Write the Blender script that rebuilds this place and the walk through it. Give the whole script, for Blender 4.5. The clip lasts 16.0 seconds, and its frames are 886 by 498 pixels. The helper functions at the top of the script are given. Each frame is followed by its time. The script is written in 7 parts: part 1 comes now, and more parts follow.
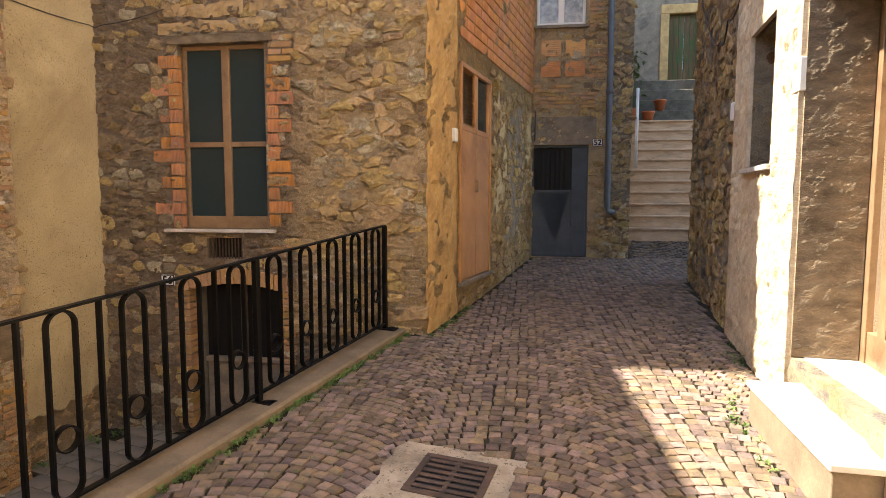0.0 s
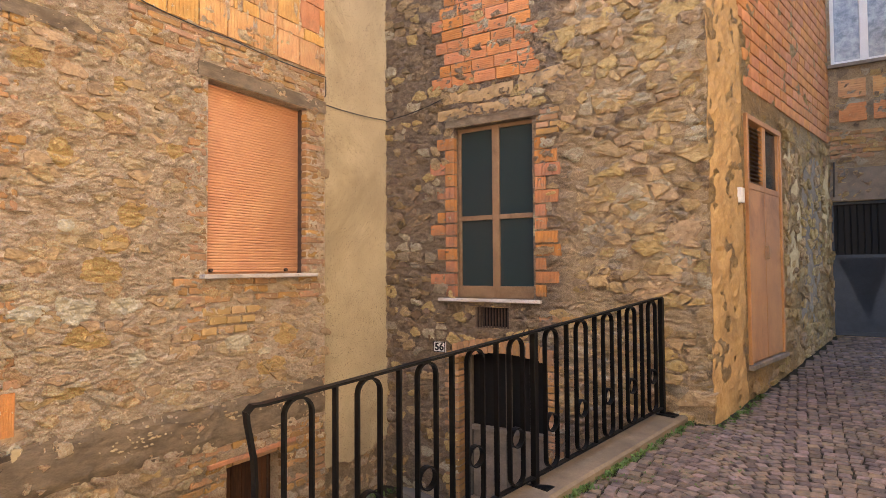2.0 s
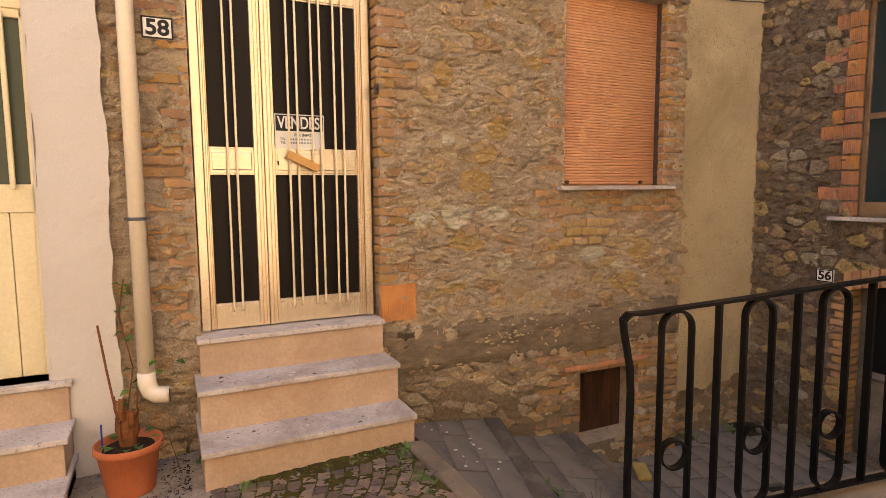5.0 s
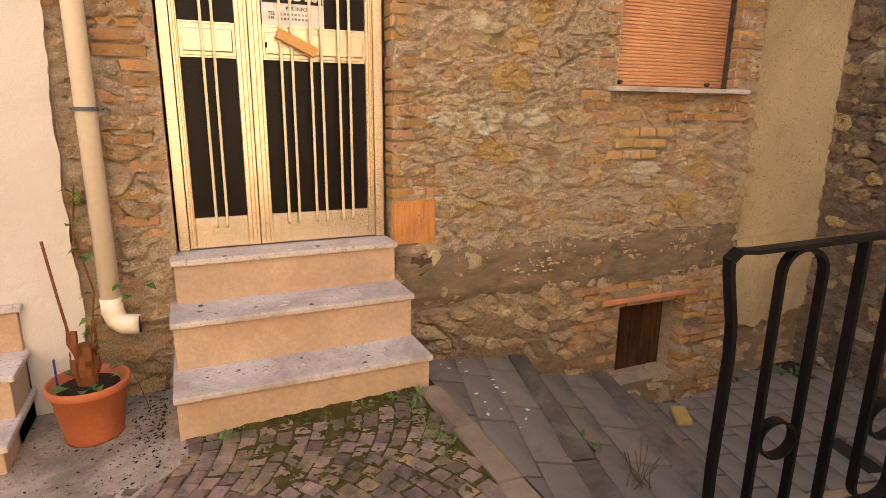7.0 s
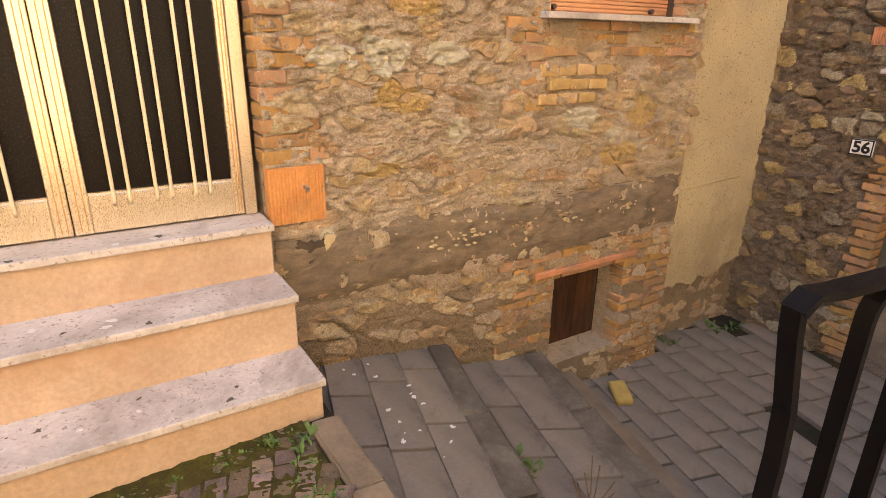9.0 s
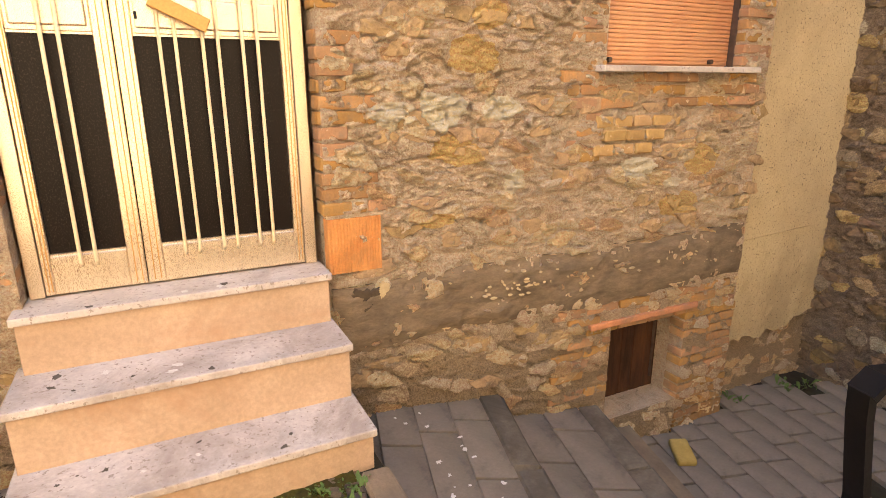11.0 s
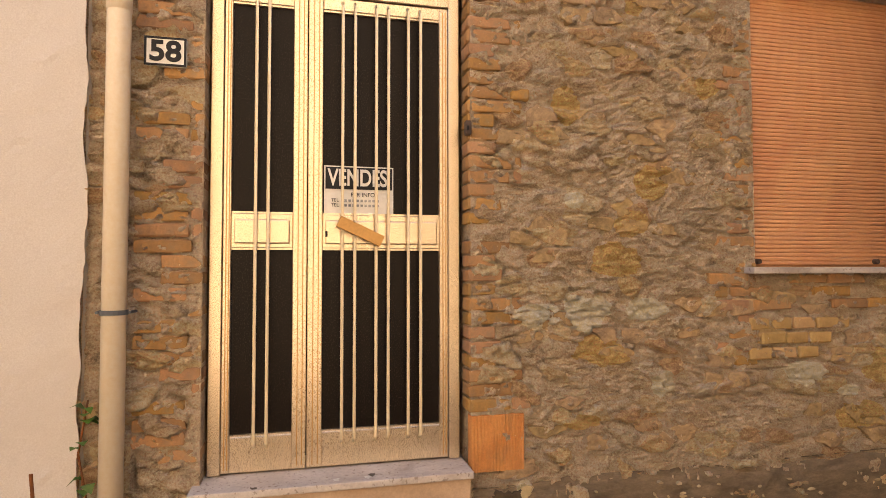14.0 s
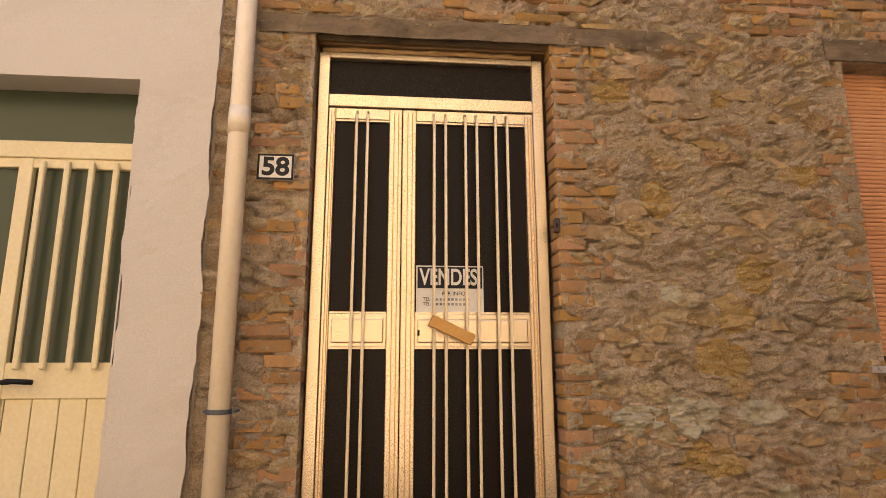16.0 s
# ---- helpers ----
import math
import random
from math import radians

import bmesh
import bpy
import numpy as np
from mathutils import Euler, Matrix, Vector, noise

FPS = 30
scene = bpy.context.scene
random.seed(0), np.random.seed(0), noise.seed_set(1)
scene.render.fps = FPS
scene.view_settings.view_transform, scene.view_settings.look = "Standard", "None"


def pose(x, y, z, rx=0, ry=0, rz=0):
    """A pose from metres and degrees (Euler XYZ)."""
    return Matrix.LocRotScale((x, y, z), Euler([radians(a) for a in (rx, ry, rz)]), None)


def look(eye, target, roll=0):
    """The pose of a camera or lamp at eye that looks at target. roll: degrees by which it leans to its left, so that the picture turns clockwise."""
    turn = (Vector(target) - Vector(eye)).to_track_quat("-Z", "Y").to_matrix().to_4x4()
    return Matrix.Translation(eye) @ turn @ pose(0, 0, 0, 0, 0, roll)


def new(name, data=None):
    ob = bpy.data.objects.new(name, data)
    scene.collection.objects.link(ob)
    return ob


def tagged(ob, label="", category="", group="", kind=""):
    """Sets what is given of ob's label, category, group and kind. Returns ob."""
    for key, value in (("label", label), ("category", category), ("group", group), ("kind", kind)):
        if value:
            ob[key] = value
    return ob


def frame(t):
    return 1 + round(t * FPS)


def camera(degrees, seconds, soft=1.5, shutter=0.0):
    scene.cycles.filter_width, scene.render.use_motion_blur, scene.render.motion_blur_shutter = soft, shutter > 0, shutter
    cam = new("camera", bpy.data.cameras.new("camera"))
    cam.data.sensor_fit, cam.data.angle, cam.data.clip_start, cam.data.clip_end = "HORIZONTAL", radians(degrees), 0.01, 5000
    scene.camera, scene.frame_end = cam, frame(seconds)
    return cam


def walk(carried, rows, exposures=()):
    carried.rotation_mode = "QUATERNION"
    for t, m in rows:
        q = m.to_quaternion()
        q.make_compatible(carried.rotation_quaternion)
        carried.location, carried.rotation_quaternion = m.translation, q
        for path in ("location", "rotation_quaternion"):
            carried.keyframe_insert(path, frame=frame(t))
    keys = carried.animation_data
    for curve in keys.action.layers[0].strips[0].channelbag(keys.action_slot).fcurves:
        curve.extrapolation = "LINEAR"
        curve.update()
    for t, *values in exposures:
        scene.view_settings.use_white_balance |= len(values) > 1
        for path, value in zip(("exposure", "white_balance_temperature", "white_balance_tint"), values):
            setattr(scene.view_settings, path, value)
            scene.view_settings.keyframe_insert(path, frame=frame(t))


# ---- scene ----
cam = camera(75.1, 16.0, 0.85)
PATH = [
    (0, (-0.18, 2.11, 1.465), (-0.467, 4.082, 1.294), 0.1),
    (0.5, (-0.196, 2.121, 1.475), (-0.608, 4.077, 1.395), -0.1),
    (1, (-0.195, 2.119, 1.506), (-0.79, 4.028, 1.497), -0.1),
    (1.5, (-0.236, 2.176, 1.489), (-1.038, 4.008, 1.526), -0.2),
    (2, (-0.473, 2.225, 1.485), (-1.53, 3.921, 1.551), -0.4),
    (2.5, (-0.593, 2.276, 1.496), (-1.901, 3.788, 1.565), -0.6),
    (3, (-0.625, 2.262, 1.483), (-2.129, 3.58, 1.536), -0.8),
    (3.5, (-0.657, 2.201, 1.485), (-2.297, 3.346, 1.488), -0.8),
    (4, (-0.674, 2.187, 1.47), (-2.394, 3.206, 1.4), -0.8),
    (4.5, (-0.669, 2.203, 1.447), (-2.436, 3.13, 1.31), -0.7),
    (4.7, (-0.677, 2.201, 1.433), (-2.456, 3.102, 1.274), -0.7),
    (6.8, (-1.204, 2.418, 1.314), (-2.997, 3.18, 0.861), 0.6),
    (7, (-1.291, 2.458, 1.308), (-3.066, 3.246, 0.828), 0.7),
    (7.5, (-1.536, 2.703, 1.315), (-3.244, 3.578, 0.752), 0.9),
    (8, (-1.787, 2.828, 1.27), (-3.414, 3.795, 0.621), 1.2),
    (8.2, (-1.878, 2.852, 1.282), (-3.481, 3.831, 0.596), 1.3),
    (10.3, (-1.956, 2.886, 1.32), (-3.532, 3.932, 0.672), 0.2),
    (10.5, (-1.936, 2.895, 1.333), (-3.554, 3.893, 0.712), 0.1),
    (11, (-1.928, 2.873, 1.35), (-3.651, 3.73, 0.803), -0.1),
    (11.5, (-1.93, 2.815, 1.36), (-3.744, 3.522, 0.901), -0.2),
    (12, (-1.921, 2.787, 1.376), (-3.791, 3.392, 1.009), -0.3),
    (12.5, (-1.897, 2.793, 1.399), (-3.804, 3.336, 1.132), -0.3),
    (13, (-1.874, 2.794, 1.411), (-3.802, 3.306, 1.259), -0.2),
    (13.5, (-1.848, 2.8, 1.426), (-3.788, 3.288, 1.389), -0.2),
    (14, (-1.841, 2.798, 1.44), (-3.788, 3.251, 1.511), -0.1),
    (14.5, (-1.841, 2.786, 1.444), (-3.792, 3.188, 1.623), -0.1),
    (15, (-1.839, 2.771, 1.463), (-3.796, 3.105, 1.707), -0.1),
    (15.5, (-1.836, 2.766, 1.467), (-3.796, 3.018, 1.777), -0.0),
    (16, (-1.835, 2.748, 1.471), (-3.79, 2.925, 1.855), -0.1),
]
walk(cam, [(t, look(eye, target, roll)) for t, eye, target, roll in PATH], [(0, 2.3, 6750, 10), (0.5, 2.5, 6700, 12), (1.5, 2.76, 5800, 13), (2.2, 2.7, 6350, 15), (3, 2.55, 6800, 17), (3.5, 2.33, 6780, 17), (4.5, 2.1, 6720, 16.5), (7, 2.42, 6780, 16.5), (8, 2.62, 6750, 14.5), (10.5, 3.06, 6560, 12), (11.5, 2.72, 6740, 15), (12.5, 2.14, 6780, 16.5), (14.5, 1.99, 6820, 16.5), (16, 1.74, 6830, 16)])

# ---- light ----
SUN_EL, SUN_AZ = 50.0, 174.0   # height, and direction towards the sun, counter-clockwise from +x
world = bpy.data.worlds.new("world")
scene.world = world
world.use_nodes = True
wt = world.node_tree
sky = wt.nodes.new("ShaderNodeTexSky")
sky.sky_type, sky.sun_disc = "NISHITA", False
sky.sun_elevation, sky.sun_rotation = radians(SUN_EL), radians(90 - SUN_AZ)
wt.links.new(sky.outputs[0], wt.nodes["Background"].inputs[0])
wt.nodes["Background"].inputs[1].default_value = 0.15
sun = new("sun", bpy.data.lights.new("sun", "SUN"))
sun.data.energy, sun.data.angle, sun.data.color = 5.0, radians(0.55), (1.0, 0.93, 0.83)
ce = math.cos(radians(SUN_EL))
sun.matrix_world = look((0, 0, 20), (-math.cos(radians(SUN_AZ)) * ce, -math.sin(radians(SUN_AZ)) * ce, 20 - math.sin(radians(SUN_EL))))


# ---- materials ----
def lin(r, g, b):
    """Linear colour from 0-255 values."""
    return tuple((c / 255 / 12.92 if c <= 10 else ((c / 255 + 0.055) / 1.055) ** 2.4) for c in (r, g, b)) + (1.0,)


class Tree:
    def __init__(self, name):
        self.mat = bpy.data.materials.new(name)
        self.mat.use_nodes = True
        self.t = self.mat.node_tree
        self.bsdf = self.t.nodes["Principled BSDF"]
        co = self.t.nodes.new("ShaderNodeTexCoord")
        self.co = co.outputs["Object"]

    def node(self, kind, values=(), **links):
        n = self.t.nodes.new(kind)
        for key, value in dict(values).items():
            n.inputs[key].default_value = value
        for key, socket in links.items():
            self.t.links.new(socket, n.inputs[key.replace("_", " ")])
        return n

    def link(self, a, b):
        self.t.links.new(a, b)

    def mapped(self, scale, shift=(0, 0, 0)):
        n = self.node("ShaderNodeMapping", {"Scale": scale, "Location": shift}, Vector=self.co)
        return n.outputs[0]

    def noise(self, scale, detail=6, rough=0.6, vec=None, distortion=0.0):
        return self.node("ShaderNodeTexNoise", {"Scale": scale, "Detail": detail, "Roughness": rough, "Distortion": distortion}, Vector=vec or self.co).outputs["Fac"]

    def ramp(self, fac, stops, mode="LINEAR"):
        n = self.node("ShaderNodeValToRGB", {}, Fac=fac)
        n.color_ramp.interpolation = mode
        el = n.color_ramp.elements
        while len(el) < len(stops):
            el.new(0.5)
        for e, (p, c) in zip(el, stops):
            e.position, e.color = p, (c if len(c) == 4 else (*c, 1)) if not isinstance(c, float) else (c, c, c, 1)
        return n.outputs[0]

    def mix(self, fac, a, b, blend="MIX"):
        n = self.t.nodes.new("ShaderNodeMix")
        n.data_type, n.blend_type = "RGBA", blend
        for socket, v in ((n.inputs[0], fac), (n.inputs[6], a), (n.inputs[7], b)):
            if isinstance(v, (int, float, tuple)):
                socket.default_value = v
            else:
                self.link(v, socket)
        return n.outputs[2]

    def maths(self, op, a, b=0.0):
        n = self.t.nodes.new("ShaderNodeMath")
        n.operation = op
        for socket, v in zip(n.inputs, (a, b)):
            if isinstance(v, (int, float)):
                socket.default_value = v
            else:
                self.link(v, socket)
        return n.outputs[0]

    def bump(self, height, strength, distance=0.01, normal=None):
        n = self.node("ShaderNodeBump", {"Strength": strength, "Distance": distance}, Height=height)
        if normal:
            self.link(normal, n.inputs["Normal"])
        return n.outputs[0]

    def done(self, colour, rough=0.85, normal=None, metal=0.0, spec=0.3):
        for v, key in ((colour, "Base Color"), (rough, "Roughness"), (metal, "Metallic"), (spec, "Specular IOR Level")):
            if isinstance(v, (int, float, tuple)):
                self.bsdf.inputs[key].default_value = v
            else:
                self.link(v, self.bsdf.inputs[key])
        if normal:
            self.link(normal, self.bsdf.inputs["Normal"])
        return self.mat


def grainy(name, a, b, scale=6.0, rough=0.85, bump=0.5, fine=70.0, dist=0.006, stain=None, metal=0.0, spec=0.3, vary=0.0, island=False, speck=None, stretch=(1, 1, 1)):
    """Two-scale surface: soft colour change, fine grain, dark or pale stains."""
    t = Tree(name)
    v = t.mapped(stretch)
    n1, n2 = t.noise(scale, 5, 0.6, v), t.noise(fine, 4, 0.7, v)
    col = t.mix(t.ramp(n1, [(0.35, 0.0), (0.65, 1.0)]), a, b)
    col = t.mix(0.35, col, t.ramp(n2, [(0.3, 0.35), (0.7, 0.75)]), "OVERLAY")
    if stain:
        n3 = t.noise(scale * 0.45, 7, 0.72, v, 0.6)
        col = t.mix(t.ramp(n3, [(0.5, 0.0), (0.66, 0.75)]), col, stain)
    if speck:
        n4 = t.noise(fine * 0.9, 3, 0.6, v)
        col = t.mix(t.ramp(n4, [(0.60, 0.0), (0.65, 0.85)]), col, speck)
    if vary:
        if island:
            r = t.t.nodes.new("ShaderNodeNewGeometry").outputs["Random Per Island"]
        else:
            r = t.t.nodes.new("ShaderNodeObjectInfo").outputs["Random"]
        k = t.maths("ADD", t.maths("MULTIPLY", r, vary * 2), 1.0 - vary)
        hsv = t.node("ShaderNodeHueSaturation", {}, Color=col, Value=k)
        w = t.maths("FRACT", t.maths("MULTIPLY", r, 37.7))
        t.link(t.maths("ADD", t.maths("MULTIPLY", w, vary * 0.10), 0.5 - vary * 0.05), hsv.inputs["Hue"])
        t.link(t.maths("ADD", t.maths("MULTIPLY", w, vary * 0.9), 1.0 - vary * 0.45), hsv.inputs["Saturation"])
        col = hsv.outputs[0]
    h = t.maths("ADD", t.maths("MULTIPLY", n1, 0.6), t.maths("MULTIPLY", n2, 0.4))
    rg = t.ramp(n2, [(0.2, max(rough - 0.12, 0.03)), (0.8, min(rough + 0.1, 1.0))])
    return t.done(col, rg, t.bump(h, bump, dist) if bump else None, metal, spec)


def rubble(name, mortar, mortar2, stones, size=(5.0, 5.0, 8.0), edge=0.10, bump=0.9, cover=0.5):
    """Rubble masonry smeared with rough mortar: stones of several tints peep through."""
    t = Tree(name)
    warp = t.node("ShaderNodeTexNoise", {"Scale": 7.0, "Detail": 6.0, "Roughness": 0.7}, Vector=t.co).outputs["Color"]
    v = t.node("ShaderNodeVectorMath")
    v.operation = "MULTIPLY_ADD"
    t.link(warp, v.inputs[0])
    v.inputs[1].default_value = (0.22, 0.22, 0.16)
    t.link(t.co, v.inputs[2])
    vm = t.node("ShaderNodeMapping", {"Scale": size}, Vector=v.outputs[0]).outputs[0]
    cell = t.node("ShaderNodeTexVoronoi", {"Scale": 1.0, "Randomness": 1.0}, Vector=vm)
    rim = t.node("ShaderNodeTexVoronoi", {"Scale": 1.0, "Randomness": 1.0}, Vector=vm)
    rim.feature = "DISTANCE_TO_EDGE"
    sep = t.node("ShaderNodeSeparateColor", {}, Color=cell.outputs["Color"])
    flat = t.mapped((6.0, 6.0, 13.0))
    n_big, n_mid, n_fine = t.noise(1.3, 5, 0.65), t.noise(1.0, 8, 0.68, flat, 0.9), t.noise(85.0, 5, 0.75)
    n_lump = t.noise(24.0, 5, 0.65, None, 0.5)
    tint = t.ramp(sep.outputs[0], [(i / (len(stones) - 1), c) for i, c in enumerate(stones)], "CONSTANT")
    tint = t.mix(0.5, tint, t.ramp(n_lump, [(0.3, 0.25), (0.7, 0.8)]), "OVERLAY")
    mort = t.mix(t.ramp(n_mid, [(0.35, 0.0), (0.62, 1.0)]), mortar, mortar2)
    mort = t.mix(t.ramp(n_big, [(0.35, 0.0), (0.75, 0.55)]), mort, stones[-1])
    wet = t.maths("ADD", t.maths("MULTIPLY", n_mid, 0.9), t.maths("MULTIPLY", sep.outputs[1], 0.5))
    thr = t.ramp(wet, [(cover, 1.0), (cover + 0.10, 0.0)])
    mask = t.maths("MULTIPLY", t.ramp(t.maths("ADD", rim.outputs["Distance"], t.maths("MULTIPLY", n_lump, 0.16)), [(edge + 0.06, 0.0), (edge + 0.12, 1.0)]), thr)
    vs = t.node("ShaderNodeMapping", {"Scale": (size[0] * 2.3, size[1] * 2.3, size[2] * 2.0)}, Vector=v.outputs[0]).outputs[0]
    chip = t.node("ShaderNodeSeparateColor", {}, Color=t.node("ShaderNodeTexVoronoi", {"Scale": 1.0, "Randomness": 1.0}, Vector=vs).outputs["Color"])
    mort = t.mix(0.30, mort, t.ramp(chip.outputs[0], [(0.0, 0.28), (1.0, 0.70)]), "OVERLAY")
    col = t.mix(mask, mort, tint)
    # crevice shade painted into the colour where the relief noise is low
    col = t.mix(t.ramp(n_mid, [(0.28, 0.8), (0.41, 0.0)]), col, t.mix(0.5, col, (0.02, 0.017, 0.014, 1)))
    col = t.mix(0.55, col, t.ramp(n_fine, [(0.3, 0.25), (0.7, 0.8)]), "OVERLAY")
    h = t.maths("ADD", t.maths("ADD", t.maths("MULTIPLY", mask, 0.25), t.maths("MULTIPLY", chip.outputs[1], 0.22)), t.maths("ADD", t.maths("MULTIPLY", n_mid, 1.5), t.maths("MULTIPLY", n_lump, 1.2)))
    b1 = t.bump(h, bump, 0.11)
    return t.done(col, 0.93, t.bump(n_fine, 1.0, 0.026, b1), 0.0, 0.12)


def masonry(name, mortar, mortar2, other, tints, pale, ochre, bump=1.0):
    """Mortared rubble: each stone's tint, the mortar's other tone and the limewash remains come from the wall's mesh.
    """
    t = Tree(name)

    def given(key):
        n = t.t.nodes.new("ShaderNodeAttribute")
        n.attribute_name = key
        return n.outputs["Fac"]
    n_big, n_mid = t.noise(1.6, 5, 0.65), t.noise(1.0, 7, 0.7, t.mapped((9.0, 9.0, 17.0)), 0.8)
    n_lump, n_fine, n_grit = t.noise(30.0, 5, 0.7, None, 0.4), t.noise(110.0, 5, 0.75), t.noise(260.0, 3, 0.7)
    mort = t.mix(t.ramp(n_mid, [(0.36, 0.0), (0.64, 1.0)]), mortar, mortar2)
    mort = t.mix(t.ramp(n_big, [(0.38, 0.0), (0.68, 0.45)]), mort, tints[0])
    mort = t.mix(given("zone"), mort, other)
    tint = t.ramp(given("tint"), [(i / len(tints), c) for i, c in enumerate(tints)], "CONSTANT")
    tint = t.mix(0.55, tint, t.ramp(n_lump, [(0.3, 0.3), (0.7, 0.78)]), "OVERLAY")
    edge = t.maths("ADD", given("stone"), t.maths("MULTIPLY", t.maths("SUBTRACT", n_lump, 0.5), 1.1))
    col = t.mix(t.ramp(edge, [(0.34, 0.0), (0.56, 0.85)]), mort, tint)
    for key, c in (("lime", pale), ("ochre", ochre)):
        m = t.maths("ADD", given(key), t.maths("MULTIPLY", t.maths("SUBTRACT", n_lump, 0.5), 0.9))
        col = t.mix(t.ramp(m, [(0.46, 0.0), (0.54, 0.9)]), col, c)
    # darkens the hollows of n_mid, standing in for shade in the mortar's crevices
    col = t.mix(t.ramp(n_mid, [(0.30, 0.8), (0.42, 0.0)]), col, t.mix(0.55, col, (0.02, 0.017, 0.014, 1)))
    col = t.mix(0.7, col, t.ramp(n_fine, [(0.32, 0.15), (0.68, 0.88)]), "OVERLAY")
    h = t.maths("ADD", t.maths("MULTIPLY", n_mid, 0.8), t.maths("MULTIPLY", n_lump, 1.0))
    b1 = t.bump(h, bump, 0.045)
    b2 = t.bump(n_fine, 1.0, 0.018, b1)
    return t.done(col, 0.94, t.bump(n_grit, 0.6, 0.006, b2), 0.0, 0.1)


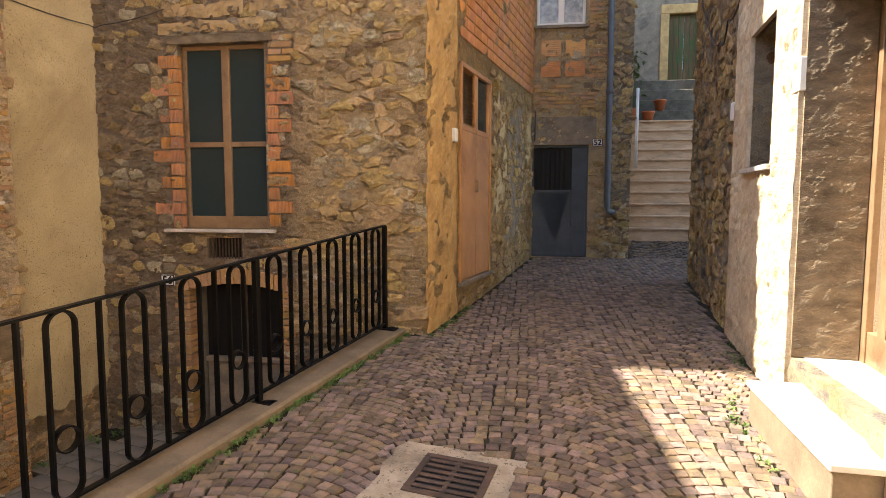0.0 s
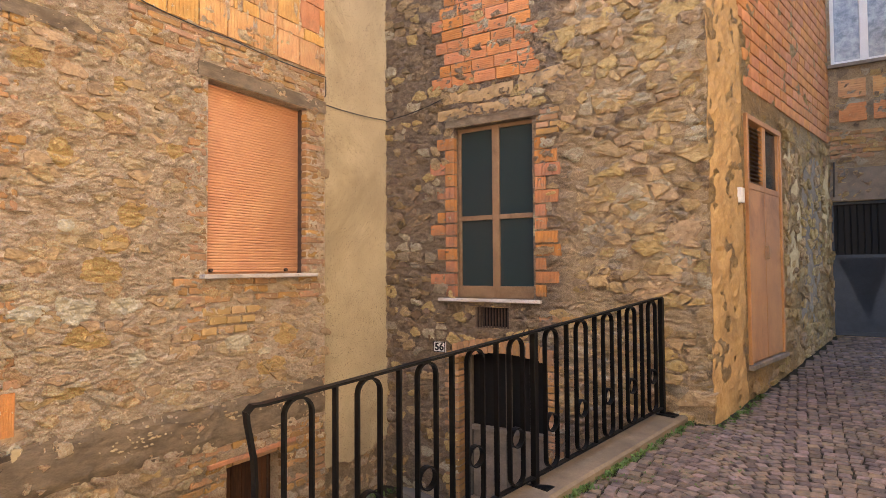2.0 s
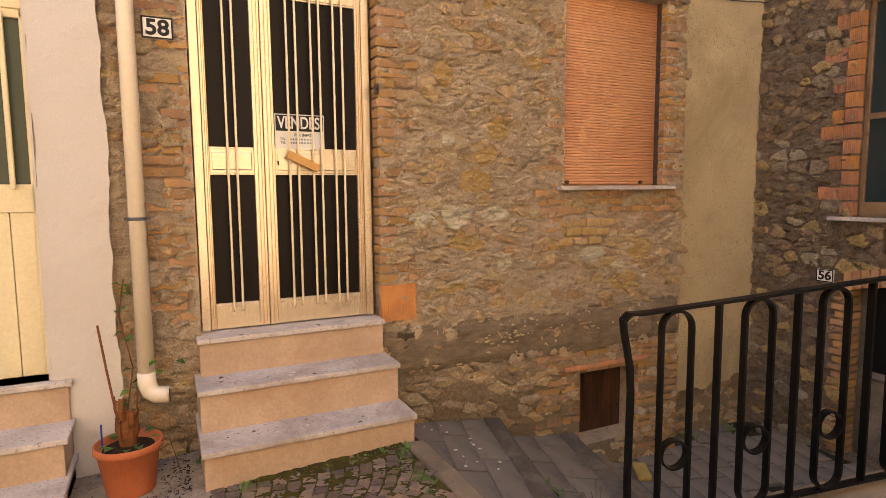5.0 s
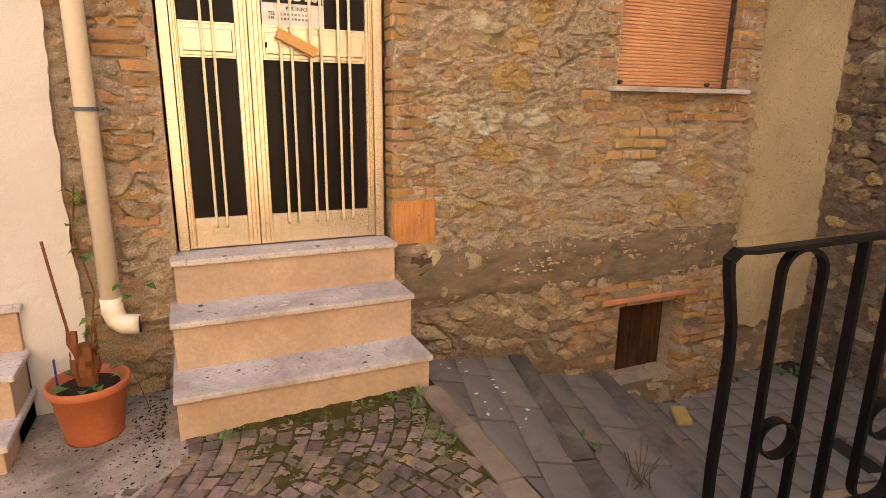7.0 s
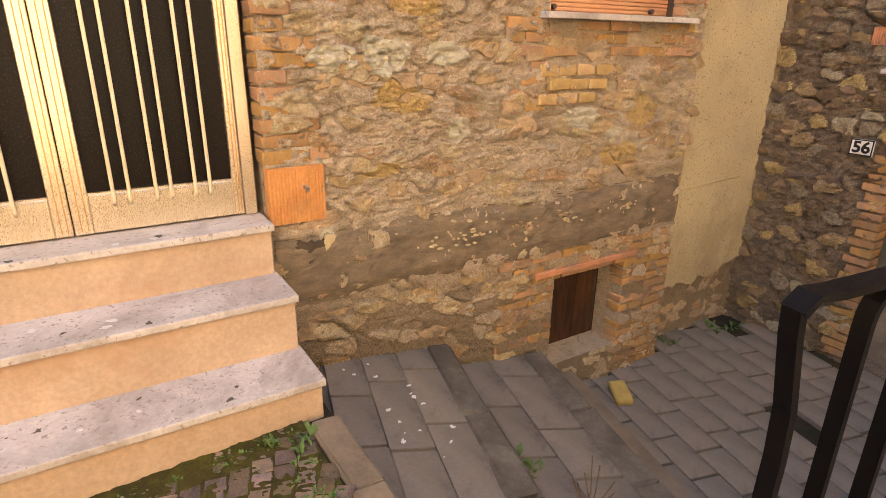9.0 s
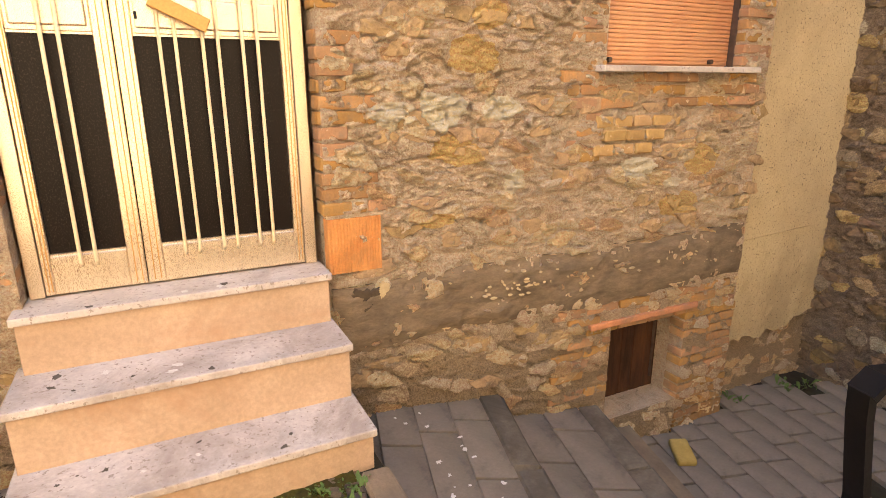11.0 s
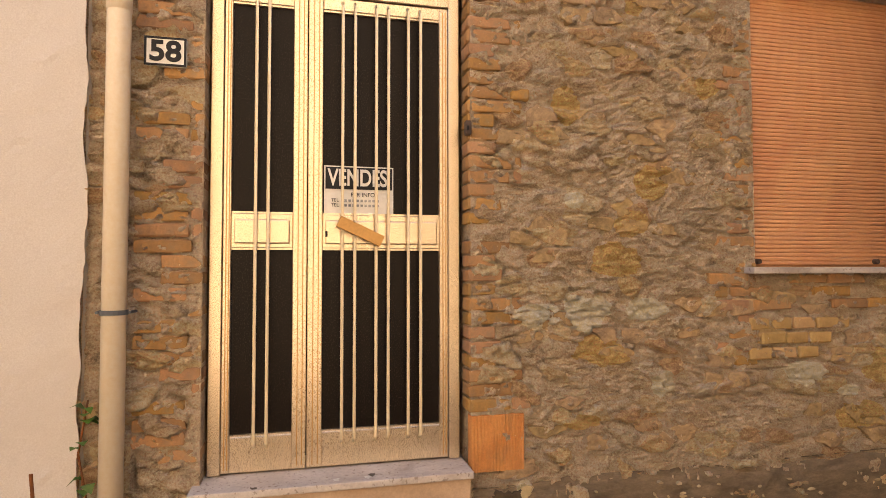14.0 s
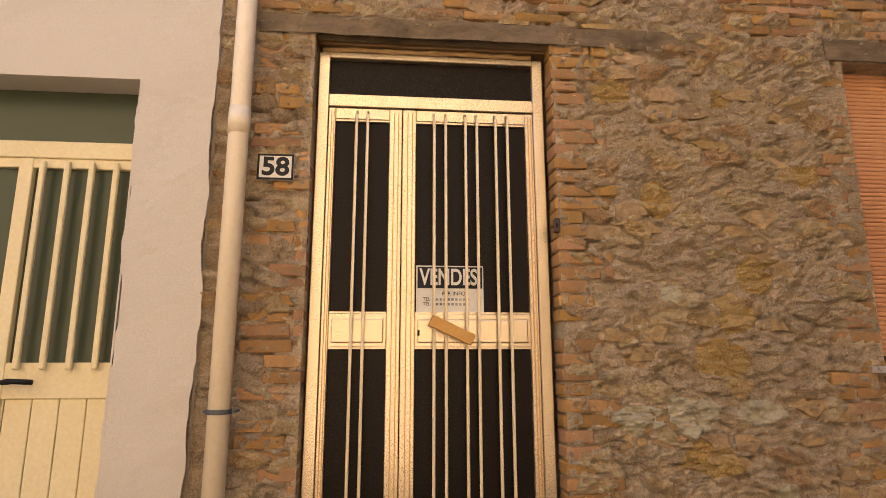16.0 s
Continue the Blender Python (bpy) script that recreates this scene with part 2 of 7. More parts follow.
ST_TAN, ST_YEL, ST_GRY, ST_BRN, ST_PALE = lin(176, 152, 116), lin(196, 160, 92), lin(140, 132, 122), lin(128, 98, 70), lin(208, 190, 158)
MAT = {
    "wall_w": masonry("grey_mortar_rubble", lin(200, 177, 148), lin(236, 212, 180), lin(168, 146, 117), [lin(214, 188, 156), lin(222, 194, 150), lin(226, 192, 142), lin(202, 174, 140), lin(214, 190, 160), lin(208, 168, 126), lin(228, 202, 160)], lin(240, 228, 198), lin(224, 188, 124)),
    "wall_b": masonry("dark_mortar_rubble", lin(124, 109, 94), lin(160, 140, 118), lin(202, 176, 138), [lin(164, 143, 117), lin(192, 165, 125), lin(138, 117, 93), lin(212, 181, 124), lin(172, 156, 132), lin(204, 188, 158)], lin(214, 196, 162), lin(206, 170, 108)),
    "wall_t": rubble("rubble_tan_mortar", lin(150, 124, 88), lin(194, 164, 118), [ST_TAN, lin(186, 152, 98), lin(160, 140, 112), ST_TAN, lin(190, 160, 114)], (5.5, 5.5, 8.5), 0.05, 1.0, 0.66),
    "tan_plaster": grainy("tan_plaster", lin(182, 154, 112), lin(154, 128, 92), 10, 0.95, 1.0, 50, 0.02, lin(120, 102, 78), spec=0.1),
    # paler, non-metal gold: the bars' bright reflection is in the base colour
    "bars": grainy("gold_bar_reflection", lin(240, 224, 188), lin(236, 218, 180), 3, 0.40, 0.0, 150, 0.0005, metal=0.0, spec=0.5),
    "brass": grainy("dull_brass_plate", lin(196, 152, 88), lin(184, 140, 80), 3, 0.45, 0.05, 100, 0.0005, metal=0.3, spec=0.4),
    # grey of the curtain with the pane's sky reflection painted in
    "curtain": grainy("curtain_sky_pane", lin(176, 176, 172), lin(120, 124, 128), 12, 0.2, 0.05, 60, 0.001, lin(90, 92, 96), spec=0.5),
    "stair": grainy("brown_streaked_stone", lin(208, 174, 142), lin(184, 152, 122), 4, 0.8, 0.5, 60, 0.004, lin(150, 122, 96), spec=0.2, stretch=(1, 1, 4)),
    "wall_r": rubble("rubble_right", lin(140, 126, 108), lin(176, 158, 132), [ST_TAN, ST_GRY, ST_BRN, ST_PALE], (4.5, 4.5, 7.0), 0.05, 1.0, 0.6),
    "stone": grainy("field_stone", lin(190, 162, 120), lin(164, 138, 104), 26, 0.95, 1.0, 80, 0.030, lin(120, 102, 78), vary=0.14, spec=0.1),
    "stone_b": grainy("pale_stone", lin(190, 164, 120), lin(158, 132, 94), 18, 0.95, 1.0, 70, 0.045, lin(112, 94, 70), vary=0.17, spec=0.1),
    "stone_dark": grainy("dark_field_stone", lin(150, 126, 96), lin(118, 100, 80), 18, 0.95, 1.0, 70, 0.04, lin(86, 74, 60), vary=0.24, spec=0.1),
    "brick": grainy("old_brick", lin(184, 140, 92), lin(160, 126, 90), 14, 0.95, 1.0, 90, 0.022, lin(150, 130, 104), vary=0.20, spec=0.15),
    "hollow_old": grainy("weathered_hollow_brick", lin(190, 132, 86), lin(166, 116, 80), 9, 0.95, 0.8, 80, 0.010, lin(132, 112, 92), vary=0.18, spec=0.1),
    "hollow": grainy("hollow_brick", lin(200, 142, 94), lin(182, 122, 80), 8, 0.92, 0.5, 90, 0.005, lin(158, 116, 82), vary=0.13, spec=0.15),
    "hollow_y": grainy("hollow_brick_yellow", lin(208, 164, 106), lin(196, 146, 92), 8, 0.9, 0.4, 90, 0.004, lin(176, 130, 84), vary=0.14, spec=0.15),
    "mortar": grainy("cement", lin(142, 128, 110), lin(120, 108, 94), 7, 0.95, 0.9, 60, 0.010, lin(92, 84, 74), spec=0.15),
    "band": grainy("cement_band", lin(150, 131, 106), lin(116, 101, 82), 6.0, 0.95, 1.0, 60, 0.03, lin(94, 82, 66), spec=0.15, stretch=(1, 1, 2.5)),
    "stucco": grainy("pebble_stucco", lin(196, 178, 140), lin(178, 160, 126), 1.6, 0.95, 1.0, 75, 0.014, lin(162, 144, 110), spec=0.15, speck=lin(92, 80, 62)),
    "ochre": grainy("ochre_plaster", lin(194, 160, 108), lin(172, 138, 92), 6, 0.95, 1.0, 45, 0.02, lin(150, 122, 86), spec=0.15),
    "white": grainy("white_plaster", lin(202, 194, 184), lin(198, 190, 180), 1.4, 0.9, 0.15, 160, 0.003, lin(192, 182, 170), spec=0.2),
    "plain": grainy("street_plaster", lin(208, 188, 158), lin(188, 168, 140), 9, 0.95, 1.0, 38, 0.035, lin(168, 150, 124), spec=0.15),
    "cobble": grainy("cobble_stone", lin(132, 108, 90), lin(102, 90, 79), 18, 0.72, 1.0, 80, 0.014, lin(66, 58, 52), vary=0.42, spec=0.3),
    "cobble_far": grainy("cobble_stone_far", lin(132, 108, 90), lin(102, 90, 79), 18, 0.72, 1.0, 80, 0.014, lin(66, 58, 52), vary=0.42, island=True, spec=0.3),
    "bed": grainy("joint_earth", lin(56, 50, 40), lin(44, 40, 32), 6, 0.95, 0.8, 60, 0.01, lin(58, 60, 34), spec=0.1),
    "slab": grainy("wet_grey_slab", lin(126, 115, 101), lin(106, 97, 85), 3, 0.75, 0.7, 45, 0.008, lin(56, 52, 49), vary=0.05, spec=0.35),
    "kerb": grainy("kerb_cement", lin(132, 115, 94), lin(108, 95, 78), 4, 0.9, 0.7, 60, 0.008, lin(116, 104, 86), spec=0.2),
    "rib": grainy("rib_stone", lin(108, 99, 86), lin(82, 75, 65), 6, 0.92, 0.9, 50, 0.01, lin(74, 68, 58), spec=0.2),
    "iron": grainy("painted_iron", lin(11, 11, 12), lin(8, 8, 8), 20, 0.45, 0.3, 120, 0.0015, lin(16, 14, 14), spec=0.16),
    "gold": grainy("gold_aluminium", lin(222, 204, 176), lin(214, 195, 166), 3, 0.30, 0.05, 150, 0.0005, metal=0.85, spec=0.5, stretch=(6, 6, 1)),
    "bronze": grainy("bronze_aluminium", lin(152, 124, 94), lin(136, 110, 82), 6, 0.45, 0.1, 120, 0.001, lin(110, 82, 58), metal=0.3, spec=0.4),
    "brown": grainy("brown_paint", lin(188, 138, 86), lin(170, 122, 76), 3, 0.5, 0.15, 90, 0.001, lin(140, 96, 58), spec=0.4),
    "shutter": grainy("salmon_shutter", lin(206, 154, 110), lin(198, 144, 102), 1.5, 0.55, 0.1, 90, 0.001, lin(188, 128, 92), spec=0.35),
    "marble": grainy("worn_marble", lin(200, 190, 180), lin(180, 170, 160), 5, 0.6, 0.4, 60, 0.003, lin(150, 136, 124), spec=0.4, speck=lin(142, 128, 116)),
    "riser": grainy("cream_marble", lin(186, 160, 134), lin(172, 146, 120), 3, 0.55, 0.25, 60, 0.002, lin(168, 130, 100), spec=0.4),
    "pvc": grainy("ivory_pvc", lin(236, 222, 198), lin(230, 215, 190), 2, 0.4, 0.08, 60, 0.001, spec=0.4),
    "cream": grainy("cream_paint", lin(226, 212, 172), lin(220, 204, 164), 2, 0.45, 0.08, 60, 0.001, spec=0.4),
    "gate": grainy("blue_grey_paint", lin(70, 78, 86), lin(58, 66, 74), 4, 0.55, 0.3, 60, 0.003, lin(58, 64, 70), spec=0.35),
    "terracotta": grainy("terracotta", lin(180, 104, 66), lin(166, 92, 58), 6, 0.7, 0.25, 80, 0.002, lin(160, 96, 60), spec=0.25),
    "dark_wood": grainy("dark_brown_planks", lin(84, 54, 36), lin(60, 40, 28), 5, 0.7, 0.5, 60, 0.004, lin(36, 26, 18), stretch=(4, 4, 0.6), spec=0.25),
    "green_wood": grainy("flaking_green_door", lin(66, 86, 50), lin(96, 70, 50), 5, 0.8, 0.5, 50, 0.004, lin(120, 92, 70), stretch=(3, 3, 0.6), spec=0.2),
    "zinc": grainy("grey_pipe", lin(92, 96, 100), lin(78, 82, 86), 5, 0.5, 0.2, 60, 0.002, spec=0.4),
    "leaf": grainy("leaf_green", lin(86, 110, 44), lin(66, 92, 36), 8, 0.6, 0.2, 60, 0.002, vary=0.25, spec=0.3),
    "straw": grainy("dry_straw", lin(120, 98, 62), lin(92, 76, 50), 10, 0.85, 0.7, 60, 0.006, spec=0.2),
    "dry": grainy("dry_husk", lin(134, 82, 46), lin(96, 60, 34), 10, 0.85, 0.7, 60, 0.006, spec=0.2),
    "moss": grainy("olive_moss", lin(80, 74, 30), lin(56, 52, 26), 22, 0.95, 1.0, 160, 0.01, lin(70, 58, 34), spec=0.1),
    "soil": grainy("potting_soil", lin(58, 44, 34), lin(42, 32, 26), 20, 0.95, 0.9, 80, 0.01, spec=0.1),
    # plain black parts, and the shade inside holes painted as flat black
    "black": grainy("black_and_hole_shade", lin(12, 12, 12), lin(8, 8, 8), 10, 0.6, 0.1, 60, 0.001, spec=0.3),
    "paper": grainy("white_print", lin(232, 228, 220), lin(224, 220, 210), 5, 0.6, 0.03, 60, 0.0005, spec=0.3),
    "ink": grainy("black_print", lin(24, 24, 26), lin(32, 32, 34), 5, 0.6, 0.02, 60, 0.0005, spec=0.3),
    "rust": grainy("rusty_iron", lin(92, 74, 62), lin(70, 58, 52), 12, 0.7, 0.5, 70, 0.003, lin(50, 44, 42), metal=0.3, spec=0.4),
    "rope": grainy("cable_grey", lin(70, 64, 58), lin(56, 52, 48), 10, 0.7, 0.1, 60, 0.001, spec=0.3),
    "tar": grainy("black_soot", lin(84, 72, 58), lin(60, 52, 44), 12, 0.95, 0.8, 60, 0.01, lin(90, 78, 62), spec=0.1),
    "dropping": grainy("white_dropping", lin(220, 216, 208), lin(196, 190, 180), 20, 0.9, 0.3, 60, 0.002, spec=0.2),
    "lime": grainy("lime_patch", lin(204, 184, 146), lin(184, 162, 124), 9, 0.95, 0.9, 50, 0.010, lin(176, 150, 110), vary=0.10, spec=0.15),
    "yellow_lime": grainy("ochre_patch", lin(190, 158, 108), lin(172, 142, 98), 9, 0.95, 0.9, 50, 0.010, lin(150, 120, 80), vary=0.10, spec=0.15),
    "concrete": grainy("worn_concrete", lin(166, 152, 134), lin(136, 123, 107), 5, 0.9, 1.0, 50, 0.014, lin(104, 93, 80), spec=0.2, speck=lin(92, 82, 70)),
    "foam": grainy("yellow_foam", lin(176, 150, 84), lin(158, 132, 72), 8, 0.9, 0.5, 60, 0.006, lin(140, 112, 60), spec=0.15),
    "roof": grainy("roof_tile", lin(178, 112, 76), lin(150, 98, 70), 5, 0.9, 0.6, 50, 0.01, lin(120, 96, 76), spec=0.15),
}


def pane(name, tint, rough, spec=0.3):
    t = Tree(name)
    n = t.noise(190.0, 3, 0.6, t.mapped((1, 1, 0.6)))
    pale = tuple(min(1.0, c * 4 + 0.006) for c in tint[:3]) + (1.0,)
    return t.done(t.mix(t.ramp(n, [(0.52, 0.0), (0.68, 0.8)]), tint, pale) if spec < 0.2 else tint, rough, t.bump(n, 0.25, 0.002), 0.0, spec)


MAT["glass_dark"] = pane("dark_patterned_glass", lin(22, 16, 12), 0.35, 0.13)
MAT["glass_blue"] = pane("dim_window_glass", lin(40, 54, 56), 0.14)
MAT["glass_green"] = pane("reeded_green_glass", lin(70, 78, 62), 0.25)


# ---- building blocks ----
def frame_at(x, y, a):
    """Wall frame: x along the wall, y into it, z up."""
    return pose(x, y, 0, 0, 0, a)


def finish(ob, mesh, material, smooth=False):
    mesh.materials.append(material)
    if smooth:
        mesh.shade_smooth()
    return ob


def part(name, bm, material, parent=None, label="", smooth=False):
    mesh = bpy.data.meshes.new(name)
    bm.to_mesh(mesh)
    bm.free()
    return part_mesh(name, mesh, material, parent, label, smooth)


def part_mesh(name, mesh, material, parent=None, label="", smooth=False, m=None):
    if not mesh.materials:
        mesh.materials.append(material)
        if smooth:
            mesh.shade_smooth()
    ob = new(name, mesh)
    if parent:
        ob.parent = parent
    if m is not None:
        ob.matrix_basis = m
    return tagged(ob, label)


def group_at(name, m, label, category, group="", kind=""):
    ob = new(name)
    ob.matrix_basis = m
    ob.empty_display_size = 0.1
    return tagged(ob, label, category, group, kind)


def add_box(bm, x0, x1, y0, y1, z0, z1, bev=0.0, seg=1):
    r = bmesh.ops.create_cube(bm, size=1.0, matrix=Matrix.LocRotScale(((x0 + x1) / 2, (y0 + y1) / 2, (z0 + z1) / 2), None, (abs(x1 - x0), abs(y1 - y0), abs(z1 - z0))))
    if bev:
        edges = list({e for v in r["verts"] for e in v.link_edges})
        bmesh.ops.bevel(bm, geom=edges, offset=bev, segments=seg, affect="EDGES", profile=0.5)
    return bm


def box(x0, x1, y0, y1, z0, z1, bev=0.003, seg=1):
    return add_box(bmesh.new(), x0, x1, y0, y1, z0, z1, bev, seg)


def tube_points(bm, pts, radius, sides=10, closed=False, radii=None):
    """A round tube along points."""
    rings, n = [], len(pts)
    up = Vector((0.13, 0.31, 0.94)).normalized()
    for i, p in enumerate(pts):
        a = pts[(i - 1) % n] if closed or i else pts[i]
        b = pts[(i + 1) % n] if closed or i < n - 1 else pts[i]
        d = (Vector(b) - Vector(a)).normalized()
        s = d.cross(up)
        s = (s if s.length > 0.05 else d.cross(Vector((1, 0, 0)))).normalized()
        w = d.cross(s)
        r = radii[i] if radii else radius
        rings.append([bm.verts.new(Vector(p) + s * math.cos(k * math.tau / sides) * r + w * math.sin(k * math.tau / sides) * r) for k in range(sides)])
    for i in range(n if closed else n - 1):
        a, b = rings[i], rings[(i + 1) % n]
        for k in range(sides):
            bm.faces.new((a[k], a[(k + 1) % sides], b[(k + 1) % sides], b[k]))
    if not closed:
        bm.faces.new(rings[0][::-1])
        bm.faces.new(rings[-1])
    bmesh.ops.recalc_face_normals(bm, faces=bm.faces)
    return bm


def strap(bm, pts, across, wide, thick, closed=False):
    """A flat bar along points: wide along 'across', thick at right angles to it."""
    across, n, rings = Vector(across).normalized(), len(pts), []
    for i, p in enumerate(pts):
        a = pts[(i - 1) % n] if closed or i else pts[i]
        b = pts[(i + 1) % n] if closed or i < n - 1 else pts[i]
        s = (Vector(b) - Vector(a)).normalized().cross(across).normalized()
        rings.append([bm.verts.new(Vector(p) + across * (cx * wide / 2) + s * (cy * thick / 2)) for cx, cy in ((-1, -1), (1, -1), (1, 1), (-1, 1))])
    for i in range(n if closed else n - 1):
        a, b = rings[i], rings[(i + 1) % n]
        for k in range(4):
            bm.faces.new((a[k], a[(k + 1) % 4], b[(k + 1) % 4], b[k]))
    if not closed:
        bm.faces.new(rings[0][::-1])
        bm.faces.new(rings[-1])
    bmesh.ops.recalc_face_normals(bm, faces=bm.faces)
    return bm


def lathe(bm, profile, sides=28):
    rings = [[bm.verts.new((r * math.cos(k * math.tau / sides), r * math.sin(k * math.tau / sides), z)) for k in range(sides)] for r, z in profile]
    for a, b in zip(rings, rings[1:]):
        for k in range(sides):
            bm.faces.new((a[k], a[(k + 1) % sides], b[(k + 1) % sides], b[k]))
    bm.faces.new(rings[0][::-1])
    bm.faces.new(rings[-1])
    bmesh.ops.recalc_face_normals(bm, faces=bm.faces)
    return bm


def fbm(u, v, seed, scale):
    return noise.fractal(Vector((u * scale, v * scale, seed * 7.3)), 0.8, 2.1, 5)


def grain(x, y, seed):
    """Smooth random field from 0 to 1."""
    xi, yi = np.floor(x).astype(np.int64), np.floor(y).astype(np.int64)
    fx, fy = x - xi, y - yi
    fx, fy = fx * fx * (3 - 2 * fx), fy * fy * (3 - 2 * fy)
    a, b, c, d = (chance(xi + i, yi + j, seed) for i, j in ((0, 0), (1, 0), (0, 1), (1, 1)))
    return (a * (1 - fx) + b * fx) * (1 - fy) + (c * (1 - fx) + d * fx) * fy


def chance(i, j, seed):
    n = (i.astype(np.uint64) * np.uint64(374761393) + j.astype(np.uint64) * np.uint64(668265263) + np.uint64(seed * 1274126 + 977)) & np.uint64(0xffffffff)
    n = ((n ^ (n >> np.uint64(13))) * np.uint64(1274126177)) & np.uint64(0xffffffff)
    n = ((n ^ (n >> np.uint64(15))) * np.uint64(2246822519)) & np.uint64(0xffffffff)
    return ((n ^ (n >> np.uint64(16))) & np.uint64(0xffffff)).astype(float) / 0xffffff


def layered(x, y, seed, n=4):
    return sum(grain(x * 2.03 ** k, y * 2.03 ** k, seed + k) * 0.5 ** k for k in range(n)) / (2 - 0.5 ** (n - 1))


def ease(a, b, x):
    f = np.clip((x - a) / (b - a), 0, 1)
    return f * f * (3 - 2 * f)


def rubble_field(seed, su, sz, slant, cover, deep, zone=None, lime=(), ochre=()):
    """Relief of a rubble face: slanting stones, some bare, some under rough mortar."""
    def field(u, z):
        wu = u + 0.09 * (layered(u * 7, z * 7, seed) - 0.5)
        wz = z + 0.07 * (layered(u * 7, z * 7, seed + 9) - 0.5)
        gu, gz = (wu - slant * wz) / su, (wz + slant * wu) / sz
        ci, cj = np.floor(gu).astype(np.int64), np.floor(gz).astype(np.int64)
        f1, f2 = np.full(u.shape, 9.0), np.full(u.shape, 9.0)
        ids = [np.zeros(u.shape) for _ in range(5)]
        for di in (-1, 0, 1):
            for dj in (-1, 0, 1):
                i, j = ci + di, cj + dj
                px = i + 0.5 + 0.9 * (chance(i, j, seed + 21) - 0.5)
                py = j + 0.5 + 0.9 * (chance(i, j, seed + 22) - 0.5)
                d = np.hypot(gu - px, gz - py)
                near = d < f1
                f2 = np.where(near, f1, np.minimum(f2, d))
                f1 = np.where(near, d, f1)
                for k, v in enumerate((chance(i, j, seed + 23), chance(i, j, seed + 24), chance(i, j, seed + 25), gu - px, gz - py)):
                    ids[k] = np.where(near, v, ids[k])
        r1, r2, r3, dx, dy = ids
        edge = f2 - f1
        bare = ease(cover + 0.12, cover - 0.05, r1 + 0.35 * (layered(u * 5, z * 5, seed + 31) - 0.5))
        dome = ease(0.03, 0.26, edge)
        ridge = 1 - np.abs(2 * layered((u - 1.6 * slant * z) * 11, (z + 1.6 * slant * u) * 27, seed + 41) - 1)
        rough = layered(u * 38, z * 46, seed + 51, 3) - 0.5
        h = 0.8 * dome * (0.35 + 0.65 * bare) * (0.35 + 0.75 * r2 + 0.55 * (r3 - 0.5) * dx + 0.8 * (r2 - 0.35) * dy)
        h += 1.05 * (ridge - 0.72) + 1.1 * rough + 0.4 * (layered(u * 2.3, z * 2.3, seed + 61) - 0.5)
        h -= 0.6 * ease(0.12, 0.0, edge) * ease(0.35, 0.7, layered(u * 6, z * 6, seed + 71))
        spots = []
        for group in (lime, ochre):
            m = np.zeros(u.shape)
            for pu, pz, w, q in group:
                k = np.hypot((u - pu) / (w * 0.5), (z - pz) / (q * 0.5)) + 1.0 * (layered(u * 11, z * 16, seed + 81) - 0.5)
                m = np.maximum(m, ease(1.25, 0.85, k))
            spots.append(m)
        h += 0.25 * spots[0]
        zoned = zone(u, z) if zone else np.zeros(u.shape)
        return deep * (h - 0.32), {"stone": bare * dome, "tint": r3, "zone": zoned, "lime": spots[0], "ochre": spots[1]}
    return field


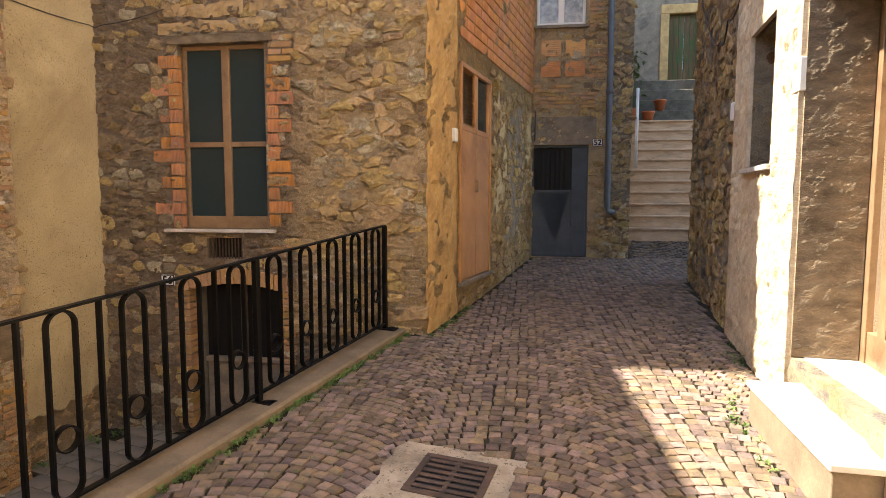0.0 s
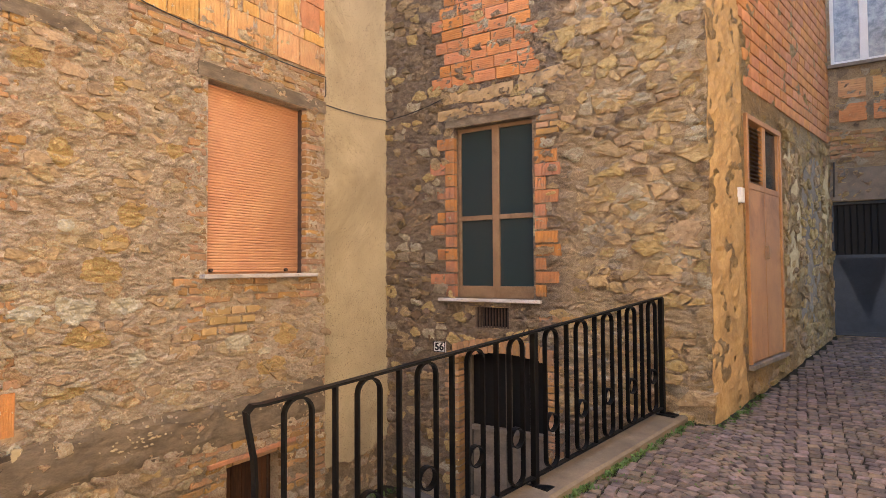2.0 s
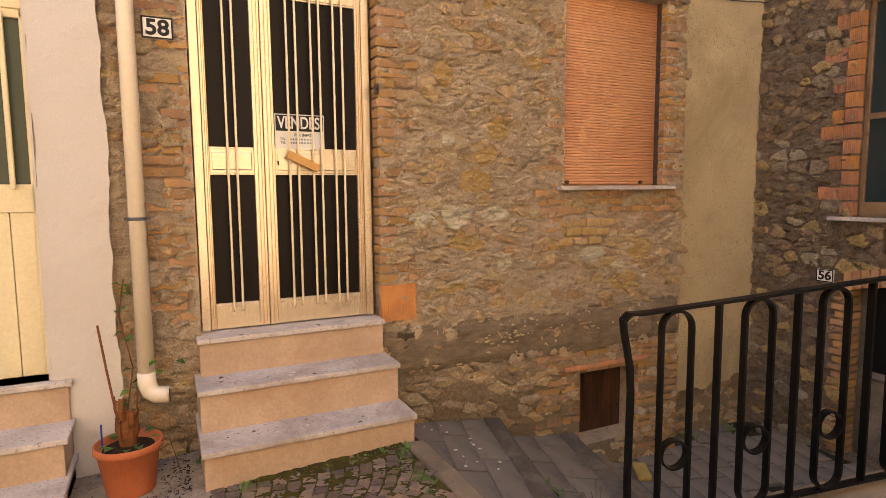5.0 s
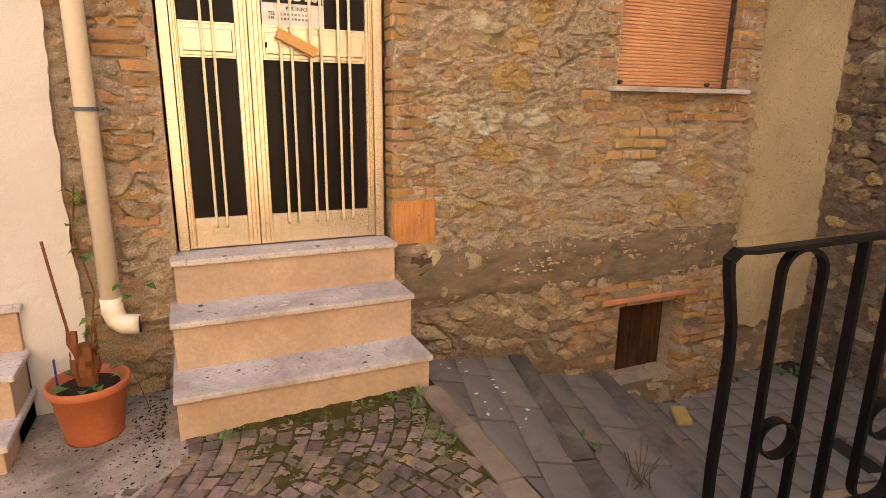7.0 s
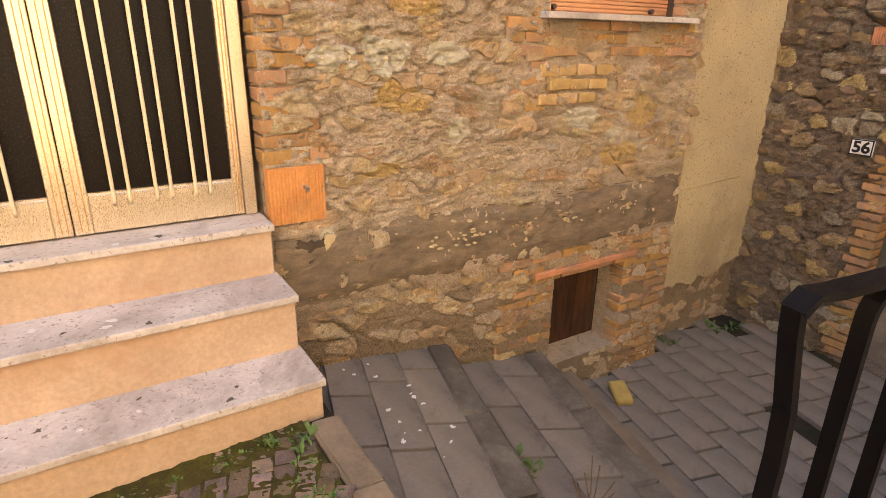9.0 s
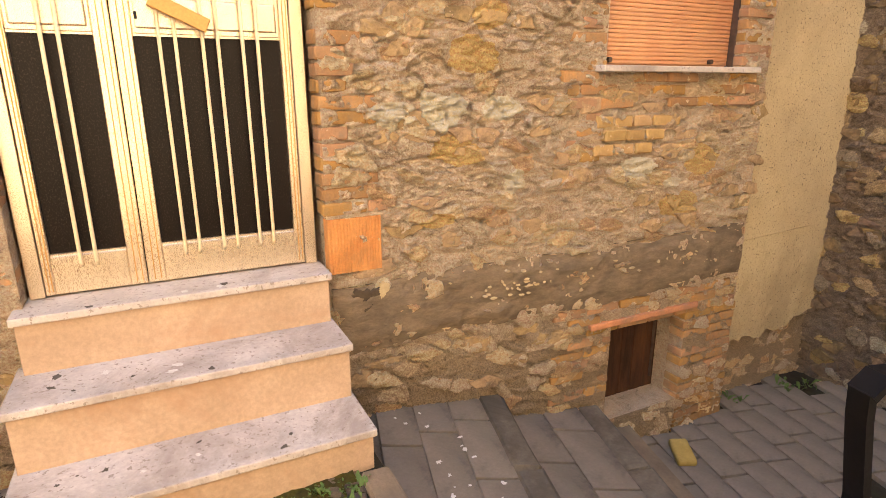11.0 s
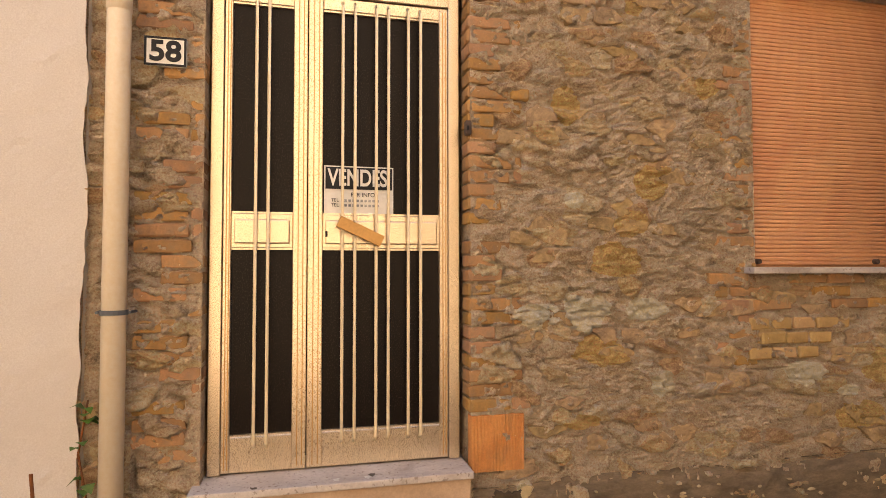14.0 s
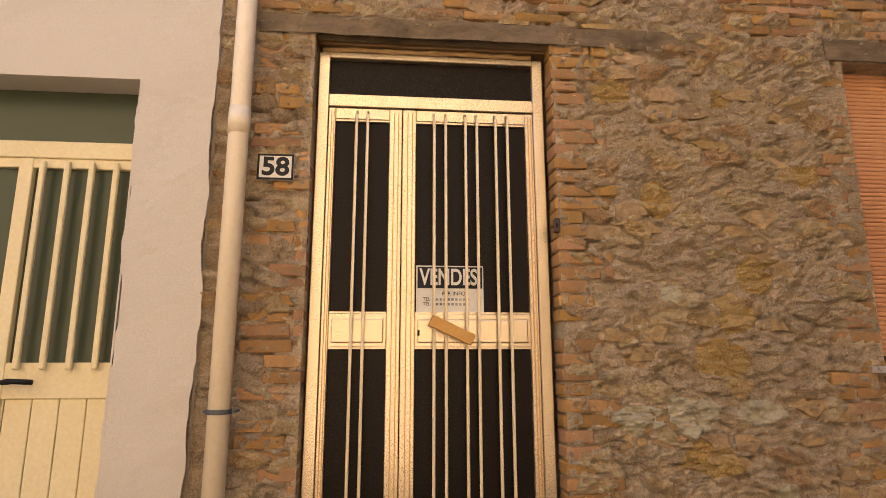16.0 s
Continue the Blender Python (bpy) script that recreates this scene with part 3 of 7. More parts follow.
def wall_mesh(name, u0, u1, z0, z1, holes=(), res=0.05, amp=0.012, seed=1, thick=0.35, reveal=0.3, rough_scale=4.0, fine_to=5.0, field=None):
    """A wall's face with real relief, cut by openings (u0, u1, z0, z1), with reveals, ends and back."""
    us = sorted({round(c, 4) for c in [*np.linspace(u0, u1, max(2, round((u1 - u0) / res) + 1)), *(h[i] for h in holes for i in (0, 1))]})
    top = min(z1, fine_to)
    zs = [*np.linspace(z0, top, max(2, round((top - z0) / res) + 1)), *(np.linspace(top, z1, max(2, round((z1 - top) / 0.12) + 1)) if z1 > top else ())]
    zs = sorted({round(c, 4) for c in [*zs, *(h[i] for h in holes for i in (2, 3))]})
    verts, faces, extra = [], [], {}
    if field:
        gu, gz = np.meshgrid(np.array(us), np.array(zs))
        h, extra = field(gu, gz)
        fade = np.ones(gu.shape)
        for a, b, c, d in holes:
            fade = np.minimum(fade, np.clip(np.maximum.reduce([a - gu, gu - b, c - gz, gz - d]) / 0.05, 0, 1))
        fade *= np.clip(np.minimum((gu - u0) / 0.05 + 0.3, (u1 - gu) / 0.05 + 0.3), 0, 1)
        verts = list(zip(gu.ravel().tolist(), (-h * fade).ravel().tolist(), gz.ravel().tolist()))
    for z in zs if not field else ():
        for u in us:
            gap = min([9.0] + [max(h[0] - u, u - h[1], h[2] - z, z - h[3]) for h in holes])
            fade = min(1.0, max(0.0, gap / 0.06))
            fade *= min(1.0, (u - u0) / 0.05 + 0.3, (u1 - u) / 0.05 + 0.3)
            verts.append((u, -amp * (fbm(u, z, seed, rough_scale) + 0.75 * (abs(fbm(u * 0.7, z * 1.3, seed + 3, rough_scale * 2.2)) - 0.35) + 0.3 * fbm(u * 0.7, z * 1.4, seed + 6, rough_scale * 5.5)) * fade if amp else 0.0, z))
    n = len(us)

    def inside(i, j):
        cu, cz = (us[i] + us[i + 1]) / 2, (zs[j] + zs[j + 1]) / 2
        return any(h[0] < cu < h[1] and h[2] < cz < h[3] for h in holes)
    for j in range(len(zs) - 1):
        for i in range(n - 1):
            if not inside(i, j):
                faces.append((j * n + i, j * n + i + 1, (j + 1) * n + i + 1, (j + 1) * n + i))

    def quad(*ps):
        k = len(verts)
        verts.extend(ps)
        faces.append(tuple(range(k, k + 4)))
    for a, b, c, d in holes:
        quad((a, 0, c), (a, 0, d), (a, reveal, d), (a, reveal, c))
        quad((b, 0, d), (b, 0, c), (b, reveal, c), (b, reveal, d))
        quad((a, 0, d), (b, 0, d), (b, reveal, d), (a, reveal, d))
        quad((b, 0, c), (a, 0, c), (a, reveal, c), (b, reveal, c))
    cu = sorted({u0, u1, *(h[i] for h in holes for i in (0, 1))})
    cz = sorted({z0, z1, *(h[i] for h in holes for i in (2, 3))})
    for i in range(len(cu) - 1):
        for j in range(len(cz) - 1):
            mu, mz = (cu[i] + cu[i + 1]) / 2, (cz[j] + cz[j + 1]) / 2
            if not any(h[0] < mu < h[1] and h[2] < mz < h[3] for h in holes):
                quad((cu[i + 1], thick, cz[j]), (cu[i], thick, cz[j]), (cu[i], thick, cz[j + 1]), (cu[i + 1], thick, cz[j + 1]))
    quad((u0, 0, z0), (u0, 0, z1), (u0, thick, z1), (u0, thick, z0))
    quad((u1, 0, z1), (u1, 0, z0), (u1, thick, z0), (u1, thick, z1))
    quad((u0, 0, z1), (u1, 0, z1), (u1, thick, z1), (u0, thick, z1))
    mesh = bpy.data.meshes.new(name)
    mesh.from_pydata(verts, [], faces)
    for key, values in extra.items():
        layer = mesh.attributes.new(key, "FLOAT", "POINT")
        full = np.zeros(len(verts), dtype=np.float32)
        full[:values.size] = values.ravel()
        layer.data.foreach_set("value", full)
    mesh.update()
    return mesh


def wall(name, m, material, label, *args, **kw):
    ob = new(name, wall_mesh(name, *args, **kw))
    ob.data.materials.append(material)
    ob.matrix_basis = m
    return tagged(ob, label, "wall", "", "structure")


# pieces: bricks and stones
CACHE = {}


def piece(w, d, h, bev, variant=0):
    """A worn block of w x d x h, standing from y = 0 (front at -d/2)."""
    key = (round(w, 2), round(d, 3), round(h, 3), bev, variant)
    if key not in CACHE:
        rnd = random.Random(int(key[0] * 1000 + key[2] * 7000 + variant * 131))
        bm = box(-key[0] / 2, key[0] / 2, -key[1] / 2, key[1] / 2, -key[2] / 2, key[2] / 2, bev)
        for v in bm.verts:
            v.co += Vector([rnd.uniform(-1, 1) * bev * 0.55 for _ in range(3)])
        mesh = bpy.data.meshes.new("piece")
        bm.to_mesh(mesh)
        bm.free()
        CACHE[key] = mesh
    return CACHE[key]


def lay(parent, name, mat, rnd, u, y, z, w, d, h, bev=0.006, tilt=0.6):
    mesh = piece(w, d, h, bev, rnd.randrange(3))
    if mesh.materials and mesh.materials[0] is not mat:
        key = (mesh.name, mat.name)
        if key not in CACHE:
            CACHE[key] = mesh.copy()
            CACHE[key].materials.clear()
        mesh = CACHE[key]
    return part_mesh(name, mesh, mat, parent, "", False, pose(u, y + rnd.uniform(-0.003, 0.003), z, rnd.uniform(-tilt, tilt), rnd.uniform(-tilt, tilt), rnd.uniform(-tilt, tilt)))


def courses(parent, name, mat, u0, u1, z0, z1, long, high, joint=0.012, proud=0.008, depth=0.05, seed=1, tooth=None, skip=0.0, bond=True, avoid=None):
    """Rows of bricks; tooth(row) gives the row's own ends."""
    rnd, made, row, z = random.Random(seed), [], 0, z0
    while z + high * 0.6 < z1:
        a, b = tooth(row, z) if tooth else (u0, u1)
        u = a - (long / 2 if bond and row % 2 and not tooth else 0)
        while u < b - 0.02:
            w = min(long * rnd.uniform(0.93, 1.05), b - u)
            s, e = max(u, a), min(u + w, b)
            if e - s > 0.035 and rnd.random() >= skip and not (avoid and avoid((s + e) / 2, z + high / 2)):
                made.append(lay(parent, name, mat, rnd, (s + e) / 2, depth / 2 - proud * rnd.uniform(0.5, 1.3), z + high / 2, e - s, depth, high * rnd.uniform(0.94, 1.02)))
            u += w + joint
        z += high + joint
        row += 1
    return made


def cells(u0, u1, z0, z1, su, sz, seed, jitter=0.42):
    """Irregular stone outlines: a jittered net of points and the ground nearest to each."""
    rnd = random.Random(seed)
    nu, nz = int((u1 - u0) / su) + 1, int((z1 - z0) / sz) + 1
    pts = {(i, j): (i + (j % 2) * 0.5 + rnd.uniform(-jitter, jitter), j + rnd.uniform(-jitter, jitter)) for i in range(-2, nu + 2) for j in range(-2, nz + 2)}
    out = []
    for i in range(nu):
        for j in range(nz):
            px, py = pts[i, j]
            poly = [(px - 1.5, py - 1.5), (px + 1.5, py - 1.5), (px + 1.5, py + 1.5), (px - 1.5, py + 1.5)]
            for di in (-2, -1, 0, 1, 2):
                for dj in (-2, -1, 0, 1, 2):
                    if (di or dj) and (i + di, j + dj) in pts:
                        qx, qy = pts[i + di, j + dj]
                        nx, ny = qx - px, qy - py
                        lim = (qx * qx + qy * qy - px * px - py * py) / 2
                        res = []
                        for k, (ax, ay) in enumerate(poly):
                            bx, by = poly[(k + 1) % len(poly)]
                            fa, fb = ax * nx + ay * ny - lim, bx * nx + by * ny - lim
                            if fa <= 0:
                                res.append((ax, ay))
                            if (fa < 0 < fb) or (fb < 0 < fa):
                                f = fa / (fa - fb)
                                res.append((ax + (bx - ax) * f, ay + (by - ay) * f))
                        poly = res
            if len(poly) > 2:
                out.append([(u0 + x * su, z0 + y * sz) for x, y in poly])
    return out


def stone_shape(verts, faces, poly, rnd, gap, proud, sink=0.03, lean=0.35):
    """Adds one rounded stone with a broken face."""
    n0 = len(poly)
    cx, cz = sum(p[0] for p in poly) / n0, sum(p[1] for p in poly) / n0
    ring = []
    for k in range(n0):
        a, b = poly[k], poly[(k + 1) % n0]
        long = math.hypot(b[0] - a[0], b[1] - a[1])
        for f in ((0.1, 0.37, 0.63, 0.9) if long > 0.05 else (0.3, 0.7)):
            ring.append((a[0] + (b[0] - a[0]) * f, a[1] + (b[1] - a[1]) * f))
    span = max(max(p[0] for p in ring) - min(p[0] for p in ring), 0.02)
    ring2 = []
    for x, z in ring:
        d = math.hypot(x - cx, z - cz) + 1e-6
        k = max(0.25, 1 - gap / d) * rnd.uniform(0.84, 1.06)
        ring2.append((cx + (x - cx) * k, cz + (z - cz) * k))
    base, m = len(verts), len(ring2)
    tu, tz = rnd.uniform(-lean, lean) * proud / span * 2, rnd.uniform(-lean, lean) * proud / span * 2
    for s, y in ((1.04, sink), (0.98, -proud * 0.45), (0.88, -proud * 0.9), (0.5, -proud)):
        for x, z in ring2:
            wob = rnd.uniform(-0.25, 0.25) * proud if y < 0 else 0
            verts.append((cx + (x - cx) * s, y + wob + (tu * (x - cx) + tz * (z - cz) if y < 0 else 0), cz + (z - cz) * s))
    verts.append((cx + rnd.uniform(-0.1, 0.1) * span, -proud * rnd.uniform(0.85, 1.1), cz))
    for r in (0, 1, 2):
        for k in range(m):
            a, b = base + r * m + k, base + r * m + (k + 1) % m
            faces.append((a, b, b + m, a + m))
    for k in range(m):
        faces.append((base + 3 * m + k, base + 3 * m + (k + 1) % m, base + 4 * m))


def stones(parent, mat, area, su, sz, seed, gap, proud, keep, limit=300, near=None, rest_label="", jitter=0.42):
    """Stones of a rubble face: the nearest ones as parts, the rest joined."""
    rnd = random.Random(seed)
    polys = []
    for poly in cells(*area, su, sz, seed, jitter):
        cu, cz = sum(p[0] for p in poly) / len(poly), sum(p[1] for p in poly) / len(poly)
        k = keep(cu, cz, rnd)
        if k:
            polys.append((cu, cz, k, poly))
    if near:
        polys.sort(key=lambda p: math.hypot(p[0] - near[0], p[1] - near[1]))
    rv, rf = [], []
    for i, (cu, cz, k, poly) in enumerate(polys):
        v, f = ([], []) if i < limit else (rv, rf)
        stone_shape(v, f, poly, rnd, gap * rnd.uniform(0.7, 1.6), proud * k * rnd.uniform(0.6, 1.3))
        if i < limit:
            mesh = bpy.data.meshes.new("stone")
            mesh.from_pydata(v, [], f)
            part_mesh("stone", mesh, mat, parent)
    if rf:
        mesh = bpy.data.meshes.new("stones")
        mesh.from_pydata(rv, [], rf)
        tagged(part_mesh("stones", mesh, mat, parent, rest_label or "field stones of the upper wall"), kind="stuff")


def lettering(name, text, size, material, parent, m, label="", depth=0.0015, bold=0.0):
    cu = bpy.data.curves.new(name, "FONT")
    cu.offset = size * bold
    cu.body, cu.size, cu.extrude, cu.align_x, cu.align_y = text, size, depth, "CENTER", "CENTER"
    tmp = bpy.data.objects.new("tmp", cu)
    mesh = bpy.data.meshes.new_from_object(tmp)
    bpy.data.objects.remove(tmp)
    mesh.materials.clear()
    return part_mesh(name, mesh, material, parent, label, False, m)


# ---- ground ----
def street(x, y):
    """Height of the cobbled street."""
    tilt = 0.033 * min(x + 0.516, 0.5)
    rise = 0.039 * (y - 5.92) + max(0.0, y - 9.5) * 0.033 + max(0.0, y - 12.2) * 0.22
    return 0.141 + rise + tilt


RAIL_A, RAIL_B = Vector((-2.308, 3.775, 0)), Vector((-1.511, 7.411, 0))


def rail_x(y):
    return RAIL_A.x + (y - RAIL_A.y) * (RAIL_B.x - RAIL_A.x) / (RAIL_B.y - RAIL_A.y)


def side_x(y):
    """The alley's left wall beyond the corner."""
    return -1.116 + (y - 7.48) * 0.2145


def right_x(y):
    return 1.65 + (y - 7.35) * 0.13


YARD = -0.95

# ---- large structure ----
W_FRAME = frame_at(-4.355, 0, 90)
B_FRAME = frame_at(0, 7.48, 0)
S_FRAME = frame_at(-1.116, 7.48, 77.9)
G_FRAME = frame_at(0, 12.17, 0)
R_FRAME = frame_at(1.65, 7.35, -97.4)
DOOR = (2.375, 3.512, 0.555, 3.02)
SHUT = (5.025, 6.07, 1.45, 2.97)
HOLE = (5.21, 5.85, -0.70, -0.04)
BWIN = (-3.605, -2.705, 1.17, 2.975)
BDOOR = (-3.57, -2.58, -0.93, 0.62)
BVENT = (-3.36, -2.98, 0.87, 1.08)
SDOOR = (0.93, 2.12, 0.55, 2.95)
RWIN = (0.13, 0.87, 1.72, 2.78)
RDOOR = (1.45, 2.75, 0.49, 2.75)
GATE = (-0.11, 0.83, 0.485, 2.39)
GWIN = (-0.06, 0.74, 4.36, 5.5)
WDOOR = (0.55, 1.61, 0.42, 2.72)

LIME = ((3.84, 1.225, 0.24, 0.13), (4.07, 1.235, 0.22, 0.17), (4.385, 1.24, 0.20, 0.12), (5.30, 0.90, 0.24, 0.11), (4.48, 0.88, 0.11, 0.11), (5.58, 0.80, 0.15, 0.05), (4.02, 1.77, 0.09, 0.08), (3.76, 0.43, 0.07, 0.10), (6.15, 1.92, 0.10, 0.05), (3.62, 3.25, 0.12, 0.06), (2.06, 0.30, 0.08, 0.06))
OCHRE = ((4.44, 1.87, 0.17, 0.18), (3.98, 2.23, 0.14, 0.16), (5.66, 0.66, 0.26, 0.14), (4.15, 1.05, 0.26, 0.15), (4.25, 1.48, 0.26, 0.15), (4.32, 1.66, 0.16, 0.12), (5.85, 0.92, 0.28, 0.15), (4.05, 0.72, 0.2, 0.07), (4.75, 2.35, 0.14, 0.10), (3.8, 2.75, 0.2, 0.13), (4.35, 2.75, 0.13, 0.1))
# west zone: mortar takes its darker tone towards the bottom
W_FIELD = rubble_field(3, 0.155, 0.078, 0.17, 0.42, 0.034, lambda u, z: ease(0.35, -0.2, z), LIME, OCHRE)
B_FIELD = rubble_field(8, 0.17, 0.105, 0.05, 0.46, 0.036, lambda u, z: 0.85 * ease(-2.55, -2.25, u + 0.25 * (layered(u * 4, z * 4, 5) - 0.5)) * ease(-0.1, 0.4, z), ((-1.72, 2.05, 0.30, 0.34), (-2.0, 3.05, 0.3, 0.18), (-1.45, 1.6, 0.2, 0.2)))

wall_w = wall("wall_west", W_FRAME, MAT["wall_w"], "rubble wall of grey mortar and tan field stones with brick jambs", 1.92, 6.31, -1.1, 5.9, [DOOR, SHUT, HOLE], res=0.0105, fine_to=3.5, field=W_FIELD)
wall_white = wall("wall_white", frame_at(-4.345, 0, 90), MAT["white"], "smooth white plastered house wall", -7.0, 1.915, -0.6, 5.9, [WDOOR], res=0.12, amp=0.006, seed=5, reveal=0.2, rough_scale=1.5)
wall_stucco = wall("wall_stucco", frame_at(-4.51, 0, 90), MAT["stucco"], "yellowish pebble stucco wall strip, stained", 6.2, 7.6, -0.32, 6.2, res=0.05, amp=0.006, seed=6, rough_scale=2.0)
wall_under = wall("wall_stucco_foot", frame_at(-4.535, 0, 90), MAT["wall_w"], "bare rubble foot where the stucco has fallen", 6.2, 7.6, -1.1, 0.1, res=0.03, field=W_FIELD)
wall_b = wall("wall_stone_house", B_FRAME, MAT["wall_b"], "old rubble house front with pale stones and dark mortar", -4.9, -1.116, -1.1, 8.8, [BWIN, BDOOR, BVENT], res=0.017, field=B_FIELD)
wall_s = wall("wall_stone_house_side", S_FRAME, MAT["wall_t"], "patched rubble side wall with ochre plaster and hollow brick above", 0.0, 4.86, -0.3, 8.8, [SDOOR], res=0.05, amp=0.022, seed=9, rough_scale=3.0)
wall_g = wall("wall_alley_end", G_FRAME, MAT["wall_b"], "rough brick and stone house wall at the alley's end", -0.25, 1.52, -0.2, 8.0, [GATE, GWIN], res=0.035, reveal=0.25, field=B_FIELD)
wall_g_side = wall("wall_stair_side", frame_at(1.52, 12.17, 90), MAT["wall_b"], "rough wall beside the steps", 0.0, 5.4, -0.2, 6.2, res=0.06, thick=0.4, field=B_FIELD)
wall_r = wall("wall_east", R_FRAME, MAT["wall_r"], "sunlit rough plastered stone wall", -3.25, 12.0, -0.3, 7.5, [RWIN, RDOOR], res=0.05, amp=0.022, seed=13, thick=0.6, reveal=0.45, rough_scale=3.0)
wall_r_end = wall("wall_east_end", frame_at(2.07 + 0.012, 10.57, 0), MAT["wall_r"], "rough end wall of the sunlit house", 0.0, 3.5, 0.0, 7.5, res=0.3, amp=0.0, thick=0.4)
wall_r_end.matrix_basis = frame_at(5.6, 10.58, 180)
wall_top = wall("wall_upper_house", frame_at(0, 17.4, 0), MAT["mortar"], "grey rendered house wall above the steps", 0.5, 8.0, 2.0, 10.0, [(3.22, 3.99, 4.36, 6.03)], res=0.2, amp=0.01, seed=14)
# added wall behind the camera, never in view
wall_back = wall("wall_street_end", frame_at(6.0, -7.0, 180), MAT["plain"], "unseen plain plastered wall, added to close the street behind the camera", 0.0, 12.0, -0.6, 6.0, res=0.5, amp=0.0)

# unseen roofs, added to shade the street; the west edge bounds the sun patch
for nm, x0, x1, y0, y1, z0, z1, lab in (("roof", -9.5, -4.30, -7.0, 6.34, 5.86, 7.4, "unseen terracotta tiled roof with a short eave, placed to cast the street's shadow edge"), ("roof", -9.5, -0.9, 7.4, 12.6, 8.8, 9.6, "unseen terracotta tiled roof added over the stone house")):
    bm = bmesh.new()
    vs = [bm.verts.new(p) for p in ((x0, y0, z1), (x1, y0, z0), (x1, y1, z0), (x0, y1, z1), (x0, y0, z1 + 0.12), (x1, y0, z0 + 0.12), (x1, y1, z0 + 0.12), (x0, y1, z1 + 0.12))]
    for f in ((3, 2, 1, 0), (4, 5, 6, 7), (0, 1, 5, 4), (1, 2, 6, 5), (2, 3, 7, 6), (3, 0, 4, 7)):
        bm.faces.new([vs[i] for i in f])
    tagged(part(nm, bm, MAT["roof"]), lab, "roof", "", "structure")

# ground far below, out to the horizon
bm = bmesh.new()
bmesh.ops.create_grid(bm, x_segments=1, y_segments=1, size=400, matrix=Matrix.Translation((0, 0, -1.6)))
tagged(part("ground", bm, MAT["bed"]), "bare earth far around the houses", "ground", "", "structure")

# street bed
bm = bmesh.new()
xs, ys = np.linspace(-4.36, 3.6, 54), np.concatenate((np.linspace(-7.0, 3.40, 40), np.linspace(3.52, 14.2, 60)))
vid = {(i, j): bm.verts.new((x, y, street(x, y) - 0.011)) for i, x in enumerate(xs) for j, y in enumerate(ys)}
for i in range(len(xs) - 1):
    for j in range(len(ys) - 1):
        cx, cy = (xs[i] + xs[i + 1]) / 2, (ys[j] + ys[j + 1]) / 2
        if cy > 3.46 and (cx < -1.35 if cy > 7.3 else cx < rail_x(cy) + 0.0):
            continue
        bm.faces.new((vid[i, j], vid[i + 1, j], vid[i + 1, j + 1], vid[i, j + 1]))
for v in [v for v in bm.verts if not v.link_faces]:
    bm.verts.remove(v)
floor = tagged(part("road", bm, MAT["bed"], None, "", True), "earth and moss in the joints of the cobbled alley", "road", "", "structure")

# sunken yard, its landings and the retaining wall
bm = box(-4.6, -1.0, 3.3, 7.6, -1.15, YARD - 0.012, 0)
yard = tagged(part("yard_floor", bm, MAT["bed"]), "dark damp joints of the sunken yard floor", "floor", "", "structure")


def slanted(y_at_wall, x):
    """Landing edges run slightly askew."""
    return y_at_wall - 0.27 * (x + 4.36)


def landing(name, ya, yb, za, zb, label, mat, thick=0.6):
    bm = bmesh.new()
    top, bot = [], []
    for x, y0 in ((-4.40, ya), (rail_x(ya) - 0.06, ya), (rail_x(yb) - 0.06, yb), (-4.40, yb)):
        sy = slanted(y0, x) if y0 > 3.6 else y0
        z = za if y0 == ya else zb
        top.append(bm.verts.new((x, sy, z)))
        bot.append(bm.verts.new((x, sy, z - thick)))
    bm.faces.new(top)
    bm.faces.new(bot[::-1])
    for k in range(4):
        bm.faces.new((bot[k], bot[(k + 1) % 4], top[(k + 1) % 4], top[k]))
    return tagged(part(name, bm, mat), label, "steps", "", "structure")


def land_z(x, y, k):
    """Height of the sloping landings (0 upper, 1 lower)."""
    yw = y + 0.27 * (x + 4.36)
    return (-0.185 - 0.144 * (yw - 3.5), -0.452 - 0.174 * (yw - 4.4))[k]


ramp1 = landing("landing_upper", 3.50, 4.40, -0.203, -0.333, "damp grey slab landing beside the marble steps", MAT["rib"])
ramp2 = landing("landing_lower", 4.40, 5.12, -0.470, -0.595, "lower damp grey slab landing", MAT["rib"])

ramp3 = landing("landing_foot", 5.12, 5.44, -0.77, -0.79, "lowest worn step down to the yard", MAT["kerb"])

# kerb below the railing with the retaining wall under it
bm = bmesh.new()
ring = []
for k in range(25):
    y = 3.50 + k * (7.50 - 3.50) / 24
    x, z = rail_x(y), street(rail_x(y), y)
    zt = z + 0.065
    w = 0.006 * fbm(y, 0, 3, 5.0)
    ring.append([bm.verts.new(p) for p in ((x - 0.11 + w, y, -1.1), (x - 0.11 + w, y, zt - 0.01), (x - 0.095, y, zt), (x + 0.16 + w, y, zt - 0.005 + w * 0.5), (x + 0.18 + w, y, zt - 0.02), (x + 0.185 + w, y, z - 0.1))])
for a, b in zip(ring, ring[1:]):
    for k in range(5):
        bm.faces.new((a[k], a[k + 1], b[k + 1], b[k]))
for r in (ring[0], ring[-1][::-1]):
    bm.faces.new(r)
bmesh.ops.recalc_face_normals(bm, faces=bm.faces)
tagged(part("kerb", bm, MAT["kerb"]), "worn pale cement kerb carrying the railing above the yard", "kerb", "", "structure")

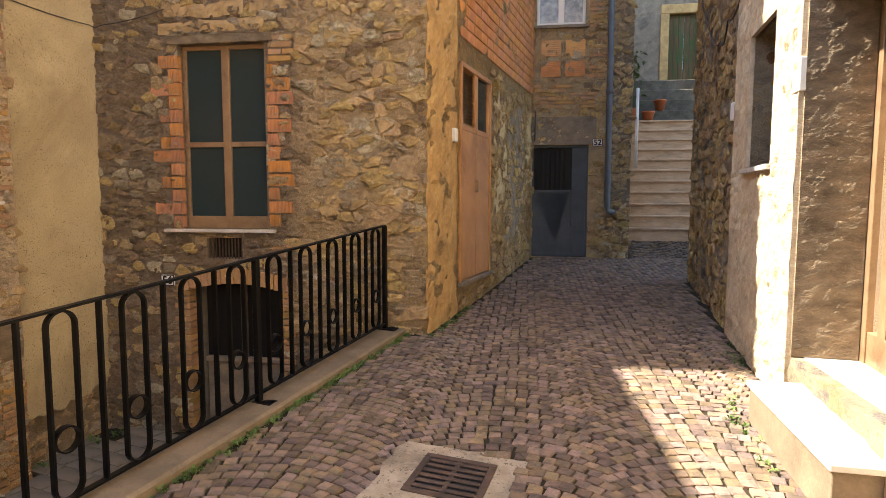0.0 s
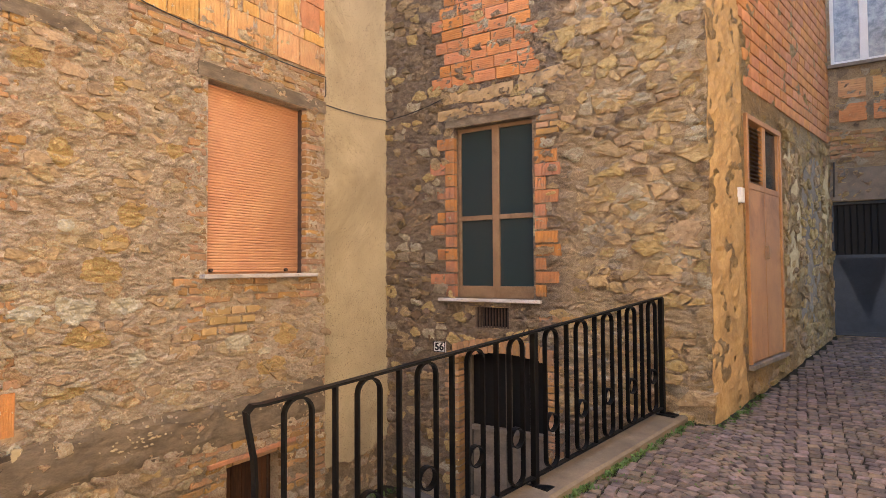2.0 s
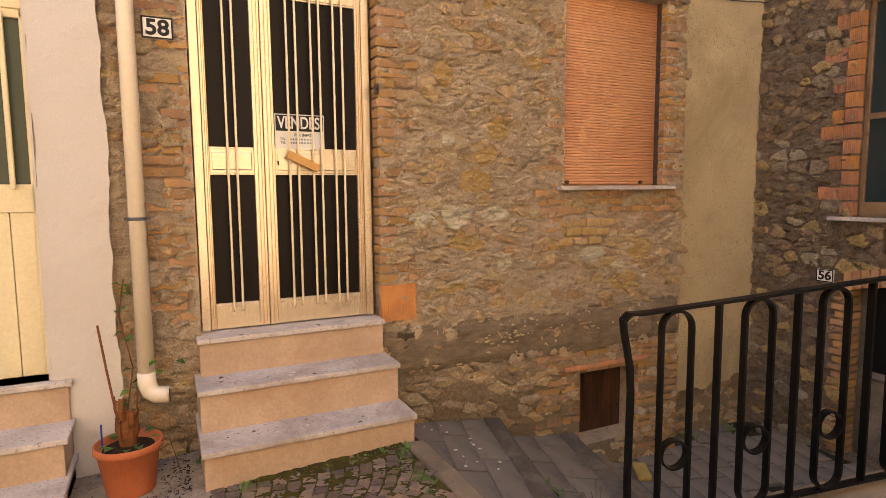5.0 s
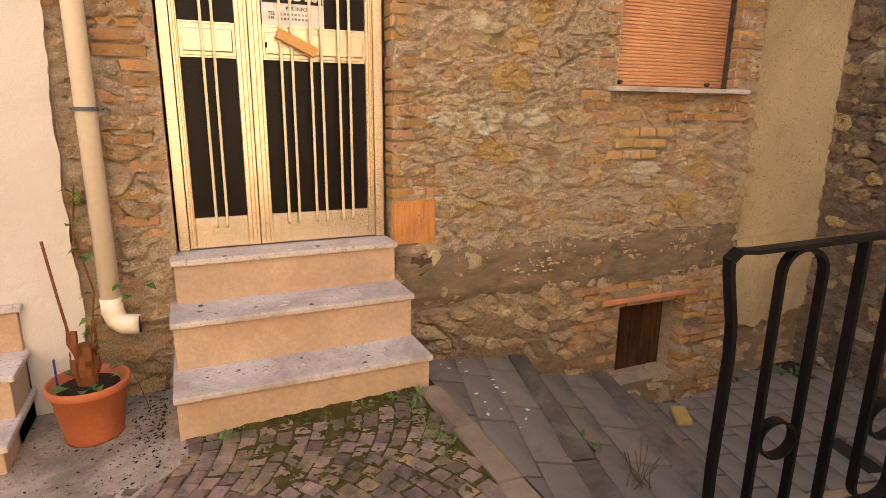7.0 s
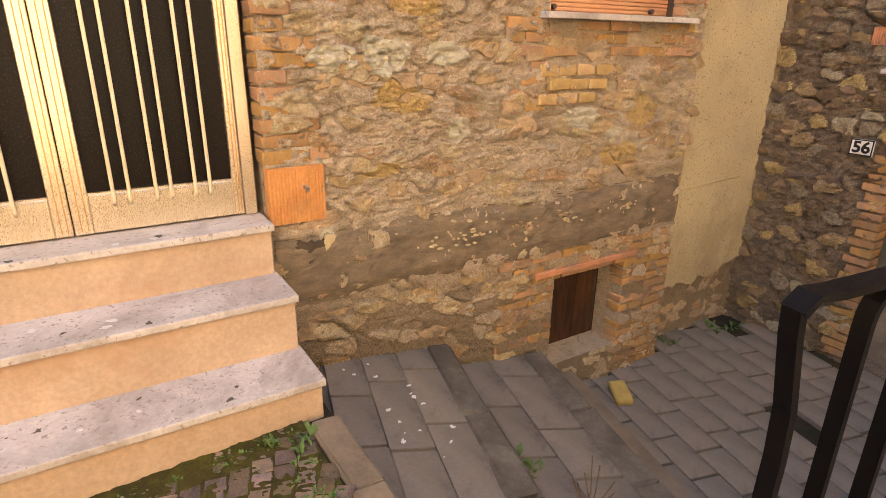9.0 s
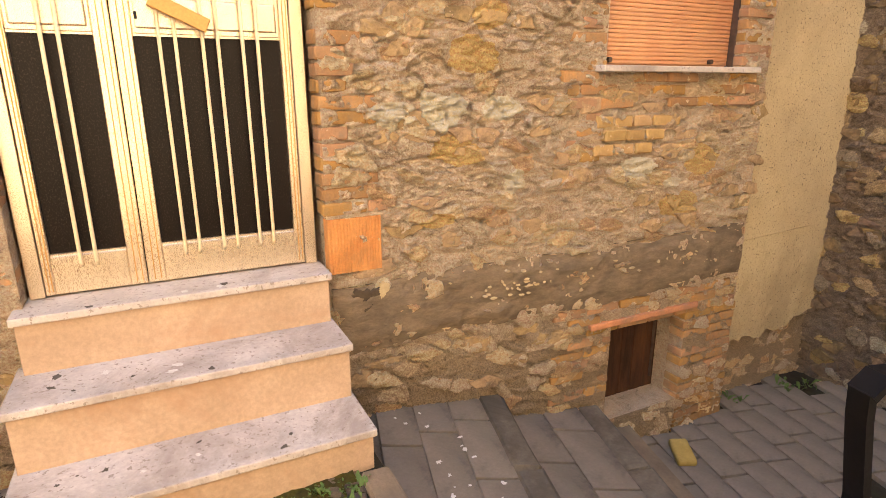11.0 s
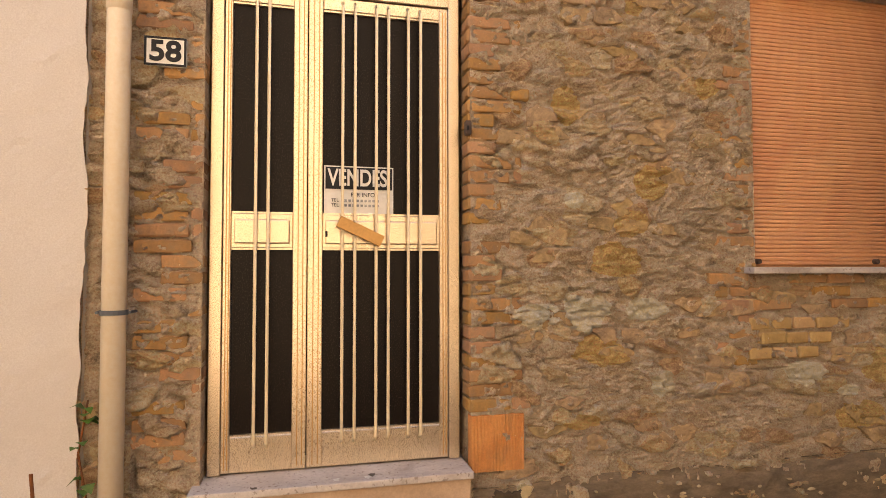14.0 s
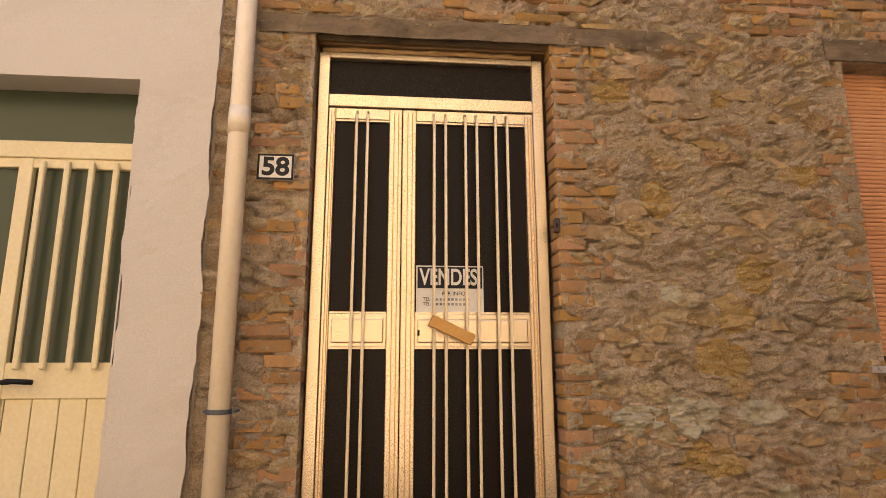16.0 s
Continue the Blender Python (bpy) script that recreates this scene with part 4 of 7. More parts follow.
# kerb stones between cobbles and landing
rnd = random.Random(5)
kerb2 = group_at("kerb_row", Matrix.Identity(4), "row of rough kerb stones at the edge of the cobbles", "kerb", "", "structure")
x = -3.72
while x < -2.28:
    w = min(rnd.uniform(0.32, 0.48), -2.26 - x)
    z = street(x + w / 2, 3.42) + 0.012
    bm = box(x, x + w - 0.012, 3.415 - (x + 3.7) * 0.03, 3.53 - (x + 3.7) * 0.03, -0.6, z, 0.014, 2)
    for v in bm.verts:
        v.co += Vector([rnd.uniform(-0.005, 0.005) for _ in range(3)])
    part("kerb_stone", bm, MAT["kerb"], kerb2)
    x += w

# landings' stone nosings
for ya, za, lab, nm in ((4.36, -0.298, "mossy stone nosing of the upper landing", "rib"), (5.08, -0.560, "pale worn stone nosing of the lower landing", "rib")):
    ob = group_at("nosing", Matrix.Identity(4), lab, "step edge", "", "structure")
    x = -4.38
    while x < rail_x(ya) - 0.5:
        w = min(rnd.uniform(0.5, 0.7), rail_x(ya) - 0.1 - x)
        y0 = slanted(ya, x)
        bm = box(0, w - 0.01, -0.07, 0.08, -0.7, 0.0, 0.02, 2)
        bmesh.ops.transform(bm, matrix=pose(x, y0, za, 0, 0, -15.1), verts=bm.verts)
        for v in bm.verts:
            v.co += Vector([rnd.uniform(-0.008, 0.008) for _ in range(3)])
        part("nosing_stone", bm, MAT[nm], ob)
        x += w * 0.965

# ---- marble steps of door 58 ----
steps = group_at("marble_steps", Matrix.Identity(4), "three cream marble entrance steps with worn pale treads", "steps")
for k, (xf, zt, zb, y0, y1) in enumerate(((-4.255, 0.570, 0.30, 2.355, 3.485), (-4.00, 0.345, 0.07, 2.335, 3.487), (-3.74, 0.105, -0.25, 2.33, 3.487))):
    bm = box(-4.52 if k == 0 else -4.36, xf, y0 - 0.012, y1 + 0.012, zt - 0.03, zt, 0.005, 2)
    part("tread", bm, MAT["marble"], steps, "worn speckled marble tread slab")
    bm = box(-4.36, xf - 0.02, y0, y1, zb, zt - 0.03, 0.002)
    part("riser", bm, MAT["riser"], steps, "cream marble riser block")

# ---- railing ----
RAIL_LEN = (RAIL_B - RAIL_A).length
RAIL_DIR = math.degrees(math.atan2(RAIL_B.y - RAIL_A.y, RAIL_B.x - RAIL_A.x))
rail = group_at("railing", pose(RAIL_A.x, RAIL_A.y, 0, 0, 0, RAIL_DIR), "black wrought-iron railing with looped bars and rings", "railing")


def foot(x):
    return 0.095 + (0.285 - 0.095) * x / RAIL_LEN


def head(x):
    return 0.948 + (1.220 - 0.948) * x / RAIL_LEN


STEP = RAIL_LEN / 20
bm = bmesh.new()
strap(bm, [(-0.045, 0, head(0) - 0.02), (-0.02, 0, head(0) + 0.004), (0.03, 0, head(0.03)), (RAIL_LEN, 0, head(RAIL_LEN))], (0, 1, 0), 0.042, 0.012)
part("handrail", bm, MAT["iron"], rail, "flat iron handrail")
part("bottom_rail", strap(bmesh.new(), [(0.0, 0, foot(0)), (RAIL_LEN, 0, foot(RAIL_LEN))], (0, 1, 0), 0.034, 0.012), MAT["iron"], rail)
part("end_bar", strap(bmesh.new(), [(-0.045, 0, head(0) - 0.014), (-0.04, 0, head(0) - 0.06), (-0.012, 0, head(0) - 0.20), (-0.006, 0, head(0) - 0.30), (-0.012, 0, foot(0) + 0.2), (-0.004, 0, foot(0) - 0.04)], (0, 1, 0), 0.034, 0.014), MAT["iron"], rail, "bowed end bar")
for k in range(1, 21):
    x = k * STEP
    if k % 2 and k < 20:
        r, zb, zt = 0.066, foot(x) + 0.004, head(x) - 0.01
        pts = [(x + r * math.cos(a), 0, zt - r + r * math.sin(a)) for a in np.linspace(0, math.pi, 13)] + [(x + r * math.cos(a), 0, zb + r + r * math.sin(a)) for a in np.linspace(math.pi, 2 * math.pi, 13)]
        loop = part("loop_bar", strap(bmesh.new(), pts, (0, 1, 0), 0.030, 0.011, True), MAT["iron"], rail)
        zr = zb + 0.30 * (zt - zb) + 0.02
        part("ring", strap(bmesh.new(), [(x + 0.058 * math.cos(a), 0, zr + 0.058 * math.sin(a)) for a in np.linspace(0, math.tau, 25)[:-1]], (0, 1, 0), 0.034, 0.007, True), MAT["iron"], loop)
    elif k in (10, 20):
        part("post", box(x - 0.02, x + 0.02, -0.02, 0.02, foot(x) - 0.10, head(x) - 0.004, 0.003), MAT["iron"], rail, "square iron post")
        part("base_plate", box(x - 0.05, x + 0.05, -0.12, 0.06, foot(x) - 0.075, foot(x) - 0.045, 0.004), MAT["iron"], rail)
    else:
        part("bar", strap(bmesh.new(), [(x, 0, foot(x)), (x, 0, head(x))], (0, 1, 0), 0.032, 0.012), MAT["iron"], rail)

# ---- door 58 ----
door = group_at("entrance_door", frame_at(-4.445, 0, 90), "gold anodised aluminium double door with dark patterned glass", "door")
GOLD = MAT["gold"]
A0, A1, Z0, Z1 = 2.385, 3.482, 0.572, 2.955
part("frame_jamb", box(A0, A0 + 0.052, 0, 0.06, Z0, Z1, 0.003), GOLD, door)
part("frame_jamb", box(A1 - 0.052, A1, 0, 0.06, Z0, Z1, 0.003), GOLD, door)
part("frame_head", box(A0 + 0.052, A1 - 0.052, 0, 0.06, Z1 - 0.03, Z1, 0.003), GOLD, door)
part("transom_bar", box(A0 + 0.052, A1 - 0.052, -0.004, 0.06, 2.672, 2.735, 0.003), GOLD, door)
part("transom_pane", box(A0 + 0.05, A1 - 0.05, 0.03, 0.04, 2.735, Z1 - 0.03, 0), MAT["glass_dark"], door, "dark patterned glass")


def leaf(name, a, b, pa, pb, bars):
    bm = bmesh.new()
    for u0, u1 in ((a, pa), (pb, b)):
        add_box(bm, u0, u1, 0.004, 0.05, Z0 + 0.006, 2.668, 0.003)
    for z0, z1 in ((Z0 + 0.006, 0.728), (1.535, 1.685), (2.612, 2.668)):
        add_box(bm, pa, pb, 0.006, 0.05, z0, z1, 0.003)
    ob = part(name, bm, GOLD, door)
    for f in (0.35, 0.7):
        part("stile_groove", box(a + (pa - a) * f, a + (pa - a) * f + 0.004, 0.0015, 0.01, Z0 + 0.02, 2.65, 0), MAT["brass"], ob)
        part("stile_groove", box(pb + (b - pb) * f, pb + (b - pb) * f + 0.004, 0.0015, 0.01, Z0 + 0.02, 2.65, 0), MAT["brass"], ob)
    part("raised_panel", box(pa + 0.012, pb - 0.012, 0.0, 0.01, 1.553, 1.66, 0.006, 2), GOLD, ob, "pressed panel of the middle rail")
    for z0, z1 in ((0.728, 1.535), (1.685, 2.612)):
        part("pane", box(pa - 0.004, pb + 0.004, 0.026, 0.034, z0 - 0.004, z1 + 0.004, 0), MAT["glass_dark"], ob, "dark patterned glass")
        part("glazing_bead", box(pa, pb, 0.012, 0.026, z0, z0 + 0.008, 0), GOLD, ob)
        part("glazing_bead", box(pa, pb, 0.012, 0.026, z1 - 0.008, z1, 0), GOLD, ob)
    for c in bars:
        part("guard_bar", tube_points(bmesh.new(), [(c, 0.0, 0.685), (c, -0.022, 0.705), (c, -0.022, 2.625), (c, 0.0, 2.645)], 0.0075, 8), MAT["bars"], ob, "gold guard bar, bright reflection put into its pale colour", True)
    return ob


leaf("narrow_leaf", A0 + 0.054, 2.788, 2.472, 2.728, (2.573, 2.625))
wide = leaf("wide_leaf", 2.792, A1 - 0.054, 2.856, 3.388, (2.941, 2.996, 3.091, 3.146, 3.237, 3.294))
part("keyhole", box(2.868, 2.878, -0.004, 0.004, 1.585, 1.612, 0.002), MAT["black"], wide)
bm = box(-0.105, 0.105, -0.035, 0.0, -0.026, 0.026, 0.003)
bmesh.ops.transform(bm, matrix=pose(3.018, -0.032, 1.608, 0, 25, 0), verts=bm.verts)
part("letter_flap", bm, MAT["brass"], wide, "loose tilted gold handle plate")

# packing over the frame's head
part("packing_board", box(2.38, 3.505, -0.02, 0.1, 2.985, 3.016, 0.004), MAT["bronze"], door, "dark packing board above the frame")
r6 = random.Random(15)
foam_pts = [(2.40 + k * 0.038, 0.004 + r6.uniform(-0.004, 0.004), 2.970 + r6.uniform(-0.003, 0.003)) for k in range(28)]
part("foam_bead", tube_points(bmesh.new(), foam_pts, 0.013, 8, radii=[r6.uniform(0.010, 0.015) for _ in foam_pts]), MAT["yellow_lime"], door, "uneven bead of yellowed foam", True)

# for-sale sign on the glass
sale = group_at("sale_sign", frame_at(-4.445, 0, 90), "black and white for-sale sign with handwriting on the glass", "sign")
part("card", box(2.862, 3.174, 0.019, 0.023, 1.692, 1.908, 0), MAT["paper"], sale)
part("black_band", box(2.868, 3.168, 0.0155, 0.0185, 1.803, 1.902, 0), MAT["ink"], sale)
lettering("word", "VENDES", 0.106, MAT["paper"], sale, pose(3.012, 0.0135, 1.851, 90, 0, 0) @ Matrix.Diagonal((0.70, 1.0, 1, 1)), bold=0.02)
lettering("word", "PER INFO", 0.026, MAT["ink"], sale, pose(3.035, 0.017, 1.778, 90, 0, 0), depth=0.0005)
for z in (1.752, 1.73):
    lettering("word", "TEL", 0.022, MAT["ink"], sale, pose(2.91, 0.017, z, 90, 0, 0), depth=0.0005)
    for i in range(9):
        part("scribble", box(2.952 + i * 0.018, 2.963 + i * 0.018, 0.0165, 0.0185, z - 0.006, z + 0.005, 0), MAT["curtain"], sale)


def number_tile(m, text, w, h, label):
    ob = group_at("house_number", m, label, "house number", "house numbers along the alley")
    part("tile", box(-w / 2, w / 2, -0.010, 0.012, -h / 2, h / 2, 0.003), MAT["paper"], ob, "white glazed tile")
    t = w * 0.055
    for a in (box(-w / 2, w / 2, -0.0115, -0.009, h / 2 - t, h / 2, 0), box(-w / 2, w / 2, -0.0115, -0.009, -h / 2, -h / 2 + t, 0), box(-w / 2, -w / 2 + t, -0.0115, -0.009, -h / 2 + t, h / 2 - t, 0), box(w / 2 - t, w / 2, -0.0115, -0.009, -h / 2 + t, h / 2 - t, 0)):
        part("border", a, MAT["ink"], ob)
    lettering("number", text, h * 0.98, MAT["ink"], ob, pose(0, -0.011, -0.002, 90, 0, 0) @ Matrix.Diagonal((1.05, 1, 1, 1)), bold=0.03)
    return ob


number_tile(W_FRAME @ pose(2.228, -0.012, 2.322), "58", 0.158, 0.118, "white and black enamel number 58 on the brick jamb")
number_tile(B_FRAME @ pose(-3.79, -0.012, 0.643), "56", 0.145, 0.11, "white and black enamel number 56 beside the cellar door")
number_tile(G_FRAME @ pose(0.97, -0.02, 2.42), "52", 0.17, 0.125, "white and black enamel number 52 by the grey gate")

# ---- roller shutter window ----
shut = group_at("shutter_window", W_FRAME, "closed salmon roller shutter over a marble sill", "window")
z = SHUT[2] + 0.01
while z < SHUT[3] - 0.02:
    part("slat", box(SHUT[0] + 0.004, SHUT[1] - 0.01, 0.100, 0.118, z, z + 0.0212, 0.0035, 1), MAT["shutter"], shut, "", True)
    z += 0.0225
part("backing", box(SHUT[0], SHUT[1], 0.114, 0.122, SHUT[2], SHUT[3], 0), MAT["shutter"], shut)
part("sill", box(4.955, 6.15, -0.075, 0.12, SHUT[2] - 0.034, SHUT[2] - 0.002, 0.004), MAT["marble"], shut, "thin marble sill slab")
for u in (5.12, 5.90):
    part("stop_knob", tube_points(bmesh.new(), [(u, 0.10, SHUT[2] + 0.03), (u, 0.075, SHUT[2] + 0.03)], 0.014, 10), MAT["rust"], shut)
part("guide_rail", box(SHUT[1] - 0.012, SHUT[1] + 0.0, 0.06, 0.13, SHUT[2], SHUT[3], 0.001), MAT["rust"], shut)

# ---- cellar hatch ----
hatch = group_at("cellar_door", W_FRAME, "small dark brown plank cellar door in a brick recess", "door")
for k in range(6):
    w = (HOLE[1] - HOLE[0]) / 6
    part("plank", box(HOLE[0] + k * w + 0.002, HOLE[0] + (k + 1) * w - 0.002, 0.22, 0.25, HOLE[2] - 0.02, HOLE[3], 0.004), MAT["dark_wood"], hatch)
part("backing", box(HOLE[0], HOLE[1], 0.25, 0.27, HOLE[2] - 0.02, HOLE[3], 0), MAT["dark_wood"], hatch)
part("bolt", tube_points(bmesh.new(), [(HOLE[1] - 0.05, 0.205, -0.62), (HOLE[1] - 0.055, 0.20, -0.12), (HOLE[1] - 0.02, 0.18, -0.08)], 0.009, 8), MAT["rust"], hatch, "rusty iron bolt rod")

# ---- window of the stone house ----
bw = group_at("brown_window", B_FRAME, "bronze four-pane window with dim glass", "window")
BR = MAT["bronze"]
x0, x1, z0, z1 = BWIN
part("frame", box(x0, x0 + 0.035, 0.09, 0.14, z0, z1, 0.003), BR, bw)
part("frame", box(x1 - 0.035, x1, 0.09, 0.14, z0, z1, 0.003), BR, bw)
part("frame", box(x0, x1, 0.092, 0.14, z1 - 0.04, z1, 0.003), BR, bw)
part("bottom_rail", box(x0, x1, 0.086, 0.14, z0, z0 + 0.125, 0.004), BR, bw)
part("mullion", box((x0 + x1) / 2 - 0.04, (x0 + x1) / 2 + 0.04, 0.084, 0.14, z0, z1, 0.004), BR, bw)
part("crossbar", box(x0, x1, 0.088, 0.138, 1.985, 2.035, 0.003), BR, bw)
for a, b in ((x0 + 0.03, (x0 + x1) / 2 - 0.04), ((x0 + x1) / 2 + 0.04, x1 - 0.03)):
    for c, d in ((z0 + 0.12, 1.99), (2.03, z1 - 0.03)):
        part("pane", box(a, b, 0.112, 0.118, c, d, 0), MAT["glass_blue"], bw, "dim frosted glass pane")
part("sill", box(-3.78, -2.62, -0.06, 0.10, 1.135, 1.168, 0.004), MAT["marble"], bw, "thin marble sill slab")

vent = group_at("iron_grille", B_FRAME, "rusty iron vent grille with upright bars", "grille")
# black sheet stands for the shade behind the grille
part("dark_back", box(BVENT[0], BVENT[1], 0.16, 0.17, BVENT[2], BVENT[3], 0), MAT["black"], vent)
for k in range(11):
    u = BVENT[0] + 0.02 + k * (BVENT[1] - BVENT[0] - 0.04) / 10
    part("bar", box(u - 0.006, u + 0.006, 0.02, 0.032, BVENT[2], BVENT[3], 0.002), MAT["rust"], vent)

cel = group_at("cellar_entrance", B_FRAME, "worn grey cellar door with dark panes below street level", "door")
x0, x1, z0, z1 = BDOOR
part("frame", box(x0, x0 + 0.07, 0.16, 0.24, z0, z1, 0.004), MAT["rib"], cel)
part("frame", box(x1 - 0.07, x1, 0.16, 0.24, z0, z1, 0.004), MAT["rib"], cel)
for a, b in ((x0 + 0.07, (x0 + x1) / 2 - 0.03), ((x0 + x1) / 2 + 0.03, x1 - 0.07)):
    part("panel", box(a, b, 0.19, 0.22, z0, z0 + 0.72, 0.006), MAT["mortar"], cel, "faded grey lower panel")
    # open panes: their inner shade is a black sheet
    part("pane", box(a, b, 0.21, 0.22, z0 + 0.74, z1, 0), MAT["black"], cel, "black sheet standing for the shade in the open pane")
part("mullion", box((x0 + x1) / 2 - 0.03, (x0 + x1) / 2 + 0.03, 0.17, 0.23, z0, z1, 0.004), MAT["rib"], cel)
part("ledge", box(x0 + 0.07, x1 - 0.07, 0.15, 0.22, z0 + 0.70, z0 + 0.75, 0.006), MAT["mortar"], cel)

# ---- brown side door ----
sd = group_at("brown_double_door", S_FRAME, "brown painted metal double door with louvre and pane", "door")
x0, x1, z0, z1 = SDOOR
mid = (x0 + x1) / 2
for a, b in ((x0, x0 + 0.05), (x1 - 0.05, x1)):
    part("jamb", box(a, b, -0.03, 0.06, z0, z1, 0.004), MAT["brown"], sd)
part("head", box(x0, x1, -0.028, 0.06, z1 - 0.05, z1, 0.004), MAT["brown"], sd)
for a, b in ((x0 + 0.05, mid - 0.004), (mid + 0.004, x1 - 0.05)):
    sd_leaf = part("leaf", box(a, b, -0.01, 0.03, z0 + 0.01, z1 - 0.72, 0.004), MAT["brown"], sd)
    part("leaf_rail", box(a, b, -0.015, 0.03, z1 - 0.72, z1 - 0.66, 0.004), MAT["brown"], sd_leaf)
    part("leaf_stile", box(a, a + 0.05, -0.014, 0.03, z1 - 0.66, z1 - 0.05, 0.003), MAT["brown"], sd_leaf)
    part("leaf_stile", box(b - 0.05, b, -0.014, 0.03, z1 - 0.66, z1 - 0.05, 0.003), MAT["brown"], sd_leaf)
for k in range(14):
    bm = box(x0 + 0.10, mid - 0.055, -0.02, 0.02, -0.003, 0.003, 0)
    bmesh.ops.transform(bm, matrix=pose(0, 0.01, z1 - 0.64 + k * 0.042, 35, 0, 0), verts=bm.verts)
    part("louvre", bm, MAT["bronze"], sd)
part("pane", box(mid + 0.055, x1 - 0.10, 0.01, 0.016, z1 - 0.66, z1 - 0.05, 0), MAT["glass_blue"], sd, "dusty glass pane")
part("handle", box(mid - 0.03, mid - 0.012, -0.05, -0.01, 1.55, 1.69, 0.004), MAT["bronze"], sd_leaf)
part("step", box(x0 - 0.02, x1 + 0.05, -0.05, 0.1, z0 - 0.05, z0 - 0.004, 0.006), MAT["mortar"], sd)

# ---- grey gate and window of the alley's end ----
gt = group_at("grey_gate", G_FRAME, "blue-grey sheet metal gate with barred opening", "gate")
x0, x1, z0, z1 = GATE
gate_sheet = part("sheet", box(x0 + 0.03, x1 - 0.27, 0.08, 0.10, z0, z0 + 1.10, 0.003), MAT["gate"], gt)
part("side_leaf", box(x1 - 0.265, x1 - 0.03, 0.075, 0.10, z0, z1 - 0.03, 0.003), MAT["gate"], gt)
for a in (box(x0, x0 + 0.035, 0.06, 0.12, z0, z1, 0.003), box(x1 - 0.035, x1, 0.06, 0.12, z0, z1, 0.003), box(x0, x1, 0.062, 0.12, z1 - 0.04, z1, 0.003), box(x0 + 0.035, x1 - 0.27, 0.065, 0.11, z0 + 1.10, z0 + 1.15, 0.003), box(x0 + 0.03, x1 - 0.27, 0.06, 0.10, z0, z0 + 0.06, 0.003)):
    part("frame", a, MAT["gate"], gt)
bm = bmesh.new()
for p in ((x0 + 0.08, 0.068, z0 + 1.08), (x1 - 0.30, 0.068, z0 + 1.08), ((x0 + x1) / 2 - 0.06, 0.066, z0 + 0.25)):
    bm.verts.new(p)
bm.faces.new(bm.verts[:])
bmesh.ops.solidify(bm, geom=bm.faces[:], thickness=0.008)
part("pressed_panel", bm, MAT["gate"], gate_sheet)
for k in range(7):
    u = x0 + 0.08 + k * 0.078
    part("bar", tube_points(bmesh.new(), [(u, 0.085, z0 + 1.14), (u, 0.085, z1 - 0.04)], 0.008, 6), MAT["black"], gt)
# shade behind the gate's bars, put in as a black sheet
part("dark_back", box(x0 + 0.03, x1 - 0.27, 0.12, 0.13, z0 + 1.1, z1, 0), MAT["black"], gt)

gw = group_at("white_window", G_FRAME, "white framed window with lace curtain", "window")
x0, x1, z0, z1 = GWIN
for a in (box(x0, x0 + 0.05, 0.06, 0.12, z0, z1, 0.004), box(x1 - 0.05, x1, 0.06, 0.12, z0, z1, 0.004), box(x0, x1, 0.062, 0.12, z0, z0 + 0.06, 0.004), box((x0 + x1) / 2 - 0.05, (x0 + x1) / 2 + 0.05, 0.055, 0.12, z0, z1, 0.004)):
    part("frame", a, MAT["paper"], gw)
# pane colour holds both the curtain and reflected sky
part("pane", box(x0 + 0.05, (x0 + x1) / 2 - 0.05, 0.08, 0.09, z0, z1, 0), MAT["curtain"], gw)
part("pane", box((x0 + x1) / 2 + 0.05, x1 - 0.05, 0.08, 0.09, z0, z1, 0), MAT["curtain"], gw)
part("sill", box(x0 - 0.05, x1 + 0.05, -0.05, 0.08, z0 - 0.05, z0 - 0.002, 0.004), MAT["mortar"], gw)

# ---- steps at the end of the alley ----
far = group_at("stone_stairway", Matrix.Identity(4), "steep flight of pale stone steps between walls", "stairs")
FZ = street(2.0, 13.0) + 0.01
for k in range(11):
    y, z = 13.0 + k * 0.23, FZ + k * 0.222
    part("step_block", box(1.5, 3.4, y, y + 0.5, z - 0.3 if k else z - 0.1, z + 0.192, 0.004), MAT["stair"], far)
    part("tread", box(1.5, 3.4, y - 0.055, y + 0.28, z + 0.188, z + 0.222, 0.005), MAT["stair"], far)
LZ = FZ + 11 * 0.222
mossy = group_at("mossy_steps", Matrix.Identity(4), "mossy upper steps before the flaking green door", "stairs")
for k in range(5):
    part("step", box(1.5, 6.0, 15.5 + k * 0.35, 17.45, LZ - 0.3 + k * 0.29, LZ + k * 0.29 + 0.002, 0.01), MAT["rib"], mossy)
gd = group_at("green_door", frame_at(0, 17.4, 0), "flaking green wooden double door in a pale surround", "door")
for a, b in ((3.225, 3.60), (3.61, 3.985)):
    gleaf = part("leaf", box(a, b, 0.1, 0.15, 4.36, 6.03, 0.006), MAT["green_wood"], gd)
    for k in range(3):
        w = (b - a) / 3
        part("plank", box(a + k * w + 0.004, a + (k + 1) * w - 0.004, 0.088, 0.1, 4.40, 6.0, 0.004), MAT["green_wood"], gleaf)
for a in (box(3.02, 3.22, -0.04, 0.1, 4.3, 6.03, 0.012), box(3.99, 4.19, -0.04, 0.1, 4.3, 6.03, 0.012), box(3.02, 4.19, -0.045, 0.1, 6.03, 6.25, 0.012)):
    part("surround", a, MAT["ochre"], gd)

